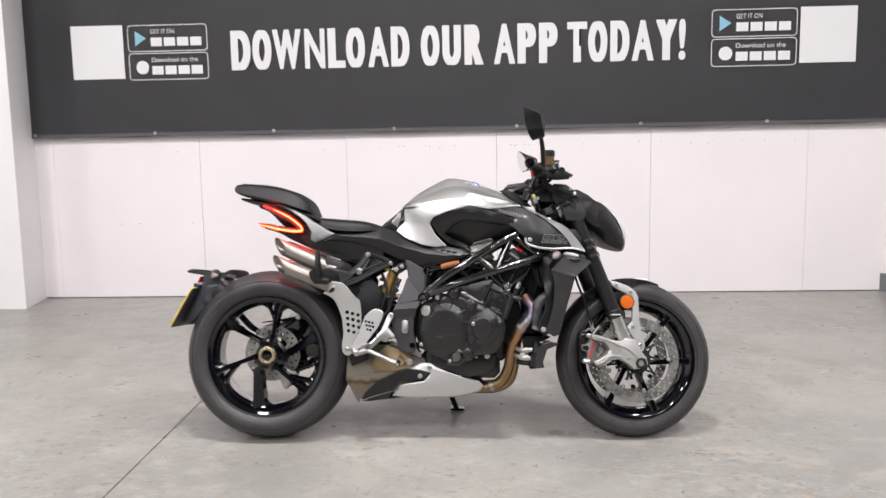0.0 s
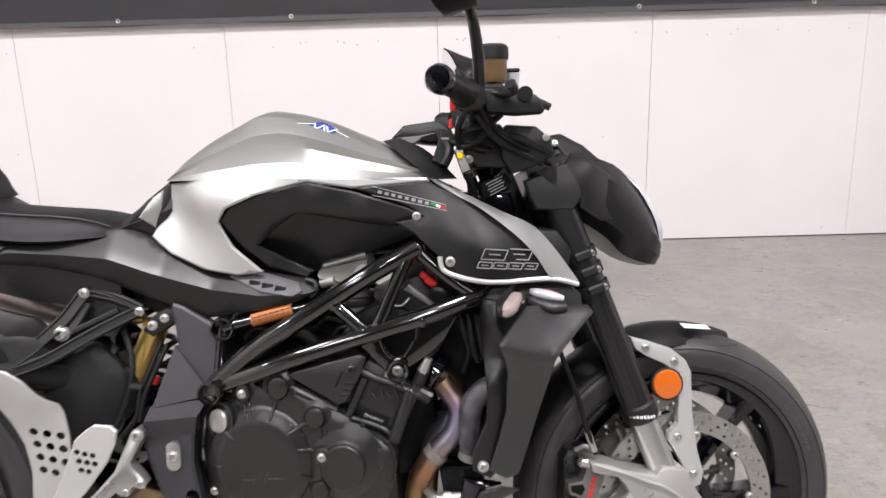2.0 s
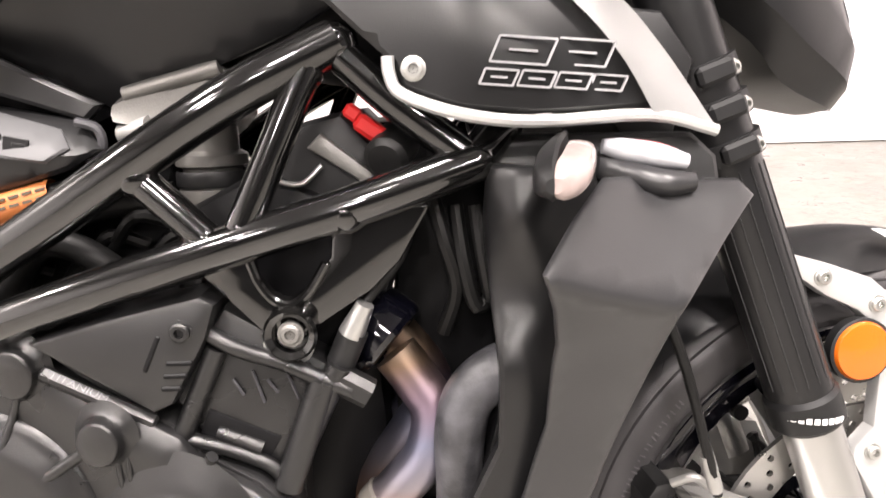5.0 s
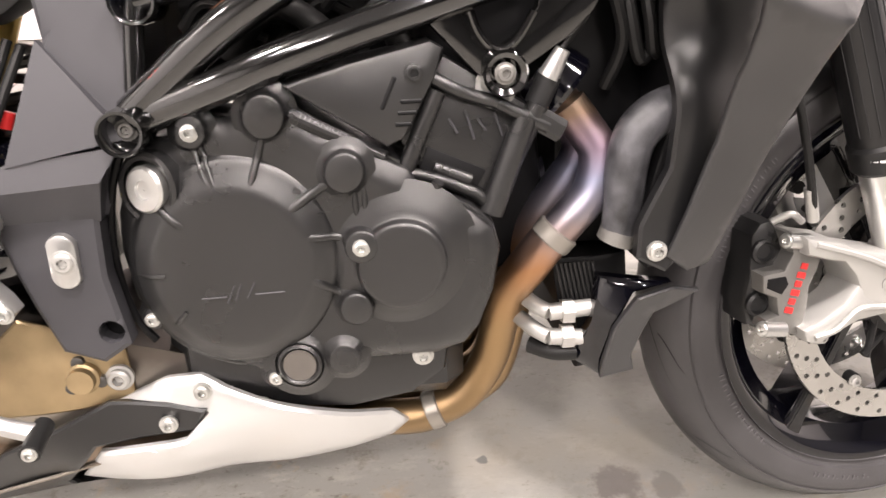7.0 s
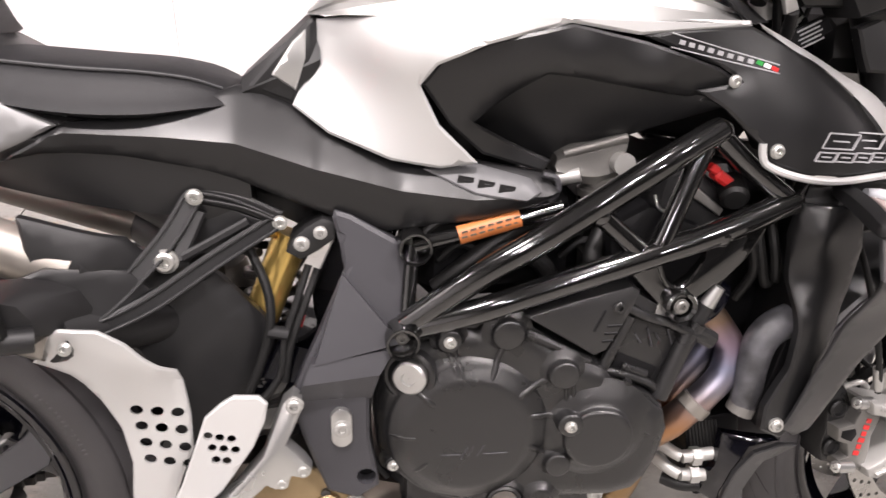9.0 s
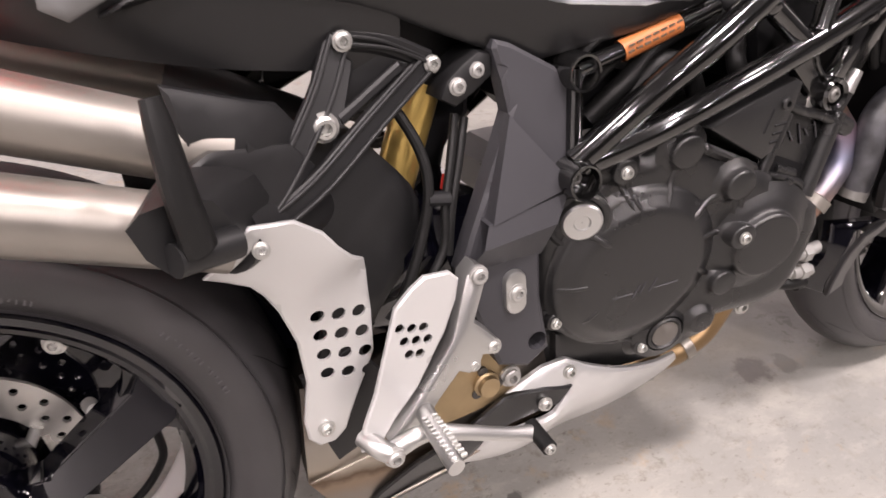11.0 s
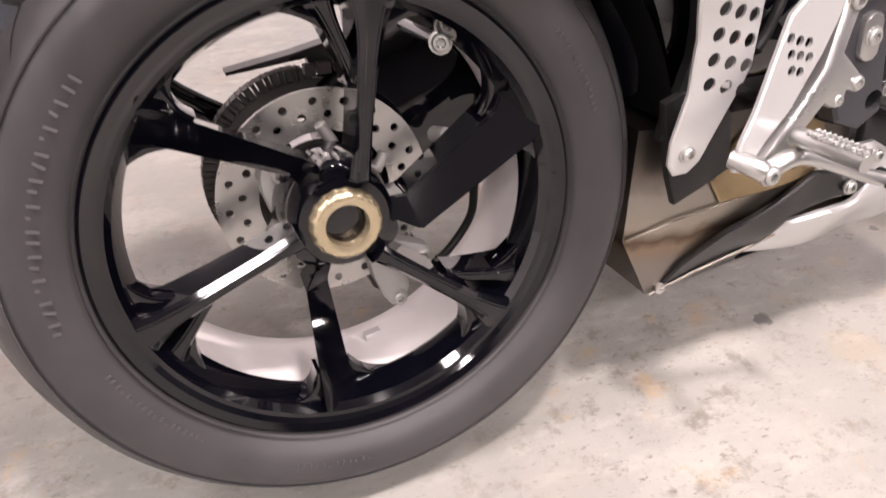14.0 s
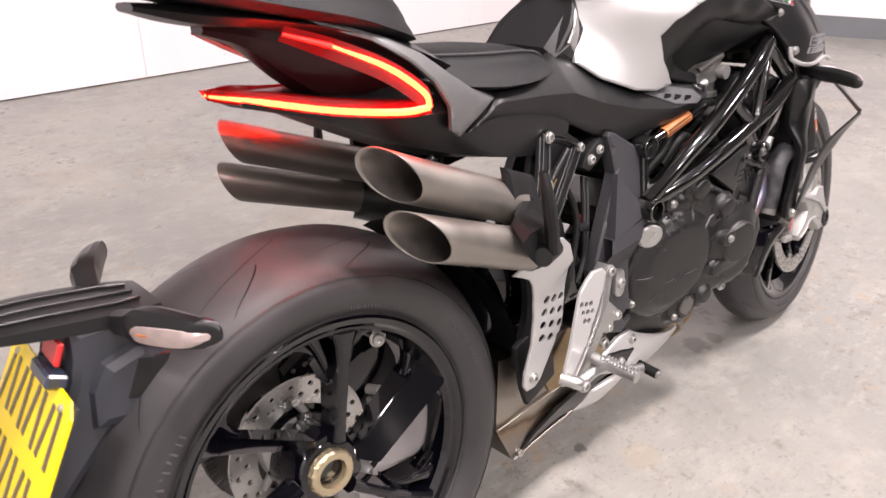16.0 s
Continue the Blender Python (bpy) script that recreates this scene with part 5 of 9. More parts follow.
BOSSES = [(0.731, 0.558, 0.0165, -0.176), (0.789, 0.511, 0.0155, -0.183), (0.798, 0.4535, 0.0135, -0.188), (0.790, 0.399, 0.014, -0.182), (0.776, 0.351, 0.0145, -0.176), (0.671, 0.553, 0.0130, -0.171), (0.608, 0.400, 0.0100, -0.167), (0.712, 0.334, 0.0100, -0.168), (0.735, 0.347, 0.0215, -0.170)]
RIBS = [((0.679, 0.512), (0.668, 0.545), 0.0026), ((0.686, 0.508), (0.675, 0.545), 0.0026), ((0.713, 0.505), (0.728, 0.545), 0.0034), ((0.739, 0.484), (0.780, 0.504), 0.0042), ((0.752, 0.463), (0.790, 0.456), 0.0036), ((0.752, 0.430), (0.784, 0.404), 0.0036), ((0.656, 0.481), (0.634, 0.500), 0.0036), ((0.604, 0.443), (0.632, 0.443), 0.0024), ((0.632, 0.398), (0.645, 0.410), 0.0024), ((0.803, 0.50), (0.804, 0.463), 0.0026), ((0.795, 0.50), (0.797, 0.463), 0.0026), ((0.655, 0.358), (0.705, 0.343), 0.0028), ((0.862, 0.492), (0.845, 0.465), 0.0045)]
RIM = inset(COVER, 0.003)


def step_up(v, lo, hi):
    """0 below lo, 1 above hi, smooth between (either order)."""
    f = min(1.0, max(0.0, (v - lo) / (hi - lo)))
    return f * f * (3 - 2 * f)


def cover_base(x, z):
    """Depth of the cast cover: a rounded shoulder and a gentle swelling."""
    return -0.1515 - 0.010 * step_up(near_edge(RIM, x, z), -0.004, 0.016) - 0.007 * step_up(x, 0.60, 0.82)


LID_FORM = [(0.0935, 0.0), (0.0905, -0.0015), (0.0885, -0.0050), (0.0865, -0.0075), (0.0835, -0.0088), (0.078, -0.0118), (0.0715, -0.0165), (0.0675, -0.0185), (0.062, -0.0195), (0.04, -0.0204), (0.0005, -0.0208)]
PUMP_FORM = [(0.064, 0.004), (0.056, -0.0005), (0.048, -0.005), (0.0415, -0.0085), (0.0375, -0.0095), (0.0362, -0.0112), (0.0355, -0.0155), (0.0345, -0.0180), (0.0325, -0.0192), (0.030, -0.0196), (0.0005, -0.0198)]


def cover_relief(x, z):
    """Depth of the finished cover, lid included."""
    y = cover_base(x, z)
    r = math.hypot(x - LID[0], z - LID[1])
    if r < 0.0935:
        y = min(y, -0.1625 + float(np.interp(r, [q[0] for q in reversed(LID_FORM)], [q[1] for q in reversed(LID_FORM)])))
    return y


bm = bmn()
skin(bm, RIM, cover_base, 0.02, 0.0015, 0.008)
cover = part("clutch_cover", bm, M_ENGINE, engine, "matt black cast clutch cover", 70)
bm = bmn()
turned(bm, LID_FORM, (LID[0], -0.1625, LID[1]), (0, 1, 0), 96)
part("clutch_lid", bm, M_ENGINE, cover, "", 70)
bm = bmn()
turned(bm, PUMP_FORM, (PUMP[0], -0.1675, PUMP[1]), (0, 1, 0), 64)
part("pump_lid", bm, M_ENGINE, cover, "", 70)
for bx0, bz0, br0, top in BOSSES:
    bm = bmn()
    y0 = cover_base(bx0, bz0)
    turned(bm, [(br0 * 1.6, y0 + 0.002), (br0 * 1.3, y0 - 0.0008), (br0 * 1.12, y0 - 0.003), (br0 * 1.03, y0 - 0.005), (br0, top + 0.003), (br0 * 0.96, top + 0.001), (br0 * 0.86, top), (0.0005, top)], (bx0, 0, bz0), (0, 1, 0), 32)
    part("boss", bm, M_ENGINE, cover, "", 70)
for (ax, az), (cx, cz), rw in RIBS:
    bm = bmn()
    run = [(ax + (cx - ax) * k / 6, az + (cz - az) * k / 6) for k in range(7)]
    tube(bm, [(x, cover_relief(x, z) + rw * (0.25 + 0.9 * max(0, 1 - k / 2)), z) for k, (x, z) in enumerate(run)], [rw] * 7, 10)
    part("rib", bm, M_ENGINE, cover, "", 70)
bolt((0.671, -0.172, 0.553), 0.0060, cover)
bolt((0.798, -0.189, 0.4535), 0.0060, cover)
bolt((0.608, -0.169, 0.400), 0.0056, cover)
bolt((0.712, -0.169, 0.334), 0.0056, cover)
bolt((0.845, -0.15, 0.337), 0.008, cover)
for k, x in enumerate((0.765, 0.785, 0.81)):
    bolt((x, -0.13, 0.322), 0.0045, engine)
bm = bmn()
tube(bm, [(0.607, -0.1505, 0.545), (0.592, -0.1505, 0.515), (0.582, -0.1505, 0.475), (0.581, -0.1505, 0.43), (0.588, -0.1505, 0.395), (0.602, -0.1505, 0.373)], 0.0042, 8, 5)
gasket = part("cover_gasket", bm, M_DARK, engine)
# oil filler cap, sight glass
bm = bmn()
turned(bm, [(0.031, 0.03), (0.030, -0.001), (0.027, -0.003), (0.0235, -0.002)], (0.627, -0.166, 0.513), (0.42, 1, -0.06), 32)
part("filler_neck", bm, M_ENGINE, cover)
bm = bmn()
turned(bm, [(0.0190, 0.006), (0.0190, -0.005), (0.0168, -0.0075), (0.008, -0.008), (0.007, -0.0055), (0.0005, -0.0055)], (0.6285, -0.169, 0.514), (0.42, 1, -0.06), 32)
part("oil_filler_cap", bm, M_ALU, cover, "bright aluminium oil filler cap")
bm = bmn()
turned(bm, [(0.021, 0.02), (0.020, -0.004), (0.0175, -0.006), (0.015, -0.003)], (0.735, -0.168, 0.347), (0, 1, 0), 32)
part("sight_ring", bm, M_ENGINE, cover)
bm = bmn()
turned(bm, [(0.015, -0.002), (0.0005, -0.0025)], (0.735, -0.1705, 0.347), (0, 1, 0), 28)
part("sight_glass", bm, material("oil_sight_glass", (0.06, 0.052, 0.045), 0.12, coat=0.8), cover, "clear oil sight glass")
# pressed marks: plain shapes
bm = bmn()
for x0, z0, x1, z1 in ((0.660, 0.421, 0.682, 0.421), (0.682, 0.415, 0.690, 0.430), (0.690, 0.418, 0.696, 0.431), (0.700, 0.418, 0.708, 0.432), (0.707, 0.421, 0.732, 0.421)):
    tube(bm, [(x0, cover_relief(x0, z0) - 0.0004, z0), (x1, cover_relief(x1, z1) - 0.0004, z1)], 0.0008, 6)
part("pressed_mark", bm, M_GREY, cover)
# the whole cover stands askew: its front end bulges outwards, its foot draws in
COVER_LEAN = Matrix(((1.0388, 0.0, -0.0041, -0.0257), (-0.2474, 1.0, -0.0960, 0.2333), (0.1191, 0.0, 1.1036, -0.1447), (0.0, 0.0, 0.0, 1.0)))
for ob in [base_cover, gasket, cover] + cover.children_recursive:
    if ob.name.startswith("bolt"):
        ob.matrix_basis.translation = COVER_LEAN @ ob.matrix_basis.translation
    else:
        ob.data.transform(COVER_LEAN)
bm = bmn()
slab(bm, [(0.62, 0.335), (0.74, 0.33), (0.86, 0.352), (0.886, 0.325), (0.878, 0.275), (0.842, 0.250), (0.78, 0.240), (0.69, 0.250), (0.62, 0.275)], -0.097, 0.097, 0.010)
part("sump", bm, M_ENGINE, engine, "", 30)
# crankcase side panel frame plate
frame_plate = empty("frame_plate", "dark grey cast swing-arm pivot plate", "", bike)
PIVOT = [(0.548, 0.690), (0.565, 0.684), (0.581, 0.674), (0.612, 0.655), (0.626, 0.636), (0.622, 0.556), (0.603, 0.542), (0.588, 0.515), (0.578, 0.474), (0.576, 0.42), (0.586, 0.352), (0.56, 0.335), (0.525, 0.348), (0.51, 0.39), (0.498, 0.43), (0.488, 0.472), (0.504, 0.510), (0.522, 0.546), (0.540, 0.585), (0.556, 0.620), (0.552, 0.652), (0.545, 0.682)]
for s in (False, True):
    bm = bmn()
    skin(bm, PIVOT, [(0.52, 0.69, -0.112), (0.62, 0.64, -0.117), (0.62, 0.56, -0.128), (0.54, 0.60, -0.123), (0.512, 0.575, -0.122), (0.50, 0.52, -0.128), (0.58, 0.50, -0.134), (0.55, 0.40, -0.137), (0.51, 0.38, -0.134), (0.58, 0.35, -0.137)], 0.02, 0.004, 0.013, mirror=s, holes=[(0.571, 0.366, 0.0115)])
    part("plate", bm, M_GREY, frame_plate, sharp=20)
bm = bmn()
v = [bm.verts.new(p) for p in ((0.553, -0.1260, 0.621), (0.615, -0.1430, 0.541), (0.518, -0.1490, 0.523), (0.553, -0.115, 0.620), (0.617, -0.120, 0.540), (0.519, -0.120, 0.523))]
for f in ((0, 1, 2), (3, 5, 4), (0, 3, 4, 1), (1, 4, 5, 2), (2, 5, 3, 0)):
    bm.faces.new([v[i] for i in f])
part("facet", bm, M_GREY, frame_plate, sharp=8)
bm = bmn()
v = [bm.verts.new(p) for p in ((0.514, -0.1470, 0.524), (0.609, -0.1420, 0.535), (0.590, -0.1500, 0.507), (0.504, -0.1540, 0.502), (0.492, -0.130, 0.468), (0.580, -0.134, 0.470), (0.514, -0.115, 0.524), (0.609, -0.115, 0.535), (0.580, -0.115, 0.470), (0.492, -0.115, 0.468))]
for f in ((0, 1, 2, 3), (3, 2, 5, 4), (0, 6, 7, 1), (6, 9, 8, 7), (4, 5, 8, 9)):
    bm.faces.new([v[i] for i in f])
part("facet", bm, M_GREY, frame_plate, sharp=8)
bm = bmn()
slab(bm, [(0.5445 + 0.0128 * math.cos(2 * math.pi * k / 24), 0.437 + 0.0128 * math.sin(2 * math.pi * k / 24) + (0.0125 if k < 12 else -0.0125)) for k in range(24)], -0.1425, -0.13, 0.003)
piv = part("pivot_cap", bm, M_ALU, frame_plate, "bare aluminium pivot eccentric")
bolt((0.545, -0.143, 0.437), 0.009, piv, M_CAST, tall=0.25)
bm = bmn()
turned(bm, [(0.0125, 0.0), (0.0125, 0.02), (0.0005, 0.02)], (0.571, -0.1345, 0.366), (0, 1, 0), 24)
part("plate_hole", bm, M_DARK, frame_plate)
bolt((0.556, -0.100, 0.300), 0.011, frame_plate, M_CAST)
bm = bmn()
slab(bm, [(0.492, 0.642), (0.499, 0.658), (0.517, 0.672), (0.534, 0.681), (0.550, 0.676), (0.548, 0.656), (0.528, 0.642), (0.508, 0.632)], -0.106, -0.06, 0.005)
part("hanger_lug", bm, M_SOFT, frame_plate)
bolt((0.531, -0.107, 0.664), 0.0062, frame_plate, M_CAST)
bolt((0.510, -0.107, 0.652), 0.0070, frame_plate, M_CAST)
# Dark filler, no known part: closes the pale gap above the plate.
bm = bmn()
slab(bm, [(0.445, 0.668), (0.478, 0.672), (0.508, 0.655), (0.556, 0.650), (0.585, 0.672), (0.57, 0.725), (0.445, 0.735)], -0.05, 0.05, 0.006)
part("rear_subframe", bm, M_SOFT, frame_plate)
# cylinders and head
bm = bmn()
slab(bm, [(0.838, 0.532), (0.858, 0.575), (0.877, 0.600), (0.948, 0.556), (0.955, 0.54), (0.916, 0.470), (0.905, 0.468), (0.858, 0.500)], -0.166, 0.166, 0.006)
cyl = part("cylinder_block", bm, M_ENGINE, engine)
for pts, w, r in (([(0.866, -0.170, 0.583), (0.884, -0.172, 0.573), (0.897, -0.170, 0.567), (0.917, -0.172, 0.561), (0.934, -0.172, 0.552), (0.963, -0.170, 0.538)], 0.011, 0.012), ([(0.842, -0.169, 0.506), (0.869, -0.170, 0.498), (0.888, -0.169, 0.490), (0.904, -0.170, 0.482), (0.915, -0.169, 0.466)], 0.010, 0.010)):
    bm = bmn()
    bar(bm, pts, w, r, 5, 0.3)
    part("cylinder_rim", bm, M_ENGINE, cyl, sharp=50)
rod((0.871, -0.169, 0.572), (0.842, -0.169, 0.507), 0.0075, M_ENGINE, "cylinder_rim", cyl)
rod((0.944, -0.170, 0.547), (0.914, -0.170, 0.466), 0.0105, M_ENGINE, "cylinder_rim", cyl)
# Near-black sheet on the block draws the shade of a recess.
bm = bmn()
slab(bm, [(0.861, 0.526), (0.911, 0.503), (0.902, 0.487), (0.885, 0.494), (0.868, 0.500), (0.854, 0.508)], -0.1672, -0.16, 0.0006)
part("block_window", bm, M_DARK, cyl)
rod((0.866, -0.166, 0.508), (0.897, -0.166, 0.495), 0.006, M_ENGINE, "water_gallery", cyl)
bm = bmn()
bar(bm, [(0.955, -0.165, 0.545), (0.975, -0.165, 0.533)], 0.02, 0.02)
part("block_lug", bm, M_ENGINE, cyl)
bm = bmn()
for dx, dz in ((-0.02, 0.0), (-0.006, 0.006), (0.004, -0.001), (0.018, 0.004)):
    tube(bm, [(0.900 + dx, -0.1675, 0.548 + dz), (0.907 + dx, -0.1675, 0.536 - dz)], 0.0012, 6)
part("cast_mark", bm, M_GREY, cyl)
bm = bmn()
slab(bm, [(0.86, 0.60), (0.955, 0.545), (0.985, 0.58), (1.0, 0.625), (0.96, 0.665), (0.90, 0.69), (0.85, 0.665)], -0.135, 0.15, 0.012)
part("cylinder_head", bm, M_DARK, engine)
bm = bmn()
slab(bm, [(0.905, 0.655), (0.985, 0.635), (1.0, 0.69), (0.96, 0.73), (0.92, 0.72)], -0.125, 0.14, 0.012)
part("cam_cover", bm, M_SOFT, engine)
bm = bmn()
slab(bm, [(0.935, 0.705), (0.985, 0.672), (0.99, 0.68), (0.945, 0.715)], -0.132, -0.12, 0.003)
part("cam_cover_rib", bm, M_CASTDARK, engine)
# triangular sprocket cover with a bolt, its slots drawn as near-black bars of shade
bm = bmn()
slab(bm, [(0.748, 0.582), (0.80, 0.597), (0.866, 0.612), (0.876, 0.606), (0.868, 0.582), (0.842, 0.536), (0.828, 0.530)], -0.182, -0.12, 0.004)
tri_cover = part("triangle_cover", bm, M_ENGINE, engine)
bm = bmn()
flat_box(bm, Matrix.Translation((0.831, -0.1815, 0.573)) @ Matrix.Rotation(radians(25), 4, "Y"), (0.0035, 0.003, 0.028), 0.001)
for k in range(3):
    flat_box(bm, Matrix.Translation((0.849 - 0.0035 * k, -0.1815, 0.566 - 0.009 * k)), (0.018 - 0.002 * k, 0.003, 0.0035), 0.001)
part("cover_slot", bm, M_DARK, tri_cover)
bolt((0.852, -0.182, 0.588), 0.0068, tri_cover, M_ENGINE)
# cast word along the upper edge of the cover
bm = bmn()
STRIP = Matrix.Translation((0.789, -0.1735, 0.5395)) @ Matrix.Rotation(radians(27.5), 4, "Y") @ Matrix.Rotation(radians(-48), 4, "X")
flat_box(bm, STRIP, (0.085, 0.010, 0.010), 0.002)
strip = part("name_strip", bm, M_ENGINE, engine)
letters("strip_word", "TITANIUM", M_STITCHPALE, STRIP @ Matrix.Translation((-0.036, -0.0053, -0.0022)) @ FACE, 0.042, 0.0046, strip)
# spark coil plug and head cables
rod((0.955, -0.16, 0.555), (0.966, -0.163, 0.580), 0.0105, M_SOFT, "coil_boot", engine)
rod((0.964, -0.165, 0.578), (0.975, -0.168, 0.600), 0.0095, M_ALU, "coil_cap", engine, 0.0065, label="bare metal sensor cap")
rod((0.915, -0.167, 0.474), (0.955, -0.167, 0.556), 0.0095, M_ENGINE, "stud_tower", engine)
bend([(0.975, -0.16, 0.60), (1.0, -0.15, 0.63), (1.01, -0.12, 0.66)], 0.004, M_HOSE, "cable", engine)
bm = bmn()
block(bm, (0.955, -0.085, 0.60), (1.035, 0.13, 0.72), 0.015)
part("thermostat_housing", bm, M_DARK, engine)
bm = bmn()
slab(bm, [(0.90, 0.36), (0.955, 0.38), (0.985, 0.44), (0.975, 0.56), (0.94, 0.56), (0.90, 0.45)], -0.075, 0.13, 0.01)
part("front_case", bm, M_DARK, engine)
# throttle bodies, bare cast aluminium, seen under the tank
throttle = empty("throttle_body", "bare cast aluminium throttle body", "", bike)
bm = bmn()
ring_loft(bm, [[(x, -0.105, z0), (x - 0.004, -0.112, (z0 + z1) / 2), (x, -0.105, z1), (x, -0.05, z1 + 0.004), (x, -0.02, z1), (x, -0.02, z0)] for x, z0, z1 in ((0.797, 0.722, 0.742), (0.815, 0.714, 0.754), (0.84, 0.708, 0.758), (0.862, 0.712, 0.765), (0.878, 0.728, 0.762))], 3, 2)
part("body", bm, M_CASTDARK, throttle)
rod((0.868, -0.10, 0.735), (0.868, -0.128, 0.735), 0.0125, M_CAST, "cap", throttle, seg=20)
rod((0.803, -0.108, 0.745), (0.874, -0.112, 0.763), 0.006, M_CASTDARK, "rail", throttle)
rod((0.798, -0.105, 0.716), (0.822, -0.114, 0.722), 0.0085, M_CAST, "stub", throttle)
bm = bmn()
turned(bm, [(0.024, 0.0), (0.026, 0.004), (0.026, 0.014), (0.022, 0.016), (0.022, 0.030), (0.027, 0.032), (0.027, 0.040), (0.021, 0.043), (0.021, 0.06)], (0.856, -0.088, 0.660), (0.0, 0.0, 1.0), 32)
part("inlet_sleeve", bm, M_CASTDARK, throttle, "dull cast inlet sleeve")
bm = bmn()
turned(bm, [(0.0265, 0.0), (0.0275, 0.002), (0.0275, 0.010), (0.0265, 0.012)], (0.856, -0.088, 0.676), (0.0, 0.0, 1.0), 32)
part("sleeve_band", bm, M_SOFT, throttle)
for k in range(4):
    bolt((0.83 + 0.017 * k, -0.106, 0.728 + 0.004 * (k % 2)), 0.004, throttle)
# inner mass: air box, head plumbing, battery box behind the frame
core = empty("air_box", "black air box and inner ducts", "", bike)
# Shadow-black colour puts the shade behind the trellis into these bodies.
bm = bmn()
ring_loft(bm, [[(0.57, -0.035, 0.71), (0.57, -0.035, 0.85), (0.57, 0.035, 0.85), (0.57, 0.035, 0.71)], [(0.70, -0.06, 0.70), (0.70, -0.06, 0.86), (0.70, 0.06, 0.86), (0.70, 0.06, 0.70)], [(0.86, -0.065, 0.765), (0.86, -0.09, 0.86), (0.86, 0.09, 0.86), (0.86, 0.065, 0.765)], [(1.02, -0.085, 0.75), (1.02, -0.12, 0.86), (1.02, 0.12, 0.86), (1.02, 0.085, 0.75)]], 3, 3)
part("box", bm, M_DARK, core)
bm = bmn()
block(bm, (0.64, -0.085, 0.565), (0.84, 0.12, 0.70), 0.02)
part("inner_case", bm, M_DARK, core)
for p in ([(0.70, -0.11, 0.60), (0.74, -0.12, 0.64), (0.78, -0.115, 0.62), (0.80, -0.11, 0.585)], [(0.66, -0.10, 0.59), (0.70, -0.11, 0.625), (0.76, -0.10, 0.66), (0.83, -0.10, 0.67)], [(0.86, -0.10, 0.66), (0.84, -0.12, 0.625), (0.85, -0.125, 0.60)]):
    bend(p, 0.011, M_HOSE, "hose", core)
bend([(0.905, -0.13, 0.70), (0.91, -0.135, 0.685), (0.93, -0.135, 0.68), (0.945, -0.13, 0.692)], 0.002, M_ALU, "spring_clip", core)
for k in range(9):
    q = (0.64 + 0.024 * k, -0.095 - 0.012 * RAND.random(), 0.60 + 0.06 * RAND.random())
    bend([q, (q[0] + 0.02, q[1] - 0.008, q[2] + 0.02), (q[0] + 0.045, q[1], q[2] + 0.01 + 0.02 * RAND.random())], 0.005, M_HOSE, "cable", core, 4, 8)
bm = bmn()
flat_box(bm, Matrix.Translation((0.986, -0.132, 0.714)) @ Matrix.Rotation(radians(36), 4, "Y"), (0.036, 0.02, 0.013), 0.003)
flat_box(bm, Matrix.Translation((0.969, -0.132, 0.729)) @ Matrix.Rotation(radians(36), 4, "Y"), (0.012, 0.018, 0.010), 0.002)
part("connector", bm, M_RED, core, "red electrical connector")
bm = bmn()
turned(bm, [(0.016, 0), (0.016, 0.03), (0.012, 0.034), (0.0005, 0.034)], (1.0, -0.12, 0.708), (-0.3, -1, -0.4), 20)
part("connector_seal", bm, M_HOSE, core)

# --- trellis frame
trellis = empty("trellis_frame", "gloss black tubular trellis frame", "", bike)
TUBES = [
    ([(0.622, -0.135, 0.560), (0.70, -0.155, 0.622), (0.774, -0.165, 0.668), (0.887, -0.166, 0.738), (0.962, -0.152, 0.776)], 0.0155),
    ([(0.628, -0.135, 0.556), (0.70, -0.16, 0.583), (0.762, -0.17, 0.606), (0.881, -0.176, 0.643), (0.972, -0.172, 0.669), (1.053, -0.160, 0.695)], 0.0145),
    ([(0.826, -0.166, 0.692), (0.878, -0.175, 0.645)], 0.0115),
    ([(0.893, -0.176, 0.648), (0.942, -0.160, 0.758)], 0.0115),
    ([(0.962, -0.152, 0.770), (1.0, -0.155, 0.735), (1.052, -0.158, 0.695)], 0.0125),
    ([(0.632, -0.118, 0.650), (0.622, -0.13, 0.555)], 0.0085),
    ([(0.634, -0.118, 0.648), (0.70, -0.122, 0.663), (0.80, -0.125, 0.687)], 0.0095),
    ([(1.053, -0.158, 0.697), (1.10, -0.11, 0.75), (1.125, -0.04, 0.80)], 0.014),
]
for pts, r in TUBES:
    for s in (0, 1):
        bend(mirrored(pts) if s else pts, r, M_TUBE, "frame_tube", trellis, 4, 18)
for x, y, z, r in ((0.885, -0.175, 0.644, 0.0148), (0.962, -0.152, 0.774, 0.0155), (1.053, -0.159, 0.695, 0.015), (0.628, -0.132, 0.558, 0.016)):
    bm = bmn()
    bmesh.ops.create_icosphere(bm, subdivisions=2, radius=r, matrix=Matrix.Translation((x, y, z)))
    part("weld_node", bm, M_TUBE, trellis)
for x, y, z in ((0.634, -0.128, 0.648), (0.616, -0.156, 0.548)):
    bm = bmn()
    turned(bm, [(0.0195, 0.04), (0.0195, -0.004), (0.0182, -0.0065), (0.0160, -0.006), (0.0150, -0.003), (0.0150, 0.016), (0.0005, 0.016)], (x, y, z), (0, 1, 0), 32)
    part("tube_end", bm, M_TUBE, trellis)
    bolt((x, y + 0.015, z), 0.0075, trellis, M_CASTDARK, tall=0.3)
bm = bmn()
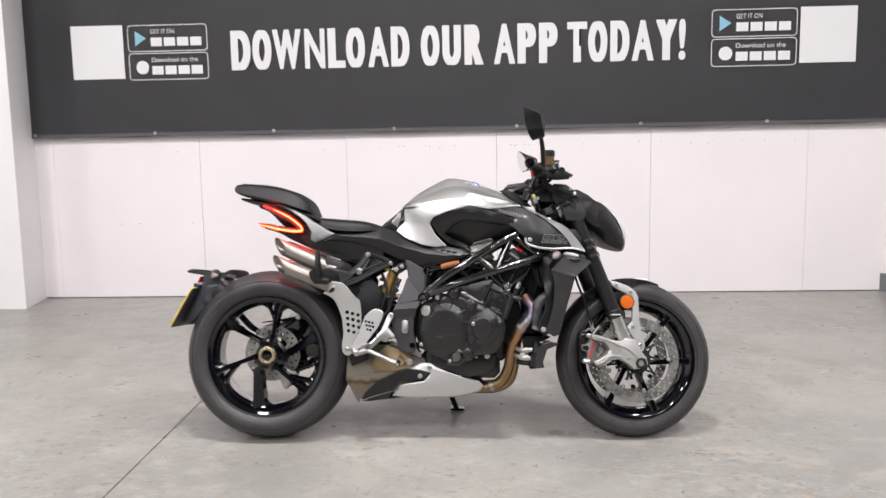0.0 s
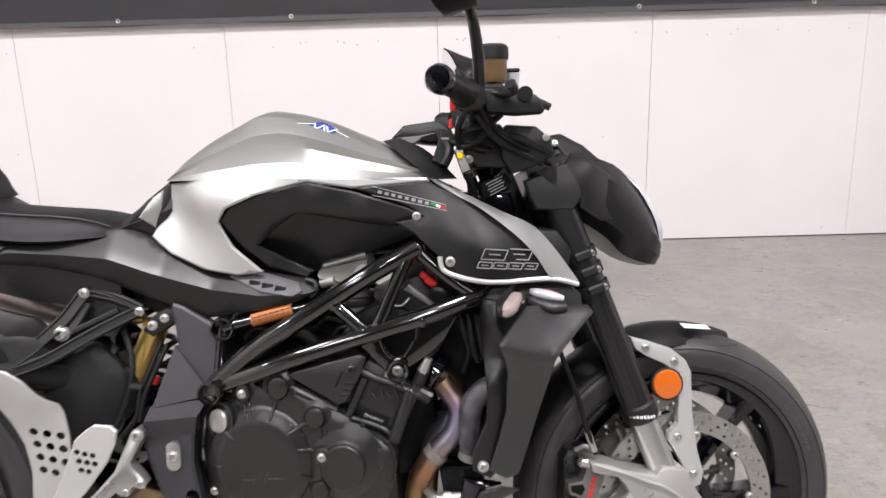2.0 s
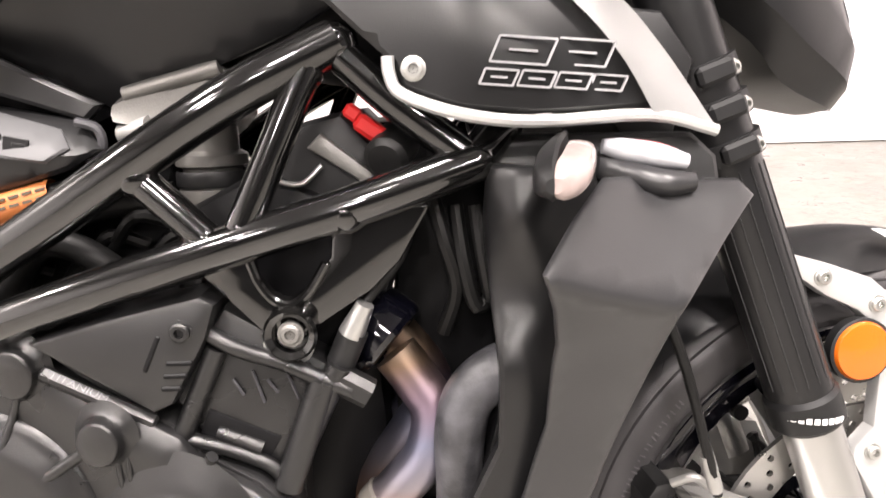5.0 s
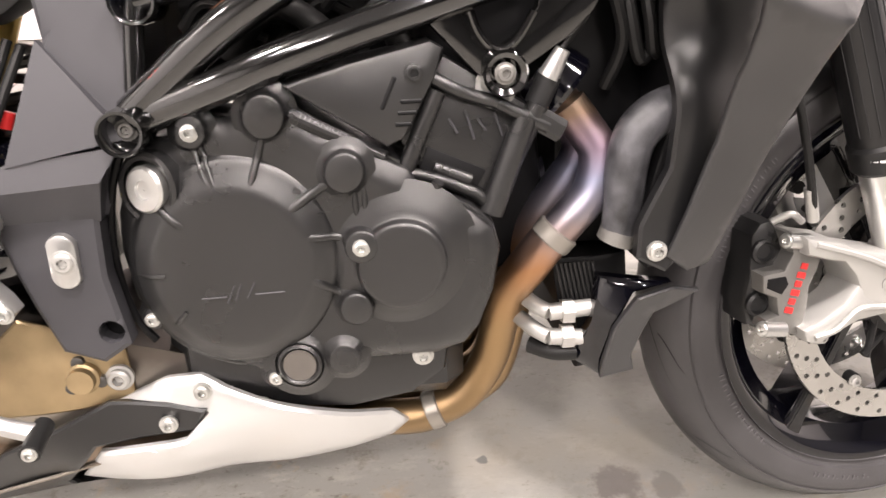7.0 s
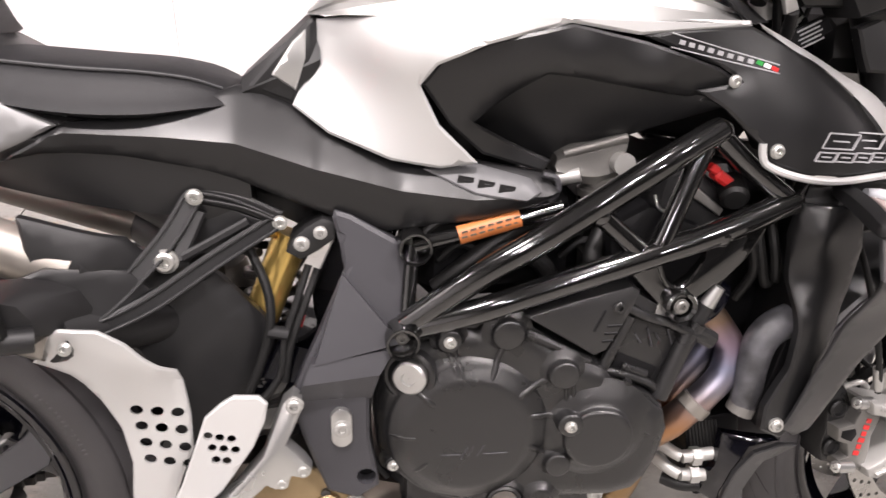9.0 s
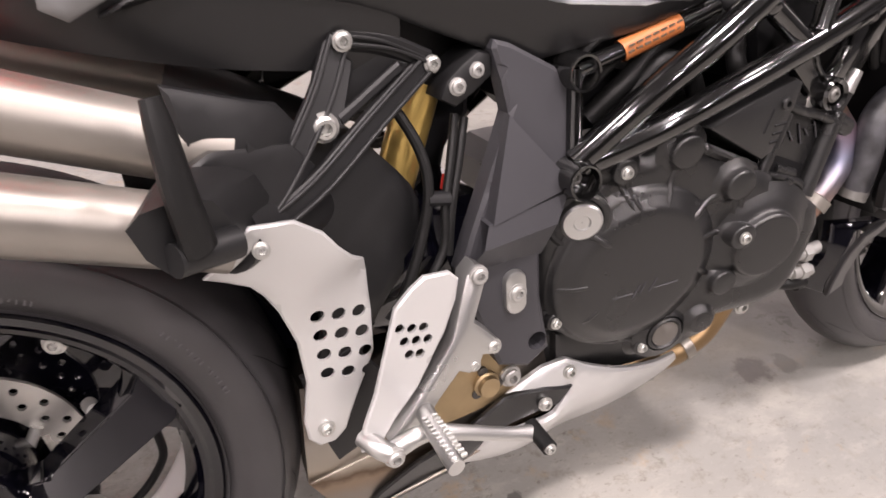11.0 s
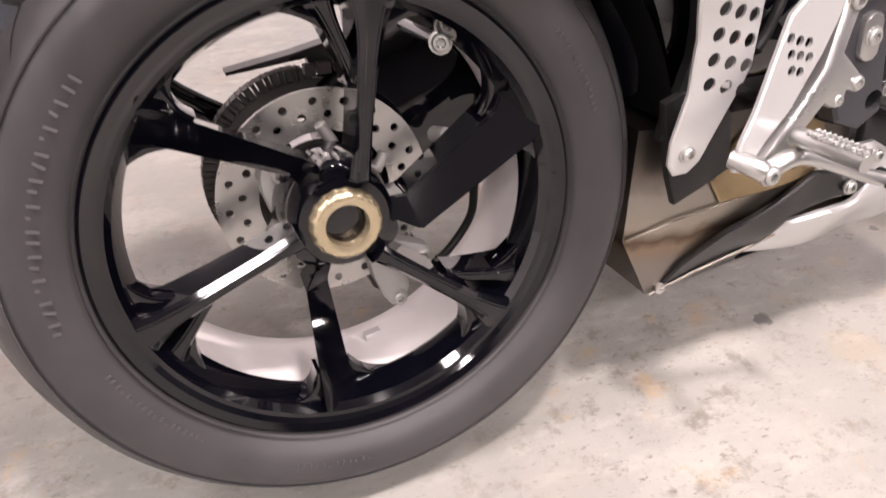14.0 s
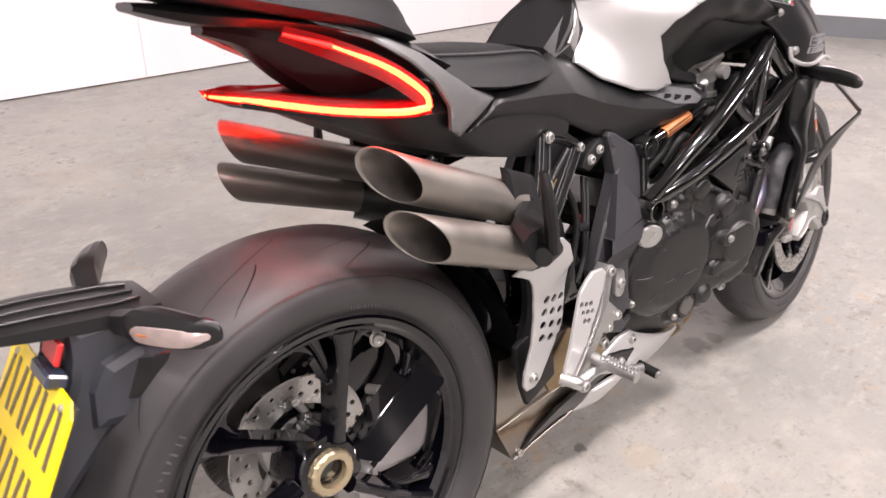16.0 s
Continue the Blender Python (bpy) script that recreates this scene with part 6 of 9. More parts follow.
turned(bm, [(0.0185, 0.02), (0.0185, -0.003), (0.0165, -0.006), (0.0125, -0.003), (0.012, 0.004)], (0.925, -0.180, 0.584), (0, 1, 0), 32)
part("engine_lug", bm, M_TUBE, trellis)
# Pale disc stands in for the bright background seen through a gap.
bm = bmn()
turned(bm, [(0.018, 0.01), (0.018, 0.0), (0.0165, -0.0015), (0.0005, -0.0015)], (0.9195, -0.165, 0.571), (0, 1, 0), 28)
part("cam_plug", bm, M_CAST, engine, "pale disc for the bright gap beside the engine mount")
for outline in ([(0.858, 0.640), (0.868, 0.621), (0.886, 0.602), (0.904, 0.583), (0.920, 0.574), (0.930, 0.590), (0.9235, 0.604), (0.911, 0.609), (0.902, 0.622), (0.899, 0.648)], [(0.9235, 0.604), (0.921, 0.592), (0.930, 0.574), (0.943, 0.586), (0.960, 0.597), (0.980, 0.610), (1.000, 0.630), (1.022, 0.668), (0.990, 0.672), (0.955, 0.655), (0.953, 0.634), (0.938, 0.614)]):
    bm = bmn()
    slab(bm, outline, -0.172 if outline[0][0] < 0.9 else -0.1705, -0.158, 0.003)
    part("gusset_plate", bm, M_TUBE, trellis, "gloss black gusset plate round the engine mount")
bend([(0.899, -0.171, 0.632), (0.904, -0.1715, 0.618), (0.913, -0.172, 0.606), (0.9245, -0.172, 0.602), (0.937, -0.1715, 0.610), (0.950, -0.171, 0.630)], 0.0035, M_TUBE, "gusset_edge", trellis, 5, 10)
bolt((0.925, -0.181, 0.584), 0.0072, trellis, M_CASTDARK, tall=0.3)
for x, y, z, r in ((0.897, -0.174, 0.655, 0.0128), (0.874, -0.174, 0.648, 0.0125), (0.828, -0.166, 0.690, 0.0145), (0.941, -0.158, 0.756, 0.013), (1.035, -0.163, 0.690, 0.0138), (0.965, -0.174, 0.664, 0.0138)):
    bm = bmn()
    bmesh.ops.create_icosphere(bm, subdivisions=3, radius=r, matrix=Matrix.Translation((x, y, z)))
    for v in bm.verts:
        v.co += v.co.normalized() * 0.0006 * math.sin(v.co.x * 900) * math.cos(v.co.z * 800)
    part("weld_fillet", bm, M_TUBE, trellis, "", 60)
# orange warning label round the upper tie tube
bm = bmn()
tube(bm, [(0.683, -0.1210, 0.659), (0.752, -0.1232, 0.677)], 0.0108, 20, cap=False)
lab = part("warning_label", bm, M_LABEL, trellis, "orange printed warning label round a tube")
for dz in (0.0045, -0.0015):
    for k in range(7):
        bm = bmn()
        flat_box(bm, Matrix.Translation((0.688 + 0.0097 * k, -0.1330, 0.6650 + 0.0024 * k + dz - 0.003)) @ Matrix.Rotation(radians(-14), 4, "Y"), (0.007, 0.0014, 0.002), 0)
        part("print_bar", bm, M_INK, lab)

# --- exhaust
exhaust = empty("exhaust_system", "heat-tinted exhaust with four slash-cut silencers", "", bike)
HEAD = [(0.992, -0.122, 0.548), (1.006, -0.125, 0.529), (1.020, -0.130, 0.504), (1.014, -0.134, 0.470), (0.991, -0.135, 0.442), (0.9735, -0.130, 0.4205), (0.9595, -0.115, 0.393), (0.948, -0.087, 0.3585), (0.940, -0.067, 0.315), (0.933, -0.057, 0.2735), (0.918, -0.051, 0.2385), (0.8975, -0.050, 0.2150), (0.867, -0.048, 0.2005), (0.835, -0.045, 0.193), (0.70, -0.03, 0.195)]
bm = bmn()
tube(bm, HEAD, [0.0180] * 5 + [0.0192] + [0.0202] * 9, 26, 5)
hp = part("header_pipe", bm, M_HEADER, exhaust, "header pipe tinted blue, orange and bronze by heat")
for q, r0 in (((0.980, -0.134, 0.429), 0.0195), ((0.868, -0.0481, 0.2010), 0.0212)):
    bm = bmn()
    d = (0.033, -0.004, 0.040) if q[2] > 0.4 else (0.030, -0.002, 0.012)
    n = Vector(d).normalized() * 0.010
    tube(bm, [Vector(q) - n * 0.8, Vector(q) - n * 0.65, Vector(q) + n * 0.65, Vector(q) + n * 0.8], [r0 + 0.0004, r0 + 0.0014, r0 + 0.0014, r0 - 0.0012], 26, cap=False)
    part("slip_joint", bm, M_PIPE, hp, "dull steel slip joint")
for dy in (0.042, 0.084, 0.126):
    pts = [(0.985, -0.125 + dy, 0.56), (1.018, -0.125 + dy, 0.50), (0.975, -0.115 + dy, 0.42), (0.963, -0.095 + dy, 0.36), (0.955, -0.070 + dy, 0.285), (0.942, -0.058 + dy, 0.230), (0.919, -0.053 + dy, 0.204), (0.887, -0.050 + dy, 0.191), (0.85, -0.048 + dy, 0.187), (0.70, -0.03 + dy * 0.7, 0.193)]
    bend(pts, 0.0200, M_HEADER, "header_pipe", exhaust, 5, 20)
bm = bmn()
turned(bm, [(0.030, -0.03), (0.033, -0.012), (0.034, 0.0), (0.031, 0.004), (0.0235, 0.005)], (0.988, -0.125, 0.561), (0.72, -0.2, -0.6), 24)
part("port_flange", bm, M_GLOSS, exhaust)
bm = bmn()
ring_loft(bm, [[(0.318, -0.075, 0.36), (0.318, 0.08, 0.36), (0.296, 0.08, 0.225), (0.352, 0.08, 0.143), (0.352, -0.062, 0.143), (0.308, -0.072, 0.23)], [(0.37, -0.085, 0.36), (0.37, 0.085, 0.36), (0.368, 0.085, 0.22), (0.376, 0.085, 0.152), (0.376, -0.066, 0.152), (0.364, -0.082, 0.245)], [(0.47, -0.09, 0.365), (0.47, 0.085, 0.365), (0.47, 0.085, 0.25), (0.47, 0.085, 0.182), (0.47, -0.08, 0.182), (0.47, -0.092, 0.262)], [(0.56, -0.085, 0.33), (0.56, 0.085, 0.33), (0.56, 0.085, 0.26), (0.56, 0.085, 0.205), (0.56, -0.085, 0.205), (0.56, -0.09, 0.275)], [(0.70, -0.07, 0.28), (0.70, 0.07, 0.28), (0.70, 0.07, 0.25), (0.70, 0.07, 0.215), (0.70, -0.07, 0.215), (0.70, -0.075, 0.25)]], 2, 1)
coll = part("collector_box", bm, M_COLLECTOR, exhaust, "bronze-stained sheet metal collector box", 15)
bm = bmn()
skin(bm, [(0.405, 0.290), (0.43, 0.330), (0.47, 0.3655), (0.52, 0.350), (0.562, 0.331), (0.566, 0.278), (0.52, 0.268), (0.47, 0.264), (0.42, 0.262)], [(0.41, 0.28, -0.0935), (0.47, 0.36, -0.0945), (0.56, 0.33, -0.0905), (0.56, 0.275, -0.0955), (0.47, 0.265, -0.0985), (0.50, 0.31, -0.101)], 0.003, 0.002, 0.012)
front = part("collector_front", bm, M_STRAW, coll, "straw-coloured heat-tinted front sheet")
bm = bmn()
turned(bm, [(0.016, 0.0), (0.016, -0.006), (0.0135, -0.008), (0.0125, -0.014), (0.0005, -0.0145)], (0.523, -0.0985, 0.304), (0, 1, 0), 28)
boss = part("sensor_boss", bm, M_STRAW, front)
for k in range(3):
    a = radians(100 + 120 * k)
    bm = bmn()
    turned(bm, [(0.0062, 0.002), (0.0062, -0.003), (0.0045, -0.004), (0.0005, -0.004)], (0.523 + 0.0165 * math.cos(a), -0.0995, 0.304 + 0.0165 * math.sin(a)), (0, 1, 0), 16)
    part("weld_spot", bm, M_CHAIN, boss)
bm = bmn()
tube(bm, [(0.310, -0.075, 0.232), (0.364, -0.086, 0.248), (0.47, -0.096, 0.266), (0.555, -0.094, 0.28)], 0.0016, 6)
tube(bm, [(0.354, -0.066, 0.144), (0.41, -0.075, 0.166), (0.47, -0.084, 0.184), (0.555, -0.089, 0.208)], 0.0022, 6)
part("weld_seam", bm, M_COLLECTOR, coll)
bm = bmn()
turned(bm, [(0.008, 0), (0.008, 0.004), (0.0005, 0.004)], (0.368, -0.066, 0.151), (0, -1, 0), 6)
part("drain_stub", bm, M_STEEL, coll)
bm = bmn()
slab(bm, [(0.315, 0.40), (0.372, 0.42), (0.40, 0.375), (0.405, 0.315), (0.372, 0.30), (0.338, 0.287), (0.327, 0.321)], -0.118, -0.108, 0.003)
part("side_shield", bm, M_SOFT, coll, "matt black shield over the collector")


def silencer(mouth, front, out, r, parent):
    """A thin-walled pipe, slash-cut so that its mouth faces rearwards and outwards."""
    a, b = Vector(mouth), Vector(front)
    ahead = (b - a).normalized()
    side = Vector((0, out, 0.0))
    side = (side - ahead * side.dot(ahead)).normalized()
    up = ahead.cross(side)
    bm = bmn()
    seg, length = 40, (b - a).length

    def ring(rad, base, slant):
        vs = []
        for k in range(seg):
            t = 2 * math.pi * k / seg
            c, sn = math.cos(t), math.sin(t)
            off = slant * (c * 0.78 - sn * math.copysign(0.62, out))
            vs.append(bm.verts.new(a + ahead * (base + off * rad / r) + rad * (c * side + sn * up)))
        return vs

    cut = 0.036
    rings = [ring(r - 0.0022, 0.012, cut), ring(r - 0.0021, 0.0005, cut), ring(r - 0.0016, -0.0006, cut), ring(r - 0.0006, -0.0006, cut), ring(r, 0.001, cut), ring(r, 0.04, cut * 0.5), ring(r, 0.12, 0), ring(r, length, 0)]
    bridge(bm, rings, True, False)
    can = part("silencer", bm, M_PIPE, parent, "slash-cut brushed steel silencer", 50)
    bm = bmn()
    bores = [ring(r - 0.0023, 0.004, cut), ring(r - 0.003, 0.10, cut * 0.3), ring(r - 0.004, 0.16, 0), ring(r * 0.72, 0.165, 0), ring(r * 0.7, 0.2, 0)]
    bridge(bm, bores, True, False)
    bm.faces.new(bores[-1])
    part("bore", bm, M_BORE, can, "sooty inside of the pipe", 50)
    return can


for s in (-1, 1):
    back = 0.079 if s < 0 else 0.050
    silencer((back, s * 0.163, 0.742), (0.285, s * 0.153, 0.650), s, 0.0278, exhaust)
    silencer((back + 0.004, s * 0.200, 0.675), (0.272, s * 0.190, 0.597), s, 0.0278, exhaust)
    for p in ([(0.283, s * 0.153, 0.651), (0.33, s * 0.120, 0.630), (0.40, s * 0.05, 0.60)], [(0.270, s * 0.190, 0.598), (0.32, s * 0.14, 0.583), (0.39, s * 0.06, 0.56)]):
        bend(p, [0.0295, 0.028, 0.026], M_SOFT, "silencer_link", exhaust, 4, 18)
bend([(0.40, 0.06, 0.58), (0.42, 0.07, 0.5), (0.43, 0.06, 0.42), (0.42, 0.03, 0.36)], 0.028, M_PIPE, "link_pipe", exhaust, 5, 18)

# --- belly pan
belly = empty("belly_pan", "pale silver belly pan with black rear section", "", bike)
PAN = [(0.550, 0.274), (0.600, 0.2955), (0.633, 0.298), (0.657, 0.283), (0.691, 0.268), (0.775, 0.238), (0.820, 0.2265), (0.8375, 0.203), (0.820, 0.183), (0.773, 0.170), (0.707, 0.161), (0.60, 0.160), (0.484, 0.166), (0.520, 0.214), (0.585, 0.226), (0.611, 0.229), (0.637, 0.257), (0.556, 0.270)]
for s in (False, True):
    bm = bmn()
    skin(bm, PAN, [(0.56, 0.28, -0.10), (0.64, 0.29, -0.106), (0.838, 0.203, -0.072), (0.77, 0.172, -0.066), (0.64, 0.17, -0.07), (0.49, 0.17, -0.068), (0.60, 0.22, -0.112), (0.70, 0.235, -0.110), (0.78, 0.225, -0.096), (0.53, 0.21, -0.098)], 0.006, 0.004, 0.013, mirror=s)
    part("side_shell", bm, M_PEARL, belly, sharp=40)
    bm = bmn()
    skin(bm, [(0.362, 0.148), (0.385, 0.185), (0.43, 0.225), (0.544, 0.278), (0.60, 0.272), (0.636, 0.262), (0.62, 0.235), (0.52, 0.224), (0.475, 0.168), (0.48, 0.160), (0.40, 0.147)], [(0.36, 0.15, -0.068), (0.43, 0.225, -0.10), (0.55, 0.27, -0.106), (0.62, 0.25, -0.109), (0.48, 0.17, -0.074), (0.50, 0.21, -0.10)], 0.005, 0.003, 0.014, mirror=s)
    part("rear_section", bm, M_PLASTIC, belly)
for q in ((0.634, -0.108, 0.281), (0.690, -0.108, 0.260), (0.597, -0.1105, 0.249)):
    bolt(q, 0.0075, belly)
bm = bmn()
rows = [[bm.verts.new((x, y, z - 0.012 * (1 - (y / w)**2))) for y in np.linspace(-w, w, 7)] for x, z, w in ((0.37, 0.150, 0.066), (0.50, 0.163, 0.068), (0.64, 0.17, 0.068), (0.76, 0.18, 0.06), (0.815, 0.188, 0.055))]
bridge(bm, rows, False, False)
bmesh.ops.solidify(bm, geom=bm.faces[:], thickness=0.004)
part("under_shell", bm, M_PLASTIC, belly)

# --- side stand
stand = empty("side_stand", "", "", bike)
rod((0.66, 0.10, 0.26), (0.72, 0.30, 0.055), 0.012, M_GLOSS, "stand_leg", stand)
bm = bmn()
flat_box(bm, Matrix.Translation((0.725, 0.312, 0.052)) @ Matrix.Rotation(radians(8.5), 4, "X"), (0.06, 0.04, 0.008), 0.003)
part("stand_foot", bm, M_GLOSS, stand)

# --- radiator and its shrouds
cooler = empty("radiator", "black radiator with wide satin side shrouds", "", bike)
bm = bmn()
slab(bm, [(1.075, 0.69), (1.125, 0.685), (1.135, 0.60), (1.10, 0.42), (1.06, 0.40), (1.045, 0.43), (1.075, 0.55)], -0.165, 0.165, 0.004)
part("core", bm, M_DARK, cooler)
bm = bmn()
for k in range(46):
    z = 0.42 + 0.0055 * k
    flat_box(bm, Matrix.Translation((1.112 + 0.10 * (z - 0.55), 0, z)), (0.012, 0.32, 0.0012))
part("fins", bm, M_CHAIN, cooler)
# Added near-black slab that blocks the pale view through to the floor.
bm = bmn()
slab(bm, [(0.992, 0.40), (1.05, 0.40), (1.085, 0.55), (1.09, 0.69), (1.0, 0.69), (0.988, 0.56)], -0.085, 0.10, 0.01)
part("fan_shroud", bm, M_DARK, cooler)
bm = bmn()
slab(bm, [(1.01, 0.395), (1.06, 0.40), (1.065, 0.34), (1.04, 0.275), (1.012, 0.272), (1.01, 0.33)], -0.11, 0.11, 0.006)
part("oil_cooler", bm, M_DARK, cooler)
for s in (False, True):
    sg = 1 if s else -1
    # inner upright with a folded edge
    bm = bmn()
    skin(bm, [(1.060, 0.694), (1.13, 0.690), (1.143, 0.64), (1.137, 0.585), (1.118, 0.53), (1.098, 0.47), (1.085, 0.42), (1.068, 0.405), (1.040, 0.420), (1.041, 0.450), (1.064, 0.500), (1.0655, 0.55), (1.0615, 0.60), (1.0575, 0.655)], [(1.058, 0.66, -0.165), (1.062, 0.60, -0.168), (1.075, 0.66, -0.190), (1.085, 0.56, -0.192), (1.072, 0.57, -0.190), (1.14, 0.64, -0.172), (1.13, 0.57, -0.170), (1.11, 0.60, -0.178), (1.095, 0.66, -0.186), (1.06, 0.43, -0.187), (1.09, 0.45, -0.182), (1.09, 0.50, -0.186)], 0.01, 0.003, 0.010, mirror=s)
    up = part("inner_cheek", bm, M_PLASTIC, cooler)
    # outer wing: an upper face sloping outwards, folded into a lower face
    wing_low = depth_of([(1.078, 0.643, -0.288), (1.115, 0.630, -0.274), (1.165, 0.617, -0.256), (1.156, 0.578, -0.232), (1.094, 0.577, -0.232), (1.094, 0.524, -0.208), (1.088, 0.62, -0.268), (1.132, 0.47, -0.190), (1.075, 0.425, -0.190), (1.11, 0.402, -0.172), (1.125, 0.56, -0.226)])
    wing_high = depth_of([(1.078, 0.643, -0.288), (1.128, 0.687, -0.212), (1.168, 0.673, -0.197), (1.237, 0.671, -0.178), (1.165, 0.617, -0.256), (1.115, 0.630, -0.274), (1.172, 0.65, -0.222)])
    FOLD = [(1.077, 0.644), (1.096, 0.637), (1.115, 0.630), (1.134, 0.6235), (1.166, 0.6155)]

    def wing_depth(x, z):
        k = z - float(np.interp(x, [q[0] for q in FOLD], [q[1] for q in FOLD]))
        f = min(1.0, max(0.0, 0.5 + k / 0.008))
        return wing_high(x, z) * f + wing_low(x, z) * (1 - f)

    bm = bmn()
    skin(bm, [(1.079, 0.645), (1.102, 0.667), (1.128, 0.687), (1.148, 0.686), (1.157, 0.677), (1.168, 0.673), (1.179, 0.677), (1.205, 0.681), (1.228, 0.680), (1.236, 0.670), (1.203, 0.645), (1.166, 0.616), (1.158, 0.576), (1.132, 0.468), (1.115, 0.405), (1.093, 0.40), (1.066, 0.421), (1.081, 0.47), (1.094, 0.524), (1.094, 0.592), (1.088, 0.620)], wing_depth, 0.004, 0.002, 0.010, mirror=s, folds=[[(x, z + 0.004) for x, z in FOLD], [(x, z - 0.004) for x, z in FOLD]])
    part("outer_wing", bm, M_WING, cooler, "satin black radiator wing", 60)
    # lower deflector
    bm = bmn()
    skin(bm, [(1.052, 0.372), (1.087, 0.380), (1.1175, 0.371), (1.095, 0.360), (1.073, 0.351), (1.066, 0.33), (1.0575, 0.302), (1.063, 0.282), (1.027, 0.2785), (1.027, 0.297), (1.034, 0.337)], [(1.08, 0.38, -0.165), (1.115, 0.37, -0.155), (1.06, 0.285, -0.140), (1.028, 0.285, -0.146), (1.05, 0.34, -0.155)], 0.006, 0.002, 0.012, mirror=s)
    part("lower_deflector", bm, M_WING, cooler)
    bm = bmn()
    skin(bm, [(1.024, 0.385), (1.088, 0.3825), (1.0535, 0.371), (1.0355, 0.337), (1.0285, 0.297), (1.0285, 0.279), (1.003, 0.290), (1.018, 0.338)], [(1.024, 0.385, -0.135), (1.088, 0.382, -0.158), (1.004, 0.29, -0.118), (1.028, 0.28, -0.138), (1.03, 0.34, -0.146)], 0.012, 0.002, 0.010, mirror=s)
    part("cooler_end_tank", bm, M_GLOSS, cooler, "gloss black end tank of the oil cooler")
    # indicator: black pod whose front half and end are a clear lens
    bm = bmn()
    ring_loft(bm, [[(x + dx * k, sg * y, z + dz * k) for dx, dz in ((-0.014, -0.006), (-0.013, 0.007), (-0.006, 0.0115), (-0.001, 0.0115), (-0.001, -0.0115), (-0.006, -0.0105))] for x, y, z, k in ((1.118, 0.15, 0.704, 0.8), (1.110, 0.19, 0.702, 1.0), (1.098, 0.235, 0.6985, 1.08), (1.091, 0.262, 0.694, 1.0), (1.0875, 0.273, 0.692, 0.75), (1.086, 0.2785, 0.691, 0.35))], 2, 2)
    part("indicator_pod", bm, M_SOFT, cooler)
    bm = bmn()
    ring_loft(bm, [[(x + (dx if dx > 0 else dx * f) * k, sg * y, z + dz * k) for dx, dz in ((-0.012, -0.007), (-0.011, 0.008), (0.002, 0.0115), (0.014, 0.0085), (0.015, -0.004), (0.006, -0.0115))] for x, y, z, k, f in ((1.111, 0.205, 0.7015, 0.70, 0.1), (1.1045, 0.222, 0.700, 1.0, 0.1), (1.0985, 0.242, 0.6975, 1.08, 0.1), (1.093, 0.259, 0.6945, 1.06, 0.1), (1.0895, 0.267, 0.693, 0.95, 0.15), (1.087, 0.274, 0.6915, 0.7, 0.2), (1.0855, 0.278, 0.691, 0.35, 0.3))], 3, 3)
    part("front_indicator", bm, M_INDIC, cooler, "small clear front indicator lens")
    bm = bmn()
    bar(bm, [(1.137, sg * 0.166, 0.7035), (1.150, sg * 0.174, 0.7015), (1.170, sg * 0.181, 0.6975), (1.188, sg * 0.184, 0.6935)], [0.010, 0.015, 0.015, 0.010], [0.012, 0.020, 0.020, 0.012], 4, 0.35)
    glass = part("clear_reflector", bm, M_CLEAR, cooler, "clear position lamp with a pink core", 50)
    bm = bmn()
    bar(bm, [(1.150, sg * 0.172, 0.7075), (1.168, sg * 0.179, 0.7040), (1.181, sg * 0.182, 0.7005)], [0.003, 0.005, 0.003], [0.008, 0.012, 0.006], 4, 0.35)
    part("lamp_core", bm, M_AMBERPINK, glass, "", 50)
    bm = bmn()
    bar(bm, [(1.133, sg * 0.168, 0.690), (1.152, sg * 0.182, 0.686), (1.170, sg * 0.190, 0.681), (1.192, sg * 0.188, 0.681)], [0.014, 0.016, 0.018, 0.012], [0.016, 0.024, 0.024, 0.014], 4, 0.35)
    part("lamp_holder", bm, M_WING, cooler, "", 50)
    bm = bmn()
    skin(bm, [(1.062, 0.712), (1.205, 0.710), (1.222, 0.694), (1.225, 0.668), (1.19, 0.655), (1.14, 0.655), (1.10, 0.665), (1.066, 0.692)], [(1.07, 0.70, -0.152), (1.22, 0.69, -0.148), (1.13, 0.66, -0.165), (1.2, 0.66, -0.155)], 0.02, 0.003, 0.016, mirror=s)
    part("upper_rail", bm, M_SOFT, cooler)
    bolt((1.057, sg * 0.19, 0.427), 0.0075, cooler, axis=(0, sg, 0))
bend([(1.112, -0.145, 0.548), (1.088, -0.150, 0.546), (1.064, -0.152, 0.540), (1.0455, -0.153, 0.522), (1.0385, -0.153, 0.492), (1.038, -0.151, 0.460), (1.036, -0.149, 0.432)], [0.021, 0.021, 0.020, 0.0195, 0.019, 0.018, 0.016], material("grey_coolant_hose", (0.05, 0.05, 0.055), 0.42, grain=0.6, grain_scale=420, mottle=0.75, mottle_scale=34), "coolant_hose", cooler, 6, 20, "weathered grey coolant hose")
rod((1.037, -0.149, 0.436), (1.033, -0.148, 0.424), 0.0172, M_CASTDARK, "hose_clip", cooler, seg=20)
# oil cooler pipe unions and the ribbed core behind them
for z0, z1 in ((0.344, 0.347), (0.317, 0.314)):
    pipe = bend([(0.955, -0.085, z0 + 0.01), (0.968, -0.108, z0 + 0.004), (0.980, -0.120, z0)], 0.008, M_CAST, "oil_pipe", cooler, 5, 14, "pale metal oil pipe")
    rod((0.980, -0.120, z0), (1.022, -0.122, z1), 0.0085, M_CAST, "union_body", pipe, seg=16)
    rod((0.992, -0.1205, z0), (1.004, -0.121, z0), 0.0125, M_CAST, "union_nut", pipe, seg=6)
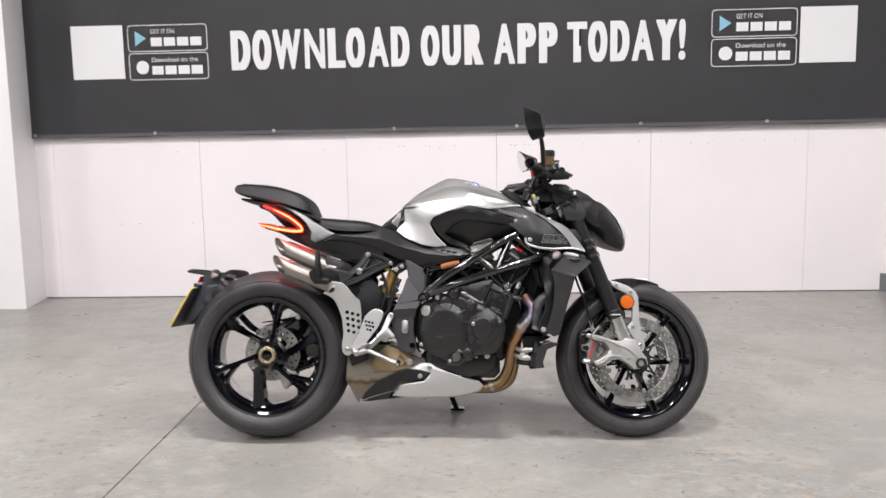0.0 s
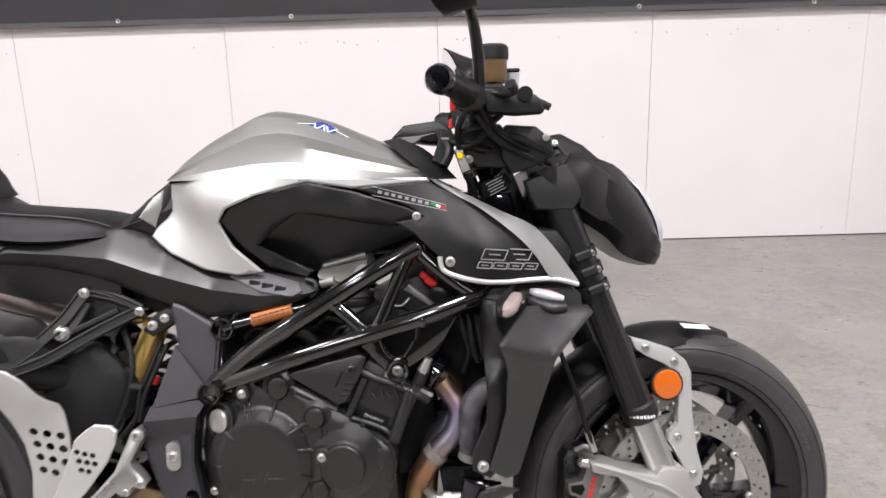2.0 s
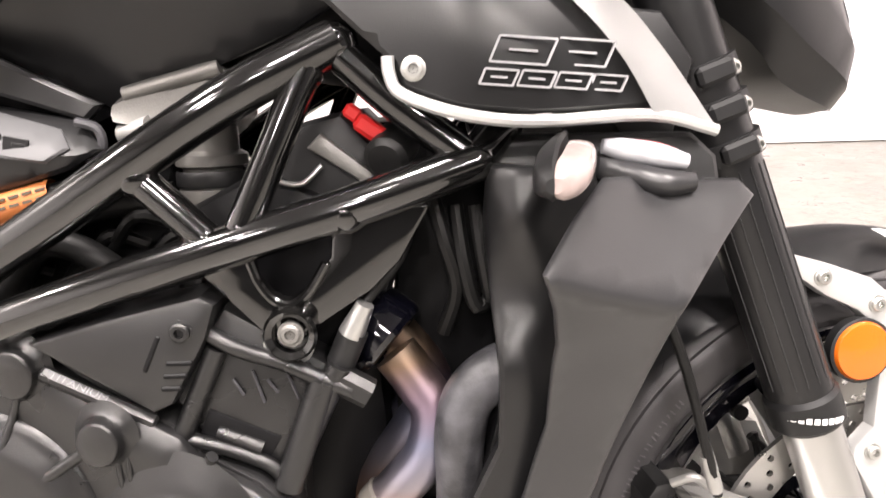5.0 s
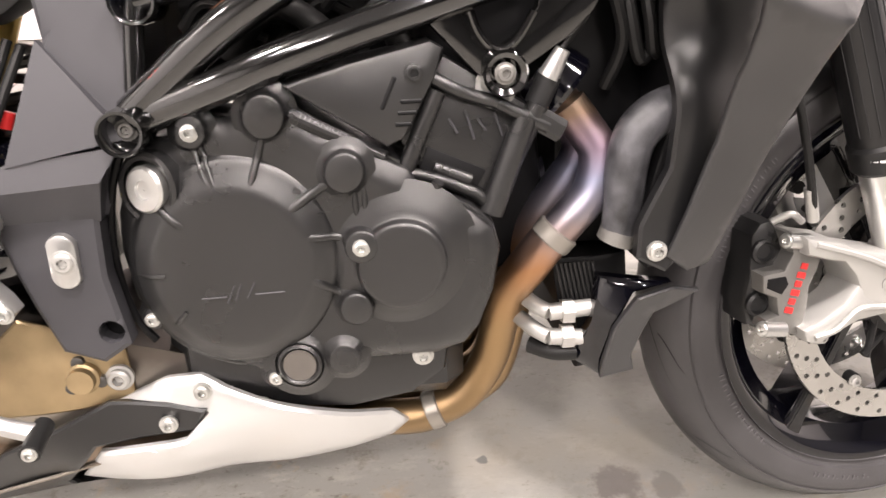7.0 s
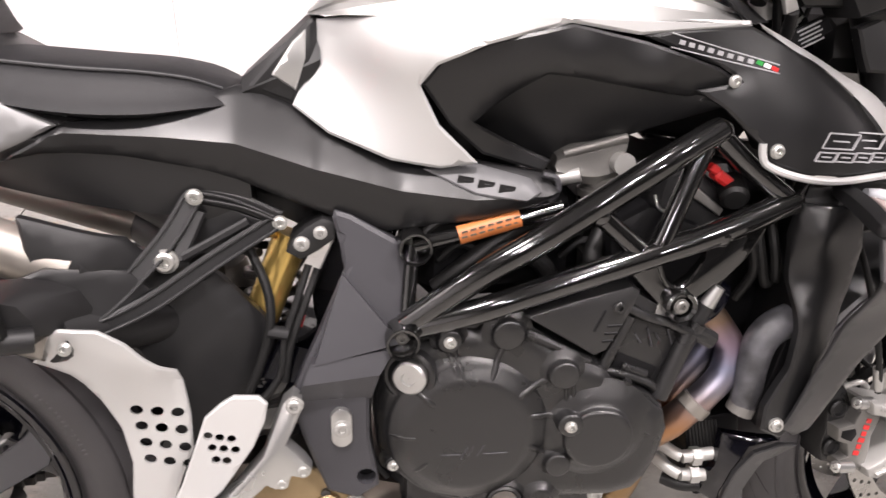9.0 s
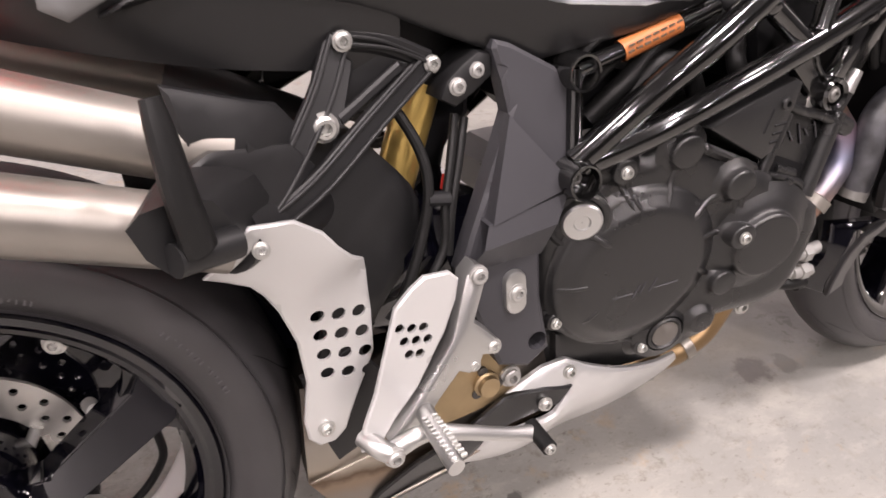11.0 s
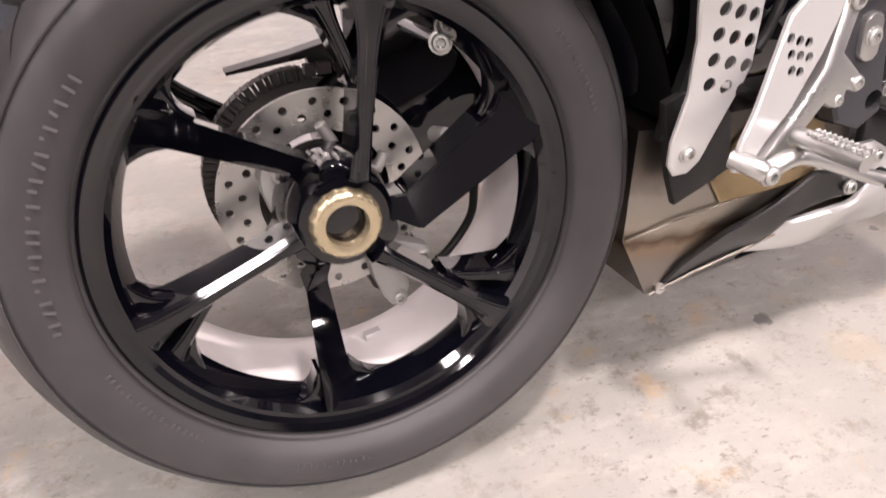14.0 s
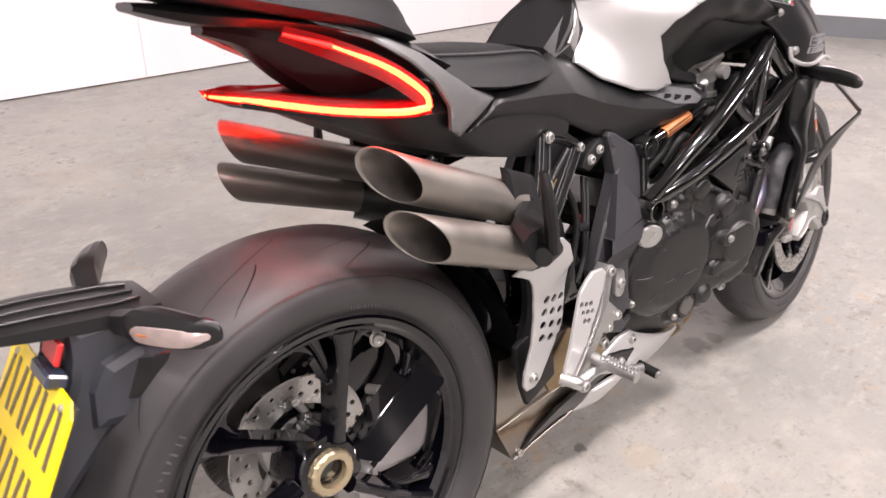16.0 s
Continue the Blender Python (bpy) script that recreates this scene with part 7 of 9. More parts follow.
bend([(0.965, -0.10, 0.30), (0.985, -0.115, 0.298), (1.008, -0.118, 0.297)], 0.009, M_HOSE, "oil_hose", cooler, 5, 14)
for k in range(9):
    rod((0.988 + 0.0045 * k, -0.112, 0.392), (0.998 + 0.0045 * k, -0.110, 0.350), 0.0018, M_SOFT, "core_rib", cooler, seg=6)
bm = bmn()
slab(bm, [(0.984, 0.396), (1.030, 0.396), (1.040, 0.345), (0.992, 0.345)], -0.108, -0.02, 0.003)
part("cooler_core", bm, M_DARK, cooler)
for p in ([(1.04, -0.12, 0.66), (1.045, -0.13, 0.62), (1.055, -0.13, 0.585), (1.07, -0.12, 0.60)], [(1.055, -0.125, 0.66), (1.06, -0.135, 0.62), (1.068, -0.13, 0.59), (1.08, -0.12, 0.62)], [(1.02, -0.12, 0.68), (1.03, -0.13, 0.64), (1.04, -0.125, 0.60), (1.03, -0.11, 0.56)]):
    bend(p, 0.0062, M_HOSE, "wire", cooler, 5, 10)

# --- fuel tank and body panels
tank = empty("fuel_tank", "silver metallic fuel tank with sharp shoulder crease", "", bike)
TOPZ = [(0.528, 0.897), (0.559, 0.924), (0.607, 0.959), (0.664, 0.989), (0.708, 1.008), (0.76, 1.003), (0.817, 0.987), (0.875, 0.962), (0.932, 0.937), (0.985, 0.905)]
HALF = [(0.528, 0.050), (0.559, 0.088), (0.607, 0.117), (0.664, 0.140), (0.708, 0.152), (0.76, 0.160), (0.817, 0.164), (0.875, 0.163), (0.932, 0.160), (0.985, 0.154)]
bm = bmn()
secs = []
for (x, zt), (_, w) in zip(TOPZ, HALF):
    zc = 0.8925 - 0.008 * max(0, (x - 0.75) / 0.23)
    h = max(zt - zc, 0.004)
    ws = 0.95 - 0.03 * min(1, max(0, (x - 0.53) / 0.24)) - 0.10 * max(0, (x - 0.77) / 0.21)
    hs = 0.46 + 0.18 * min(1, max(0, (x - 0.56) / 0.21)) - 0.16 * max(0, (x - 0.77) / 0.21)
    prof = [(w * 0.985, 0.0), (w * 0.955 * (1 + ws) / 2, h * hs * 0.35), (w * (ws - 0.02), h * hs * 0.72), (w * ws, h * hs), (w * ws * 0.90, h * (hs + 0.30 * (1 - hs))), (w * ws * 0.72, h * (hs + 0.66 * (1 - hs))), (w * 0.42, h * 0.945), (w * 0.18, h * 0.995)]
    line = [(x, -y, zc + z) for y, z in prof] + [(x, 0, zt)] + [(x, y, zc + z) for y, z in reversed(prof)]
    secs.append(line)
cols = [crom([s[k] for s in secs], 5) for k in range(len(secs[0]))]
grid = [[bm.verts.new(c[i]) for c in cols] for i in range(len(cols[0]))]
bridge(bm, grid, False, False)
bm.faces.new(grid[0])
bm.faces.new(list(reversed(grid[-1])))
part("tank_top", bm, M_SILVER, tank, sharp=17)
# black deck between tank and steering head
for s in (False, True):
    bm = bmn()
    skin(bm, [(0.905, 0.950), (0.935, 0.957), (0.973, 0.936), (1.0, 0.915), (1.028, 0.884), (0.985, 0.884), (0.96, 0.907), (0.93, 0.932)], [(0.905, 0.95, -0.075), (0.935, 0.957, -0.066), (1.0, 0.915, -0.085), (1.028, 0.884, -0.11), (0.985, 0.884, -0.150), (0.95, 0.915, -0.140), (0.93, 0.932, -0.120)], 0.008, 0.003, 0.011, mirror=s)
    part("front_trim", bm, M_SOFT, tank)
# badge: plain blue and white marks
bd = Matrix.Translation((0.811, -0.1160, 0.9705)) @ Matrix.Rotation(radians(16), 4, "Y") @ Matrix.Rotation(radians(44), 4, "X")
bm = bmn()
disc = [(0.021 * (1 + 0.06 * (k % 2)) * math.cos(math.pi * k / 16), 0.0135 * (1 + 0.06 * (k % 2)) * math.sin(math.pi * k / 16)) for k in range(32)]
bridge(bm, [[bm.verts.new(bd @ Vector((x, y, z))) for x, y in disc] for z in (-0.004, 0.001)])
part("badge_mark", bm, M_BLUE, tank)
for x0, y0, x1, y1 in ((-0.040, -0.004, -0.012, 0.006), (-0.014, 0.007, -0.010, -0.007), (-0.010, -0.007, 0.002, 0.008), (0.002, 0.008, 0.005, -0.007), (0.006, 0.007, 0.011, -0.006), (0.011, -0.006, 0.024, 0.006), (0.022, 0.002, 0.046, -0.006)):
    bm = bmn()
    c, d = bd @ Vector(((x0 + x1) / 2, (y0 + y1) / 2, 0.0016)), math.hypot(x1 - x0, y1 - y0)
    flat_box(bm, Matrix.Translation(c) @ bd.to_3x3().to_4x4() @ Matrix.Rotation(math.atan2(y1 - y0, x1 - x0), 4, "Z"), (d, 0.0022 if d < 0.025 else 0.0012, 0.0008))
    part("badge_bar", bm, M_WHITE, tank)

LOWER = [(0.535, 0.888), (0.532, 0.848), (0.508, 0.80), (0.545, 0.772), (0.609, 0.745), (0.663, 0.735), (0.704, 0.740), (0.660, 0.784), (0.640, 0.825), (0.656, 0.846), (0.705, 0.866), (0.788, 0.886), (0.86, 0.874), (0.983, 0.881), (0.98, 0.8875), (0.90, 0.889), (0.79, 0.8935), (0.72, 0.896), (0.62, 0.896)]
LOWER_Y = [(0.508, 0.80, -0.080), (0.535, 0.888, -0.052), (0.60, 0.892, -0.112), (0.545, 0.775, -0.098), (0.535, 0.845, -0.060), (0.66, 0.893, -0.136), (0.60, 0.868, -0.124), (0.66, 0.868, -0.156), (0.72, 0.880, -0.164), (0.79, 0.891, -0.163), (0.98, 0.885, -0.156), (0.609, 0.745, -0.118), (0.70, 0.738, -0.122), (0.64, 0.825, -0.140), (0.57, 0.83, -0.088), (0.60, 0.79, -0.112), (0.655, 0.765, -0.128), (0.75, 0.875, -0.160)]
INSERT_Y = [(0.642, 0.826, -0.136), (0.709, 0.868, -0.157), (0.79, 0.885, -0.164), (0.866, 0.868, -0.163), (0.975, 0.828, -0.160), (0.93, 0.785, -0.13), (0.82, 0.758, -0.108), (0.777, 0.727, -0.118), (0.71, 0.748, -0.112), (0.675, 0.78, -0.125), (0.72, 0.835, -0.152), (0.80, 0.845, -0.165), (0.88, 0.832, -0.166), (0.80, 0.80, -0.128), (0.74, 0.79, -0.120), (0.88, 0.80, -0.135)]
RS = [(0.865, 0.873), (0.90, 0.878), (0.981, 0.882), (1.026, 0.860), (1.059, 0.842), (1.085, 0.824), (1.114, 0.800), (1.147, 0.765), (1.172, 0.729), (1.09, 0.726), (1.042, 0.731), (1.006, 0.744), (1.0, 0.760), (0.98, 0.778), (0.957, 0.800), (0.928, 0.818), (0.975, 0.826), (0.95, 0.842)]
RS_Y = [(0.87, 0.873, -0.163), (0.981, 0.882, -0.158), (1.078, 0.838, -0.160), (1.131, 0.808, -0.155), (1.175, 0.729, -0.165), (1.09, 0.726, -0.182), (1.006, 0.744, -0.180), (0.957, 0.80, -0.168), (0.93, 0.818, -0.162), (1.0, 0.83, -0.172), (1.05, 0.79, -0.183), (1.10, 0.77, -0.180)]
EDGE_TOP = [(0.986, -0.156, 0.8865), (1.046, -0.155, 0.857), (1.093, -0.151, 0.833), (1.147, -0.143, 0.806), (1.182, -0.145, 0.768), (1.218, -0.150, 0.716)]
EDGE_LOW = [(0.990, -0.160, 0.880), (1.024, -0.165, 0.859), (1.058, -0.171, 0.840), (1.112, -0.175, 0.798), (1.145, -0.175, 0.763), (1.171, -0.172, 0.722)]
COVERS = [(0.225, 0.757), (0.262, 0.775), (0.29, 0.793), (0.367, 0.797), (0.418, 0.812), (0.452, 0.822), (0.476, 0.815), (0.505, 0.80), (0.545, 0.772), (0.609, 0.745), (0.66, 0.735), (0.70, 0.740), (0.775, 0.727), (0.794, 0.708), (0.769, 0.694), (0.708, 0.677), (0.607, 0.662), (0.579, 0.664), (0.507, 0.697), (0.464, 0.718), (0.418, 0.738), (0.34, 0.757), (0.267, 0.764)]
UPPER = [(0.642, 0.826), (0.660, 0.850), (0.709, 0.868), (0.79, 0.885), (0.866, 0.868), (0.945, 0.842), (0.975, 0.828), (0.93, 0.809), (0.86, 0.821), (0.796, 0.833), (0.769, 0.836), (0.735, 0.815), (0.698, 0.784), (0.74, 0.761), (0.788, 0.739), (0.777, 0.727), (0.71, 0.748), (0.675, 0.78)]
RECESS = [(0.690, 0.786), (0.730, 0.820), (0.769, 0.842), (0.796, 0.840), (0.93, 0.815), (0.968, 0.802), (0.93, 0.785), (0.862, 0.760), (0.818, 0.754), (0.790, 0.732), (0.74, 0.754)]
RECESS_Y = [(0.69, 0.786, -0.100), (0.769, 0.842, -0.128), (0.796, 0.838, -0.135), (0.93, 0.815, -0.150), (0.968, 0.802, -0.158), (0.93, 0.785, -0.132), (0.862, 0.76, -0.110), (0.79, 0.735, -0.085), (0.74, 0.76, -0.078), (0.80, 0.79, -0.108), (0.87, 0.80, -0.130)]
CREASE = [(0.20, 0.758), (0.29, 0.784), (0.38, 0.777), (0.45, 0.768), (0.53, 0.738), (0.62, 0.713), (0.70, 0.702), (0.82, 0.706)]
CREASE_Y = [(0.20, -0.144), (0.29, -0.135), (0.38, -0.130), (0.45, -0.125), (0.53, -0.121), (0.62, -0.128), (0.70, -0.136), (0.82, -0.142)]


def cover_depth(x, z):
    """Side cover: folded along a line, sloping in above it and a little below it."""
    zc = float(np.interp(x, *zip(*CREASE)))
    yc = float(np.interp(x, *zip(*CREASE_Y)))
    d = z - zc
    soft = math.sqrt(d * d + 0.000002)
    return yc + 0.90 * (soft + d) / 2 + 0.42 * (soft - d) / 2


body = empty("bodywork", "silver and satin black side panels", "", bike)
for s in (False, True):
    sg = 1 if s else -1
    for name, out, ctrl, mat, lab, th in (("tank_side", LOWER, LOWER_Y, M_PANEL, "silver lower tank panel", 0.006), ("side_insert", UPPER, INSERT_Y, M_PLASTIC, "satin black hollowed side insert", 0.006), ("intake_recess", RECESS, RECESS_Y, M_PLASTIC, "dark intake hollow", 0.004), ("radiator_fairing", RS, RS_Y, M_PLASTIC, "satin black pointed side fairing", 0.006), ("side_cover", COVERS, cover_depth, M_PLASTIC, "long satin black side cover", 0.008)):
        bm = bmn()
        skin(bm, out, ctrl, th, 0.003, 0.009 if name == 'side_cover' else 0.012, mirror=s, folds=[CREASE] if name == 'side_cover' else ())
        pnl = part(name, bm, mat, body, lab, 30)
        if name == "radiator_fairing":
            bm = bmn()
            pts = [(0.997, 0.764), (0.998, 0.752), (1.006, 0.740), (1.042, 0.7275), (1.09, 0.7215), (1.168, 0.7235), (1.216, 0.712)]
            dep = depth_of(RS_Y)
            tube(bm, [(x, sg * (-dep(x, z) + 0.001), z) for x, z in pts], 0.0042, 8, 4)
            part("silver_trim", bm, M_PEARL, pnl, "pale silver trim line")
            bolt((1.013, sg * 0.182, 0.756), 0.0065, pnl, axis=(0, sg, 0))
            bolt((0.962, sg * 0.171, 0.828), 0.0055, pnl, axis=(0, sg, 0))
            # plain bars where the model name stands
            for x0, z0, w, h, n in ((1.056, 0.7495, 0.021, 0.0095, 4), (1.064, 0.7655, 0.036, 0.016, 2)):
                for k in range(n):
                    bm = bmn()
                    x, z = x0 + (w + 0.003) * k, z0 - 0.0016 * k
                    ctr = Matrix.Translation((x + w / 2, sg * (-dep(x + w / 2, z) + 0.0014), z)) @ Matrix.Rotation(radians(5), 4, "Y")
                    for dx, dz, a, b in ((0.0, h / 2, w, 0.0013), (0.0, -h / 2, w, 0.0013), (-w / 2, 0.0, 0.0013, h), (w / 2, 0.0, 0.0013, h), (0.0, 0.0, w * 0.5, 0.0013)):
                        flat_box(bm, ctr @ Matrix.Translation((dx + 0.35 * dz, 0, dz)) @ Matrix.Rotation(radians(19 if b > a else 0), 4, "Y"), (a, 0.003, b * (1.05 if b > a else 1.0)))
                    part("name_mark", bm, M_PRINT, pnl)
            for k in range(8):
                bm = bmn()
                x, z = 0.905 + 0.0105 * k, 0.8665 - 0.0027 * k
                flat_box(bm, Matrix.Translation((x, sg * (-dep(x, z) + 0.0008), z)) @ Matrix.Rotation(radians(14), 4, "Y"), (0.0062, 0.0012, 0.0045), 0)
                part("name_bar", bm, M_PRINT, pnl)
            bm = bmn()
            for dz in (-0.0075, 0.0065):
                run = [(0.893 + 0.0145 * k, 0.8695 - 0.0037 * k + dz * (1 - 0.05 * k)) for k in range(9)]
                tube(bm, [(x, sg * (-dep(x, z) + 0.0006), z) for x, z in run], 0.0007, 6)
            part("name_border", bm, M_PRINT, pnl)
            for k, mt in enumerate((material("green_print", (0.02, 0.25, 0.05), 0.4), M_WHITE, M_RED)):
                bm = bmn()
                x, z = 0.988 + 0.008 * k, 0.846 - 0.003 * k
                flat_box(bm, Matrix.Translation((x, sg * (-dep(x, z) + 0.0008), z)) @ Matrix.Rotation(radians(22), 4, "Y"), (0.0075, 0.0012, 0.004), 0)
                part("stripe", bm, mt, pnl)
        if name == "side_cover":
            bm = bmn()
            skin(bm, [(0.645, 0.733), (0.662, 0.742), (0.70, 0.738), (0.762, 0.722), (0.772, 0.709), (0.755, 0.699), (0.70, 0.708)], lambda x, z: cover_depth(x, z) - 0.003, 0.003, 0.002, 0.012, mirror=s)
            pad = part("badge_panel", bm, material("mid_grey_badge", (0.075, 0.075, 0.078), 0.4, spec=0.4, mottle=0.05), pnl)
            for k in range(3):
                x, z = 0.690 + 0.022 * k, 0.721 - 0.0045 * k
                bm = bmn()
                flat_box(bm, Matrix.Translation((x, sg * (-cover_depth(x, z) + 0.0040), z)) @ Matrix.Rotation(radians(12), 4, "Y"), (0.018, 0.0014, 0.011), 0.0005)
                flat_box(bm, Matrix.Translation((x + 0.002, sg * (-cover_depth(x, z) + 0.0042), z)) @ Matrix.Rotation(radians(12), 4, "Y"), (0.010, 0.0016, 0.003), 0.0005)
                part("name_bar", bm, M_PLASTIC, pad)
            bm = bmn()
            tube(bm, [(0.775, sg * 0.128, 0.727), (0.790, sg * 0.130, 0.722), (0.792, sg * 0.130, 0.708), (0.782, sg * 0.130, 0.698)], 0.0035, 8, 4)
            part("hook", bm, M_GREY, pnl)
    # silver upper edge of the pointed fairing
    bm = bmn()
    upper, lower = [np.array(crom([(x, -sg * y, z) for x, y, z in line], 6)) for line in (EDGE_TOP, EDGE_LOW)]
    rows = [[bm.verts.new(tuple(a + (b - a) * f + np.array((0.0, sg * 0.003 * math.sin(math.pi * f), 0.0)))) for a, b in zip(upper, lower)] for f in (0.0, 0.1, 0.35, 0.65, 0.9, 1.0)]
    bridge(bm, rows, False, False)
    bmesh.ops.solidify(bm, geom=bm.faces[:], thickness=0.006)
    part("fairing_edge", bm, M_PANEL, body, "silver fairing edge", 50)
    # upright behind the tank, beside the seat nose
    bm = bmn()
    skin(bm, [(0.462, 0.820), (0.50, 0.860), (0.535, 0.893), (0.545, 0.889), (0.533, 0.848), (0.508, 0.80), (0.48, 0.812)], [(0.462, 0.82, -0.080), (0.535, 0.893, -0.052), (0.508, 0.80, -0.070), (0.51, 0.85, -0.075)], 0.02, 0.004, 0.012, mirror=s)
    part("knee_pad", bm, M_SOFT, body)
    bm = bmn()
    skin(bm, [(0.488, 0.832), (0.512, 0.866), (0.526, 0.878), (0.524, 0.848), (0.512, 0.815)], lambda x, z, d=depth_of([(0.462, 0.82, -0.080), (0.535, 0.893, -0.052), (0.508, 0.80, -0.070), (0.51, 0.85, -0.075)]): d(x, z) - 0.0025, 0.004, 0.002, 0.012, mirror=s)
    part("knee_inlay", bm, M_SILVER, body)
bm = bmn()
ring_loft(bm, [[(0.455, -0.07, 0.80), (0.455, -0.06, 0.828), (0.455, 0.06, 0.828), (0.455, 0.07, 0.80)], [(0.50, -0.07, 0.80), (0.50, -0.055, 0.862), (0.50, 0.055, 0.862), (0.50, 0.07, 0.80)], [(0.54, -0.06, 0.80), (0.54, -0.045, 0.893), (0.54, 0.045, 0.893), (0.54, 0.06, 0.80)]], 3, 2)
part("seat_nose", bm, M_SOFT, body)

# --- seats and tail
seat = empty("rider_seat", "black stitched rider seat", "", bike)
bm = bmn()
ring_loft(bm, [[(x, -w, zb), (x, -w * 1.0, zb + (zt - zb) * 0.45), (x, -w * 0.85, zt - 0.008), (x, -w * 0.4, zt), (x, w * 0.4, zt), (x, w * 0.85, zt - 0.008), (x, w, zb + (zt - zb) * 0.45), (x, w, zb)] for x, zt, zb, w in ((0.150, 0.850, 0.835, 0.075), (0.170, 0.860, 0.828, 0.092), (0.20, 0.860, 0.816, 0.104), (0.24, 0.856, 0.806, 0.113), (0.30, 0.850, 0.797, 0.119), (0.36, 0.845, 0.794, 0.114), (0.405, 0.837, 0.797, 0.100), (0.438, 0.824, 0.800, 0.084), (0.450, 0.812, 0.802, 0.072))], 4, 3)
part("cushion", bm, M_SEAT, seat, sharp=60)
for s in (-1, 1):
    bm = bmn()
    tube(bm, [(0.172, s * 0.080, 0.8545), (0.20, s * 0.0915, 0.8535), (0.24, s * 0.0995, 0.8495), (0.30, s * 0.1045, 0.8435), (0.36, s * 0.100, 0.8385), (0.405, s * 0.088, 0.8305), (0.436, s * 0.074, 0.8185)], 0.0016, 6, 5)
    part("stitching", bm, M_STITCH, seat)
pillion = empty("pillion_seat", "black padded passenger seat over the tail", "", bike)
bm = bmn()
ring_loft(bm, [[(x, -w, zb), (x, -w * 1.02, zb + (zt - zb) * 0.5), (x, -w * 0.85, zt - 0.006), (x, -w * 0.4, zt), (x, w * 0.4, zt), (x, w * 0.85, zt - 0.006), (x, w * 1.02, zb + (zt - zb) * 0.5), (x, w, zb)] for x, zt, zb, w in ((-0.137, 0.990, 0.975, 0.035), (-0.12, 0.997, 0.958, 0.055), (-0.05, 0.993, 0.938, 0.082), (0.02, 0.984, 0.918, 0.102), (0.08, 0.971, 0.902, 0.112), (0.13, 0.952, 0.885, 0.11), (0.165, 0.925, 0.875, 0.10), (0.182, 0.892, 0.872, 0.088))], 4, 3)
part("cushion", bm, M_SEAT, pillion, sharp=60)
bm = bmn()
tube(bm, [(-0.10, -0.055, 0.995), (0.0, -0.088, 0.984), (0.08, -0.10, 0.968), (0.14, -0.095, 0.942)], 0.0014, 6, 5)
part("stitching", bm, M_GREY, pillion)
tail = empty("tail_unit", "black tail with silver side blades and lit red lamp", "", bike)
bm = bmn()
ring_loft(bm, [[(x, -w, z0), (x, -w * 0.9, z1), (x, w * 0.9, z1), (x, w, z0)] for x, z0, z1, w in ((-0.115, 0.936, 0.944, 0.022), (-0.06, 0.918, 0.936, 0.05), (0.0, 0.908, 0.925, 0.075), (0.08, 0.885, 0.908, 0.098), (0.16, 0.855, 0.88, 0.105), (0.22, 0.83, 0.85, 0.10))], 4, 2)
part("tail_fin", bm, M_PLASTIC, tail)
bm = bmn()
ring_loft(bm, [[(x, -w, z0), (x, -w * 0.8, z1), (x, w * 0.8, z1), (x, w, z0)] for x, z0, z1, w in ((-0.02, 0.822, 0.835, 0.03), (0.05, 0.80, 0.825, 0.07), (0.12, 0.765, 0.82, 0.105), (0.20, 0.735, 0.84, 0.118), (0.32, 0.70, 0.83, 0.11), (0.46, 0.675, 0.79, 0.095))], 4, 2)
part("under_tail", bm, M_PLASTIC, tail)
bm = bmn()
ring_loft(bm, [[(x, -w * 0.75, z0), (x, -w, z1), (x, w * 0.5, z1), (x, w * 0.35, z0)] for x, z0, z1, w in ((-0.045, 0.905, 0.914, 0.020), (0.0, 0.885, 0.911, 0.034), (0.05, 0.840, 0.904, 0.058), (0.10, 0.812, 0.890, 0.080), (0.17, 0.800, 0.865, 0.108))], 3, 2)
part("lamp_cavity", bm, M_CAVITY, tail)
lamp = empty("tail_light", "lit red arrow-shaped LED tail light", "", bike)
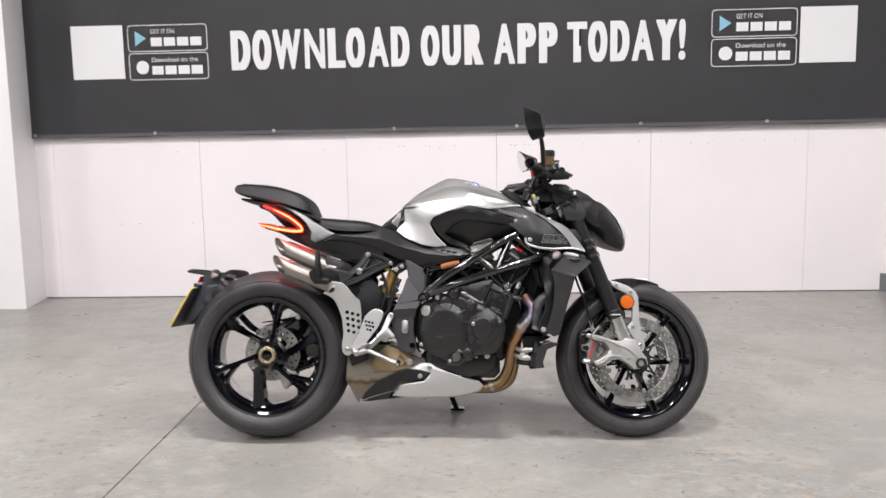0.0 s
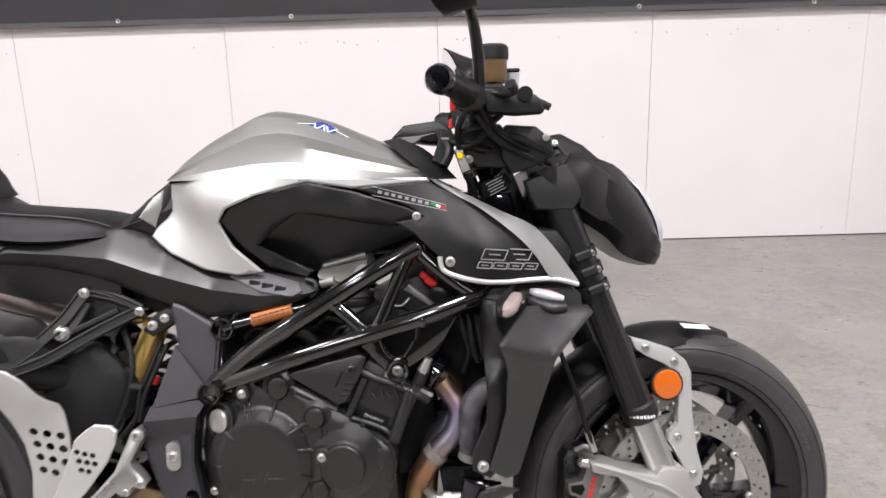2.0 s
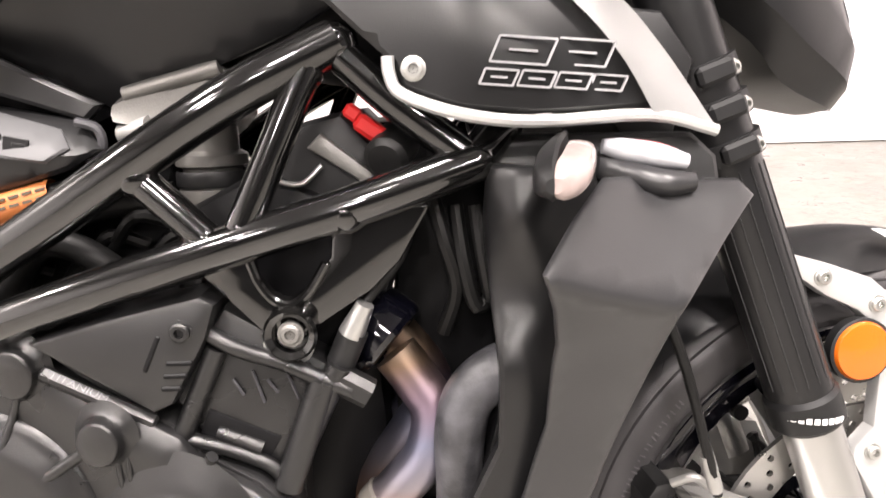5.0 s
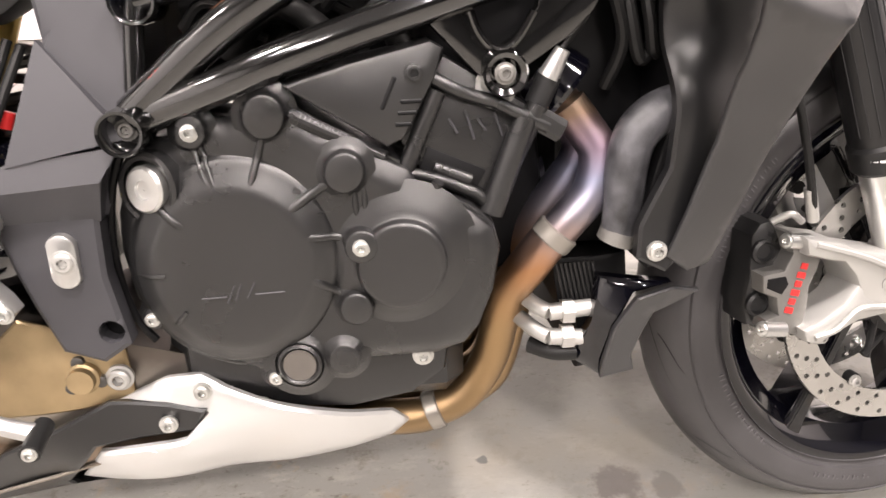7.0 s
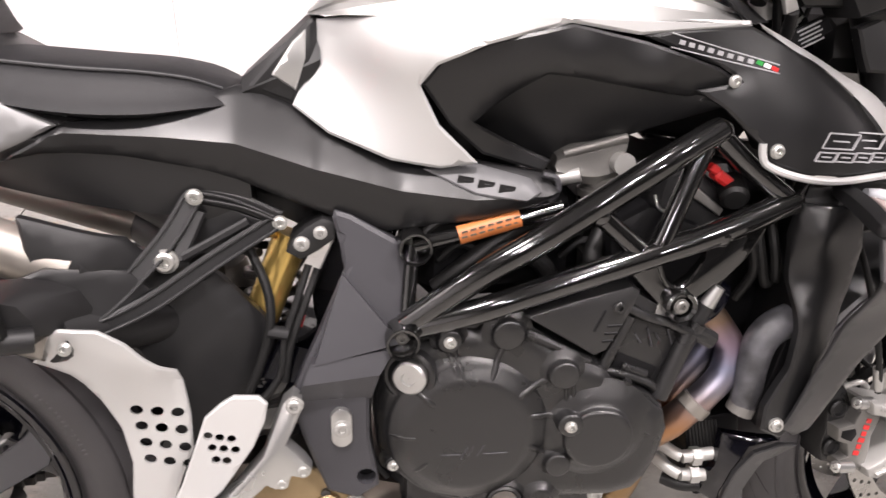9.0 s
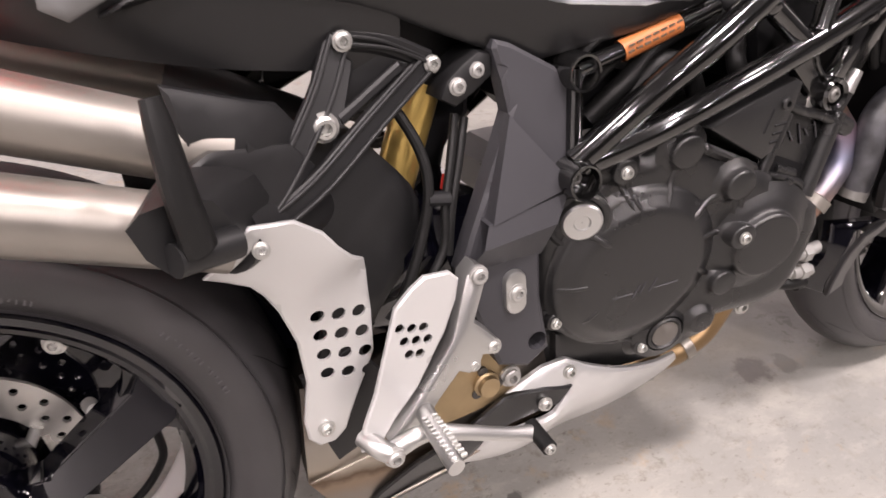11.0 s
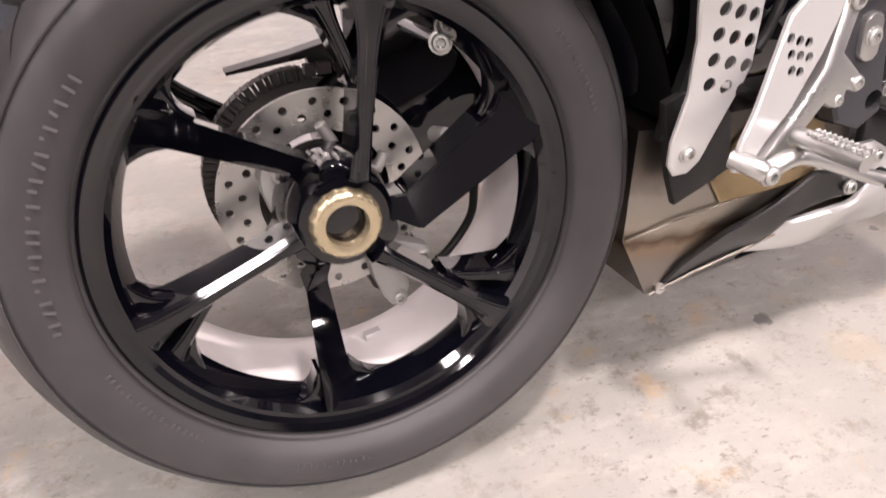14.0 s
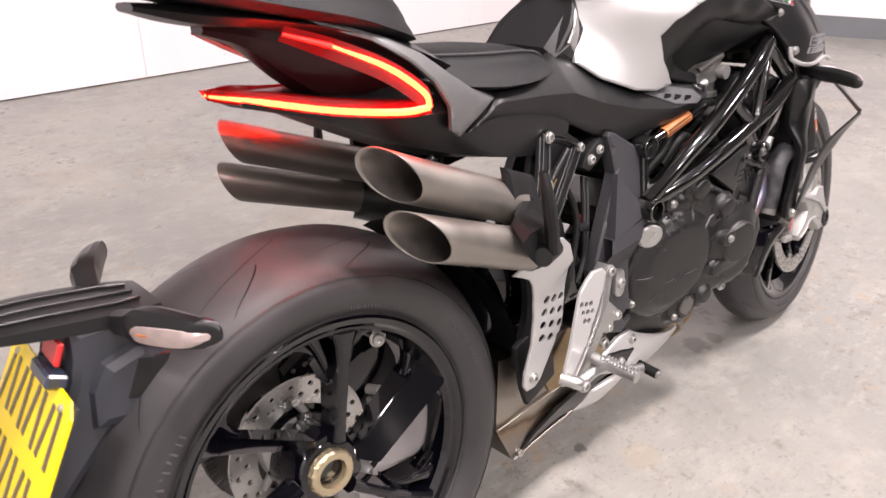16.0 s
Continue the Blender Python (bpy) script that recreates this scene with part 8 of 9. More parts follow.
for s in (False, True):
    sg = 1 if s else -1
    bm = bmn()
    skin(bm, [(0.03, 0.917), (0.07, 0.906), (0.12, 0.886), (0.164, 0.864), (0.205, 0.834), (0.241, 0.811), (0.284, 0.791), (0.25, 0.775), (0.206, 0.757), (0.190, 0.768), (0.192, 0.797), (0.172, 0.830), (0.146, 0.855), (0.102, 0.885), (0.07, 0.897)], [(0.03, 0.915, -0.098), (0.07, 0.90, -0.112), (0.144, 0.874, -0.128), (0.205, 0.828, -0.135), (0.284, 0.789, -0.130), (0.203, 0.757, -0.145), (0.184, 0.79, -0.150), (0.128, 0.862, -0.138)], 0.006, 0.003, 0.012, mirror=s)
    part("side_blade", bm, M_BLADE, tail, "silver tail blade", 40)
    low = [(0.158, sg * 0.146, 0.803), (0.125, sg * 0.134, 0.802), (0.06, sg * 0.098, 0.812), (0.0, sg * 0.045, 0.827), (-0.046, sg * 0.006, 0.838)]
    upp = [(0.158, sg * 0.146, 0.803), (0.150, sg * 0.147, 0.822), (0.105, sg * 0.143, 0.856), (0.045, sg * 0.130, 0.886), (0.0, sg * 0.110, 0.903)]
    bm = bmn()
    tube(bm, upp[3:], [0.0030, 0.0016], 10, 5)
    part("led_band", bm, M_LEDSOFT, lamp, "dim red end of the light guide")
    for pts, r0 in ((low, 0.0042), (upp, 0.0036)):
        bm = bmn()
        tube(bm, pts if pts is low else pts[:4], [r0, r0, r0 * 0.95, r0 * 0.9 if pts is low else r0 * 0.45, r0 * 0.5][:5 if pts is low else 4], 10, 5)
        part("led_band", bm, M_LED, lamp, "glowing red light guide")
        bm = bmn()
        # one flat red body runs along the bright guide, wide inwards and with a thin lip outwards
        up = 1 if pts is low else -1
        path = [Vector(p) for p in pts]
        wide = [0.010, 0.013, 0.0135, 0.012, 0.006]
        ring_loft(bm, [[(p.x + 0.003, p.y * 1.01, p.z - up * 0.0075), (p.x - 0.004 - w * 0.25, p.y * (1 - w * 2.2), p.z + up * w), (p.x + 0.004 - w * 0.25, p.y * (0.93 - w * 2.2), p.z + up * w), (p.x + 0.008, p.y * 0.93, p.z - up * 0.0075)] for p, w in zip(path, wide)], 6, 1)
        part("red_lens", bm, M_LEDRED, lamp, "red tail lens")

# --- pillion footrest hangers
for s in (-1, 1):
    hanger = empty("footrest_hanger", "black cast passenger footrest hanger", "", bike)
    for pts, r in (([(0.402, s * 0.102, 0.712), (0.372, s * 0.125, 0.668), (0.325, s * 0.158, 0.622), (0.285, s * 0.188, 0.598)], 0.0115), ([(0.487, s * 0.092, 0.678), (0.42, s * 0.125, 0.645), (0.355, s * 0.155, 0.610), (0.295, s * 0.185, 0.592)], 0.0105), ([(0.402, s * 0.102, 0.712), (0.445, s * 0.098, 0.700), (0.487, s * 0.092, 0.678)], 0.0105)):
        bm = bmn()
        bar(bm, pts, r * 1.9, 0.012, 5)
        part("strut", bm, M_SOFT, hanger, sharp=25)
        for side in (-1, 1):
            bm = bmn()
            bar(bm, [(p[0] + side * r * 0.55, p[1] + s * 0.0075, p[2] - side * r * 0.45) for p in pts], 0.0035, 0.006, 5)
            part("strut_rib", bm, M_SOFT, hanger, sharp=25)
    bm = bmn()
    slab(bm, [(0.385, 0.700), (0.43, 0.698), (0.475, 0.676), (0.42, 0.645), (0.372, 0.64), (0.375, 0.67)], s * 0.100, s * 0.090, 0.003)
    part("web", bm, M_SOFT, hanger)
    bm = bmn()
    bar(bm, [(0.405, s * 0.106, 0.695), (0.392, s * 0.118, 0.668), (0.382, s * 0.128, 0.650)], 0.016, 0.01, 4)
    bar(bm, [(0.455, s * 0.104, 0.680), (0.42, s * 0.116, 0.664), (0.388, s * 0.128, 0.650)], 0.010, 0.01, 4)
    part("inner_rib", bm, M_SOFT, hanger)
    bm = bmn()
    skin(bm, [(0.245, 0.655), (0.271, 0.663), (0.315, 0.653), (0.338, 0.646), (0.356, 0.622), (0.33, 0.607), (0.299, 0.598), (0.263, 0.592), (0.238, 0.596)], [(0.245, 0.65, -0.205), (0.34, 0.645, -0.155), (0.356, 0.622, -0.150), (0.30, 0.60, -0.188), (0.24, 0.597, -0.21), (0.29, 0.63, -0.186)], 0.01, 0.003, 0.012, mirror=s > 0)
    part("foot_plate", bm, M_SOFT, hanger)
    for q, r in (((0.403, s * 0.115, 0.711), 0.0072), ((0.488, s * 0.103, 0.676), 0.0066), ((0.371, s * 0.135, 0.648), 0.0108)):
        bolt(q, r, hanger, axis=(0, s, 0))
    bm = bmn()
    ring_loft(bm, [[(0.205, s * 0.245, 0.642), (0.232, s * 0.25, 0.655), (0.262, s * 0.235, 0.645), (0.27, s * 0.23, 0.612), (0.228, s * 0.25, 0.602)], [(0.225, s * 0.205, 0.650), (0.255, s * 0.20, 0.66), (0.30, s * 0.185, 0.64), (0.305, s * 0.18, 0.60), (0.255, s * 0.20, 0.60)]], 2, 2)
    part("peg_mount", bm, M_SOFT, hanger)
    rod((0.228, s * 0.255, 0.618), (0.272, s * 0.235, 0.612), 0.012, M_SOFT, "peg_hinge", hanger)
    bm = bmn()
    tube(bm, [(0.246, s * 0.255, 0.622), (0.242, s * 0.257, 0.66), (0.240, s * 0.252, 0.70), (0.239, s * 0.248, 0.722)], [0.014, 0.013, 0.011, 0.008], 12, 4, True, 0.7)
    part("folded_peg", bm, M_HOSE, hanger, "folded rubber footpeg")
    bm = bmn()
    skin(bm, [(0.25, 0.712), (0.335, 0.676), (0.36, 0.64), (0.33, 0.628), (0.27, 0.652), (0.256, 0.66)], [(0.25, 0.71, -0.178), (0.335, 0.676, -0.145), (0.36, 0.64, -0.13), (0.27, 0.65, -0.18), (0.31, 0.66, -0.17)], 0.01, 0.004, 0.012, mirror=s > 0)
    part("heat_shield", bm, M_SOFT, hanger)
    # drilled heel guard
    heel = empty("heel_guard", "pale silver drilled heel guard", "", bike)
    HEEL = [(0.246, 0.566), (0.256, 0.576), (0.263, 0.589), (0.268, 0.603), (0.285, 0.611), (0.318, 0.606), (0.340, 0.588), (0.353, 0.568), (0.365, 0.553), (0.378, 0.541), (0.381, 0.525), (0.383, 0.48), (0.381, 0.435), (0.363, 0.392), (0.352, 0.362), (0.346, 0.343), (0.334, 0.331), (0.318, 0.331), (0.308, 0.345), (0.306, 0.37), (0.314, 0.42), (0.311, 0.47), (0.299, 0.512), (0.289, 0.535), (0.279, 0.549), (0.263, 0.558)]
    hol = [(0.331 + 0.0197 * i + 0.001 * j, 0.495 - 0.0233 * j - 0.0055 * i, 0.0068) for j in range(4) for i in range(3)]
    bm = bmn()
    skin(bm, HEEL, [(0.246, 0.566, -0.188), (0.268, 0.603, -0.212), (0.318, 0.606, -0.212), (0.361, 0.549, -0.19), (0.38, 0.538, -0.172), (0.38, 0.43, -0.155), (0.318, 0.43, -0.155), (0.32, 0.34, -0.139), (0.33, 0.52, -0.178)], 0.003, 0.002, 0.011, mirror=s > 0, holes=hol)
    part("drilled_plate", bm, M_PEARL, heel)
    bolt((0.289, s * 0.217, 0.592), 0.0055, heel, axis=(0, s, 0.2))
    bolt((0.326, s * 0.144, 0.355), 0.007, heel, axis=(0, s, 0))
    # rider footrest: forged arm, small drilled guard, ribbed peg
    rest = empty("rider_footrest", "bare aluminium footrest with drilled guard and brake pedal", "", bike)
    bm = bmn()
    skin(bm, [(0.400, 0.482), (0.418, 0.497), (0.432, 0.505), (0.458, 0.502), (0.467, 0.492), (0.462, 0.47), (0.448, 0.44), (0.412, 0.392), (0.385, 0.368), (0.362, 0.342), (0.347, 0.346), (0.353, 0.372), (0.368, 0.40), (0.388, 0.45)], [(0.40, 0.48, -0.175), (0.46, 0.50, -0.172), (0.41, 0.40, -0.178), (0.355, 0.345, -0.185), (0.45, 0.44, -0.172)], 0.004, 0.002, 0.011, mirror=s > 0, holes=[(0.402, 0.461, 0.005), (0.414, 0.457, 0.005), (0.426, 0.454, 0.005), (0.405, 0.446, 0.005), (0.417, 0.443, 0.005), (0.429, 0.440, 0.005), (0.408, 0.431, 0.005), (0.419, 0.428, 0.005)])
    part("drilled_guard", bm, M_PEARL, rest)
    bm = bmn()
    slab(bm, [(0.473, 0.503), (0.484, 0.513), (0.494, 0.505), (0.494, 0.49), (0.478, 0.448), (0.498, 0.425), (0.506, 0.412), (0.498, 0.402), (0.484, 0.406), (0.478, 0.392), (0.466, 0.390), (0.456, 0.396), (0.432, 0.372), (0.41, 0.345), (0.388, 0.335), (0.375, 0.345), (0.40, 0.372), (0.428, 0.405), (0.452, 0.436)], s * 0.172, s * 0.150, 0.005)
    for v in bm.verts:
        f = (v.co.z - 0.345) / 0.155
        v.co += Vector((0.008 * f, -s * (0.026 * f - 0.012), -0.019 * f))
    part("arm", bm, M_ALU, rest)
    for q, r, out in (((0.494, 0.481), 0.0085, 0.158), ((0.500, 0.404), 0.007, 0.170), ((0.476, 0.391), 0.006, 0.172), ((0.372, 0.345), 0.0085, 0.205)):
        bolt((q[0], s * out, q[1]), r, rest, M_CAST if r > 0.008 else M_BOLT, (0, s, 0))
    bend([(0.352, s * 0.175, 0.357), (0.362, s * 0.195, 0.352), (0.372, s * 0.20, 0.345)], 0.010, M_ALU, "link", rest, 4, 14)
    # brake or shift pedal
    bend([(0.375, s * 0.195, 0.345), (0.405, s * 0.200, 0.356), (0.44, s * 0.204, 0.345), (0.49, s * 0.206, 0.322), (0.524, s * 0.207, 0.310)], [0.010, 0.009, 0.008, 0.0075, 0.0085], M_ALU, "pedal", rest, 6, 14, flat=0.75)
    rod((0.524, s * 0.196, 0.312), (0.525, s * 0.232, 0.307), 0.0085, M_HOSE, "pedal_tip", rest)
    bolt((0.525, s * 0.233, 0.307), 0.005, rest, axis=(0, s, 0))
    # ribbed peg
    peg = bend([(0.412, s * 0.190, 0.372), (0.408, s * 0.22, 0.374), (0.404, s * 0.275, 0.374)], [0.010, 0.0095, 0.0085], M_ALU, "footpeg", rest, 5, 14, flat=0.8)
    for k in range(11):
        bm = bmn()
        for j in (-1, 1):
            flat_box(bm, Matrix.Translation((0.408 + 0.005 * j, s * (0.212 + 0.006 * k), 0.383)), (0.006, 0.003, 0.0045), 0.0008)
        part("rib", bm, M_ALU, peg)
# cables down the frame plate
for p, r in (([(0.45, -0.085, 0.645), (0.468, -0.10, 0.60), (0.470, -0.11, 0.56), (0.455, -0.115, 0.51), (0.43, -0.12, 0.46), (0.41, -0.125, 0.44)], 0.0055), ([(0.515, -0.085, 0.62), (0.50, -0.10, 0.58), (0.485, -0.112, 0.54), (0.478, -0.118, 0.50), (0.452, -0.125, 0.465)], 0.0045), ([(0.525, -0.085, 0.615), (0.508, -0.10, 0.575), (0.492, -0.112, 0.535), (0.482, -0.118, 0.49)], 0.0045)):
    bend(p, r, M_HOSE, "cable", frame_plate, 6, 10)
bm = bmn()
tube(bm, [(0.468, -0.112, 0.552), (0.49, -0.114, 0.548)], 0.008, 10, flat=0.6)
part("cable_tie", bm, M_DARK, frame_plate)

# --- headlight, clocks, bars
head = empty("headlight", "black headlight shell with pale lens edge", "", bike)
bm = bmn()
ring_loft(bm, [[(x + dx, y, z) for dx, y, z in pts] for x, pts in (
    (1.135, [(0, -0.06, 0.835), (0, -0.075, 0.87), (0, -0.06, 0.90), (0, 0.06, 0.90), (0, 0.075, 0.87), (0, 0.06, 0.835)]),
    (1.20, [(0.0, -0.085, 0.825), (0.0, -0.105, 0.875), (0, -0.075, 0.935), (0, 0.075, 0.935), (0, 0.105, 0.875), (0, 0.085, 0.825)]),
    (1.255, [(0.01, -0.085, 0.785), (0.0, -0.11, 0.85), (0, -0.07, 0.922), (0, 0.07, 0.922), (0, 0.11, 0.85), (0.01, 0.085, 0.785)]),
    (1.30, [(0.0, -0.075, 0.752), (0.01, -0.10, 0.82), (0.0, -0.06, 0.902), (0, 0.06, 0.902), (0.01, 0.10, 0.82), (0, 0.075, 0.752)]),
    (1.345, [(0.005, -0.055, 0.733), (0.012, -0.08, 0.785), (-0.005, -0.05, 0.855), (-0.005, 0.05, 0.855), (0.012, 0.08, 0.785), (0.005, 0.055, 0.733)]),
    (1.372, [(0.0, -0.035, 0.730), (0.006, -0.05, 0.765), (-0.006, -0.03, 0.80), (-0.006, 0.03, 0.80), (0.006, 0.05, 0.765), (0.0, 0.035, 0.730)]))], 3, 2)
part("shell", bm, M_PLASTIC, head, sharp=26)
bm = bmn()
ring_loft(bm, [[(1.285, -0.052, 0.912), (1.300, -0.02, 0.914), (1.300, 0.02, 0.914), (1.285, 0.052, 0.912)], [(1.335, -0.058, 0.865), (1.352, -0.025, 0.868), (1.352, 0.025, 0.868), (1.335, 0.058, 0.865)], [(1.366, -0.06, 0.805), (1.386, -0.028, 0.806), (1.386, 0.028, 0.806), (1.366, 0.06, 0.805)], [(1.375, -0.045, 0.755), (1.390, -0.02, 0.756), (1.390, 0.02, 0.756), (1.375, 0.045, 0.755)], [(1.370, -0.03, 0.728), (1.382, -0.012, 0.728), (1.382, 0.012, 0.728), (1.370, 0.03, 0.728)]], 3, 2)
part("lens", bm, M_CLEAR, head, "clear lens with pale rim")
for s in (False, True):
    sg = 1 if s else -1
    bm = bmn()
    skin(bm, [(1.117, 0.884), (1.15, 0.897), (1.19, 0.911), (1.205, 0.885), (1.212, 0.86), (1.206, 0.845), (1.197, 0.834), (1.165, 0.834), (1.135, 0.836), (1.125, 0.858)], lambda x, z: -0.137 + 0.16 * max(0.0, z - 0.872) + 0.08 * max(0.0, 1.15 - x), 0.012, 0.003, 0.014, mirror=s)
    part("side_plate", bm, M_SOFT, head)
    bm = bmn()
    skin(bm, [(1.172, 0.962), (1.196, 0.966), (1.235, 0.945), (1.262, 0.918), (1.225, 0.905), (1.20, 0.925)], [(1.18, 0.96, -0.07), (1.26, 0.918, -0.075), (1.2, 0.92, -0.09), (1.235, 0.945, -0.062)], 0.01, 0.003, 0.014, mirror=s)
    part("brow", bm, M_PLASTIC, head)
    bm = bmn()
    skin(bm, [(1.19, 0.911), (1.205, 0.93), (1.25, 0.905), (1.285, 0.885), (1.345, 0.815), (1.33, 0.808), (1.25, 0.814), (1.212, 0.838), (1.205, 0.875)], [(1.19, 0.911, -0.122), (1.205, 0.93, -0.10), (1.25, 0.905, -0.105), (1.285, 0.885, -0.085), (1.345, 0.815, -0.082), (1.25, 0.814, -0.118), (1.212, 0.838, -0.130), (1.225, 0.87, -0.126)], 0.01, 0.003, 0.012, mirror=s)
    part("cheek", bm, M_PLASTIC, head, sharp=18)
    bolt((1.204, sg * 0.131, 0.860), 0.0062, head, axis=(0, sg, 0))
    bolt((1.18, sg * 0.085, 0.948), 0.0048, head, axis=(-0.2, sg, 0.3))
AIM = Matrix.Translation((1.160, 0.026, 0.839)) @ Matrix.Rotation(radians(5), 4, Vector((-0.41, 0, 0.91))) @ Matrix.Translation((-1.15, 0.0, -0.85))
for ob in head.children:
    if ob.name.startswith("bolt"):
        ob.matrix_basis = AIM @ ob.matrix_basis
    else:
        ob.data.transform(AIM)
bars = empty("handlebar", "black handlebar with grips, levers and mirrors", "", bike)
bend([(1.03, 0.365, 1.012), (1.045, 0.22, 1.008), (1.06, 0.12, 0.985), (1.065, 0.0, 0.975), (1.06, -0.12, 0.985), (1.045, -0.22, 1.008), (1.005, -0.365, 1.012)], 0.011, M_PLASTIC, "bar", bars, 6, 14)
bm = bmn()
slab(bm, [(1.03, 0.985), (1.10, 0.97), (1.125, 0.935), (1.11, 0.90), (1.06, 0.90), (1.03, 0.94)], -0.12, 0.12, 0.008)
part("top_yoke", bm, M_PLASTIC, bars)
bm = bmn()
slab(bm, [(1.145, 0.80), (1.19, 0.795), (1.215, 0.76), (1.20, 0.70), (1.165, 0.70), (1.14, 0.74)], -0.12, 0.12, 0.008)
part("bottom_yoke", bm, M_SOFT, bars)
rod((1.085, 0, 0.92), (1.165, 0, 0.72), 0.03, M_SOFT, "steering_stem", bars)
for s in (-1, 1):
    bm = bmn()
    tube(bm, [(1.038, s * 0.245, 1.008), (1.034, s * 0.265, 1.0085), (1.020, s * 0.315, 1.011), (1.008, s * 0.355, 1.012)], [0.022, 0.0175, 0.0165, 0.018], 20, 5)
    grip = part("grip", bm, M_HOSE, bars, "ribbed black rubber grip")
    bm = bmn()
    turned(bm, [(0.017, -0.006), (0.0195, 0.0), (0.0195, 0.014), (0.016, 0.02), (0.007, 0.021), (0.006, 0.016), (0.0005, 0.016)], (1.007, s * 0.357, 1.012), (-0.24, s, 0.02), 24)
    part("bar_end", bm, M_GLOSS, grip)
    bm = bmn()
    block(bm, (1.025, min(s * 0.19, s * 0.235), 0.985), (1.07, max(s * 0.19, s * 0.235), 1.03), 0.008)
    part("switch_block", bm, M_SOFT, bars)
    bm = bmn()
    block(bm, (1.018, min(s * 0.205, s * 0.22), 0.985), (1.028, max(s * 0.205, s * 0.22), 1.005), 0.002)
    part("switch_button", bm, M_RED, bars)
    bend([(1.075, s * 0.17, 1.02), (1.105, s * 0.20, 1.01), (1.11, s * 0.27, 1.005), (1.095, s * 0.36, 1.005)], [0.010, 0.009, 0.006, 0.008], M_PLASTIC, "lever", bars, 6, 12, flat=0.6)
    bm = bmn()
    block(bm, (1.06, min(s * 0.12, s * 0.18), 1.0), (1.105, max(s * 0.12, s * 0.18), 1.03), 0.008)
    part("master_cylinder", bm, M_SOFT, bars)
    # fluid pot
    bm = bmn()
    turned(bm, [(0.0005, 0), (0.022, 0.0), (0.024, 0.004), (0.024, 0.04), (0.021, 0.042)], (1.085, s * 0.155, 1.03), (0, 0, 1), 24)
    pot = part("fluid_pot", bm, material("fluid_pot_plastic", (0.12, 0.07, 0.03), 0.35, mottle=0.2, mottle_scale=40), bars, "amber fluid pot with black cap")
    bm = bmn()
    turned(bm, [(0.026, 0.036), (0.0265, 0.04), (0.0265, 0.054), (0.023, 0.058), (0.0005, 0.058)], (1.085, s * 0.155, 1.03), (0, 0, 1), 24)
    part("cap", bm, M_SOFT, pot)
    # mirror on its stalk
    mir = empty("mirror", "black angular rear-view mirror on a stalk", "", bike)
    bend([(1.062, s * 0.225, 1.02), (1.06, s * 0.245, 1.06), (1.052, s * 0.285, 1.10), (1.042, s * 0.335, 1.118)], [0.009, 0.009, 0.008, 0.008], M_PLASTIC, "stalk", mir, 6, 12)
    mx = 0.0 if s < 0 else 0.03
    face = [(mx + 0.978, s * 0.49, 1.180), (mx + 0.985, s * 0.44, 1.187), (mx + 1.004, s * 0.36, 1.15), (mx + 1.018, s * 0.33, 1.105), (mx + 1.012, s * 0.38, 1.088), (mx + 0.99, s * 0.47, 1.105)]
    back = [(mx + 1.032, s * 0.475, 1.158), (mx + 1.045, s * 0.43, 1.16), (mx + 1.058, s * 0.37, 1.14), (mx + 1.056, s * 0.345, 1.11), (mx + 1.054, s * 0.385, 1.10), (mx + 1.042, s * 0.455, 1.115)]
    mid = [((a[0] + b[0]) / 2, (a[1] + b[1]) / 2 * 1.012, (a[2] + b[2]) / 2) for a, b in zip(face, back)]
    bm = bmn()
    ring_loft(bm, [face, mid, back], 3, 2)
    part("shell", bm, M_PLASTIC, mir)
    ctr = np.mean(np.array(face), 0)
    bm = bmn()
    vs = [bm.verts.new(ctr + (np.array(p) - ctr) * 0.93 + np.array((-0.0025, 0, 0))) for p in crom(face, 3, True)]
    bm.faces.new(vs)
    part("glass", bm, M_MIRROR, mir, "mirror glass")
# right-hand brake pump, adjuster wheel and upper fork clamps
pump = empty("brake_pump", "black radial brake pump with adjuster and clamps", "", bike)
bm = bmn()
slab(bm, [(1.065, 1.02), (1.105, 1.022), (1.117, 1.014), (1.149, 1.009), (1.166, 0.994), (1.161, 0.982), (1.12, 0.980), (1.075, 0.985)], -0.185, -0.14, 0.005)
part("pump_body", bm, M_SOFT, pump)
rod((1.133, -0.19, 1.010), (1.133, -0.155, 1.012), 0.0115, M_PLASTIC, "adjuster_wheel", pump)
rod((1.155, -0.175, 0.998), (1.172, -0.172, 0.990), 0.006, M_PLASTIC, "adjuster_screw", pump)
bm = bmn()
flat_box(bm, Matrix.Translation((1.120, -0.13, 1.036)) @ Matrix.Rotation(radians(4), 4, "Y"), (0.018, 0.02, 0.030), 0.003)
part("white_pot", bm, M_CLEAR, pump, "pale clutch fluid pot")
bm = bmn()
flat_box(bm, Matrix.Translation((1.120, -0.13, 1.052)), (0.021, 0.023, 0.006), 0.002)
part("pot_cap", bm, M_SOFT, pump)
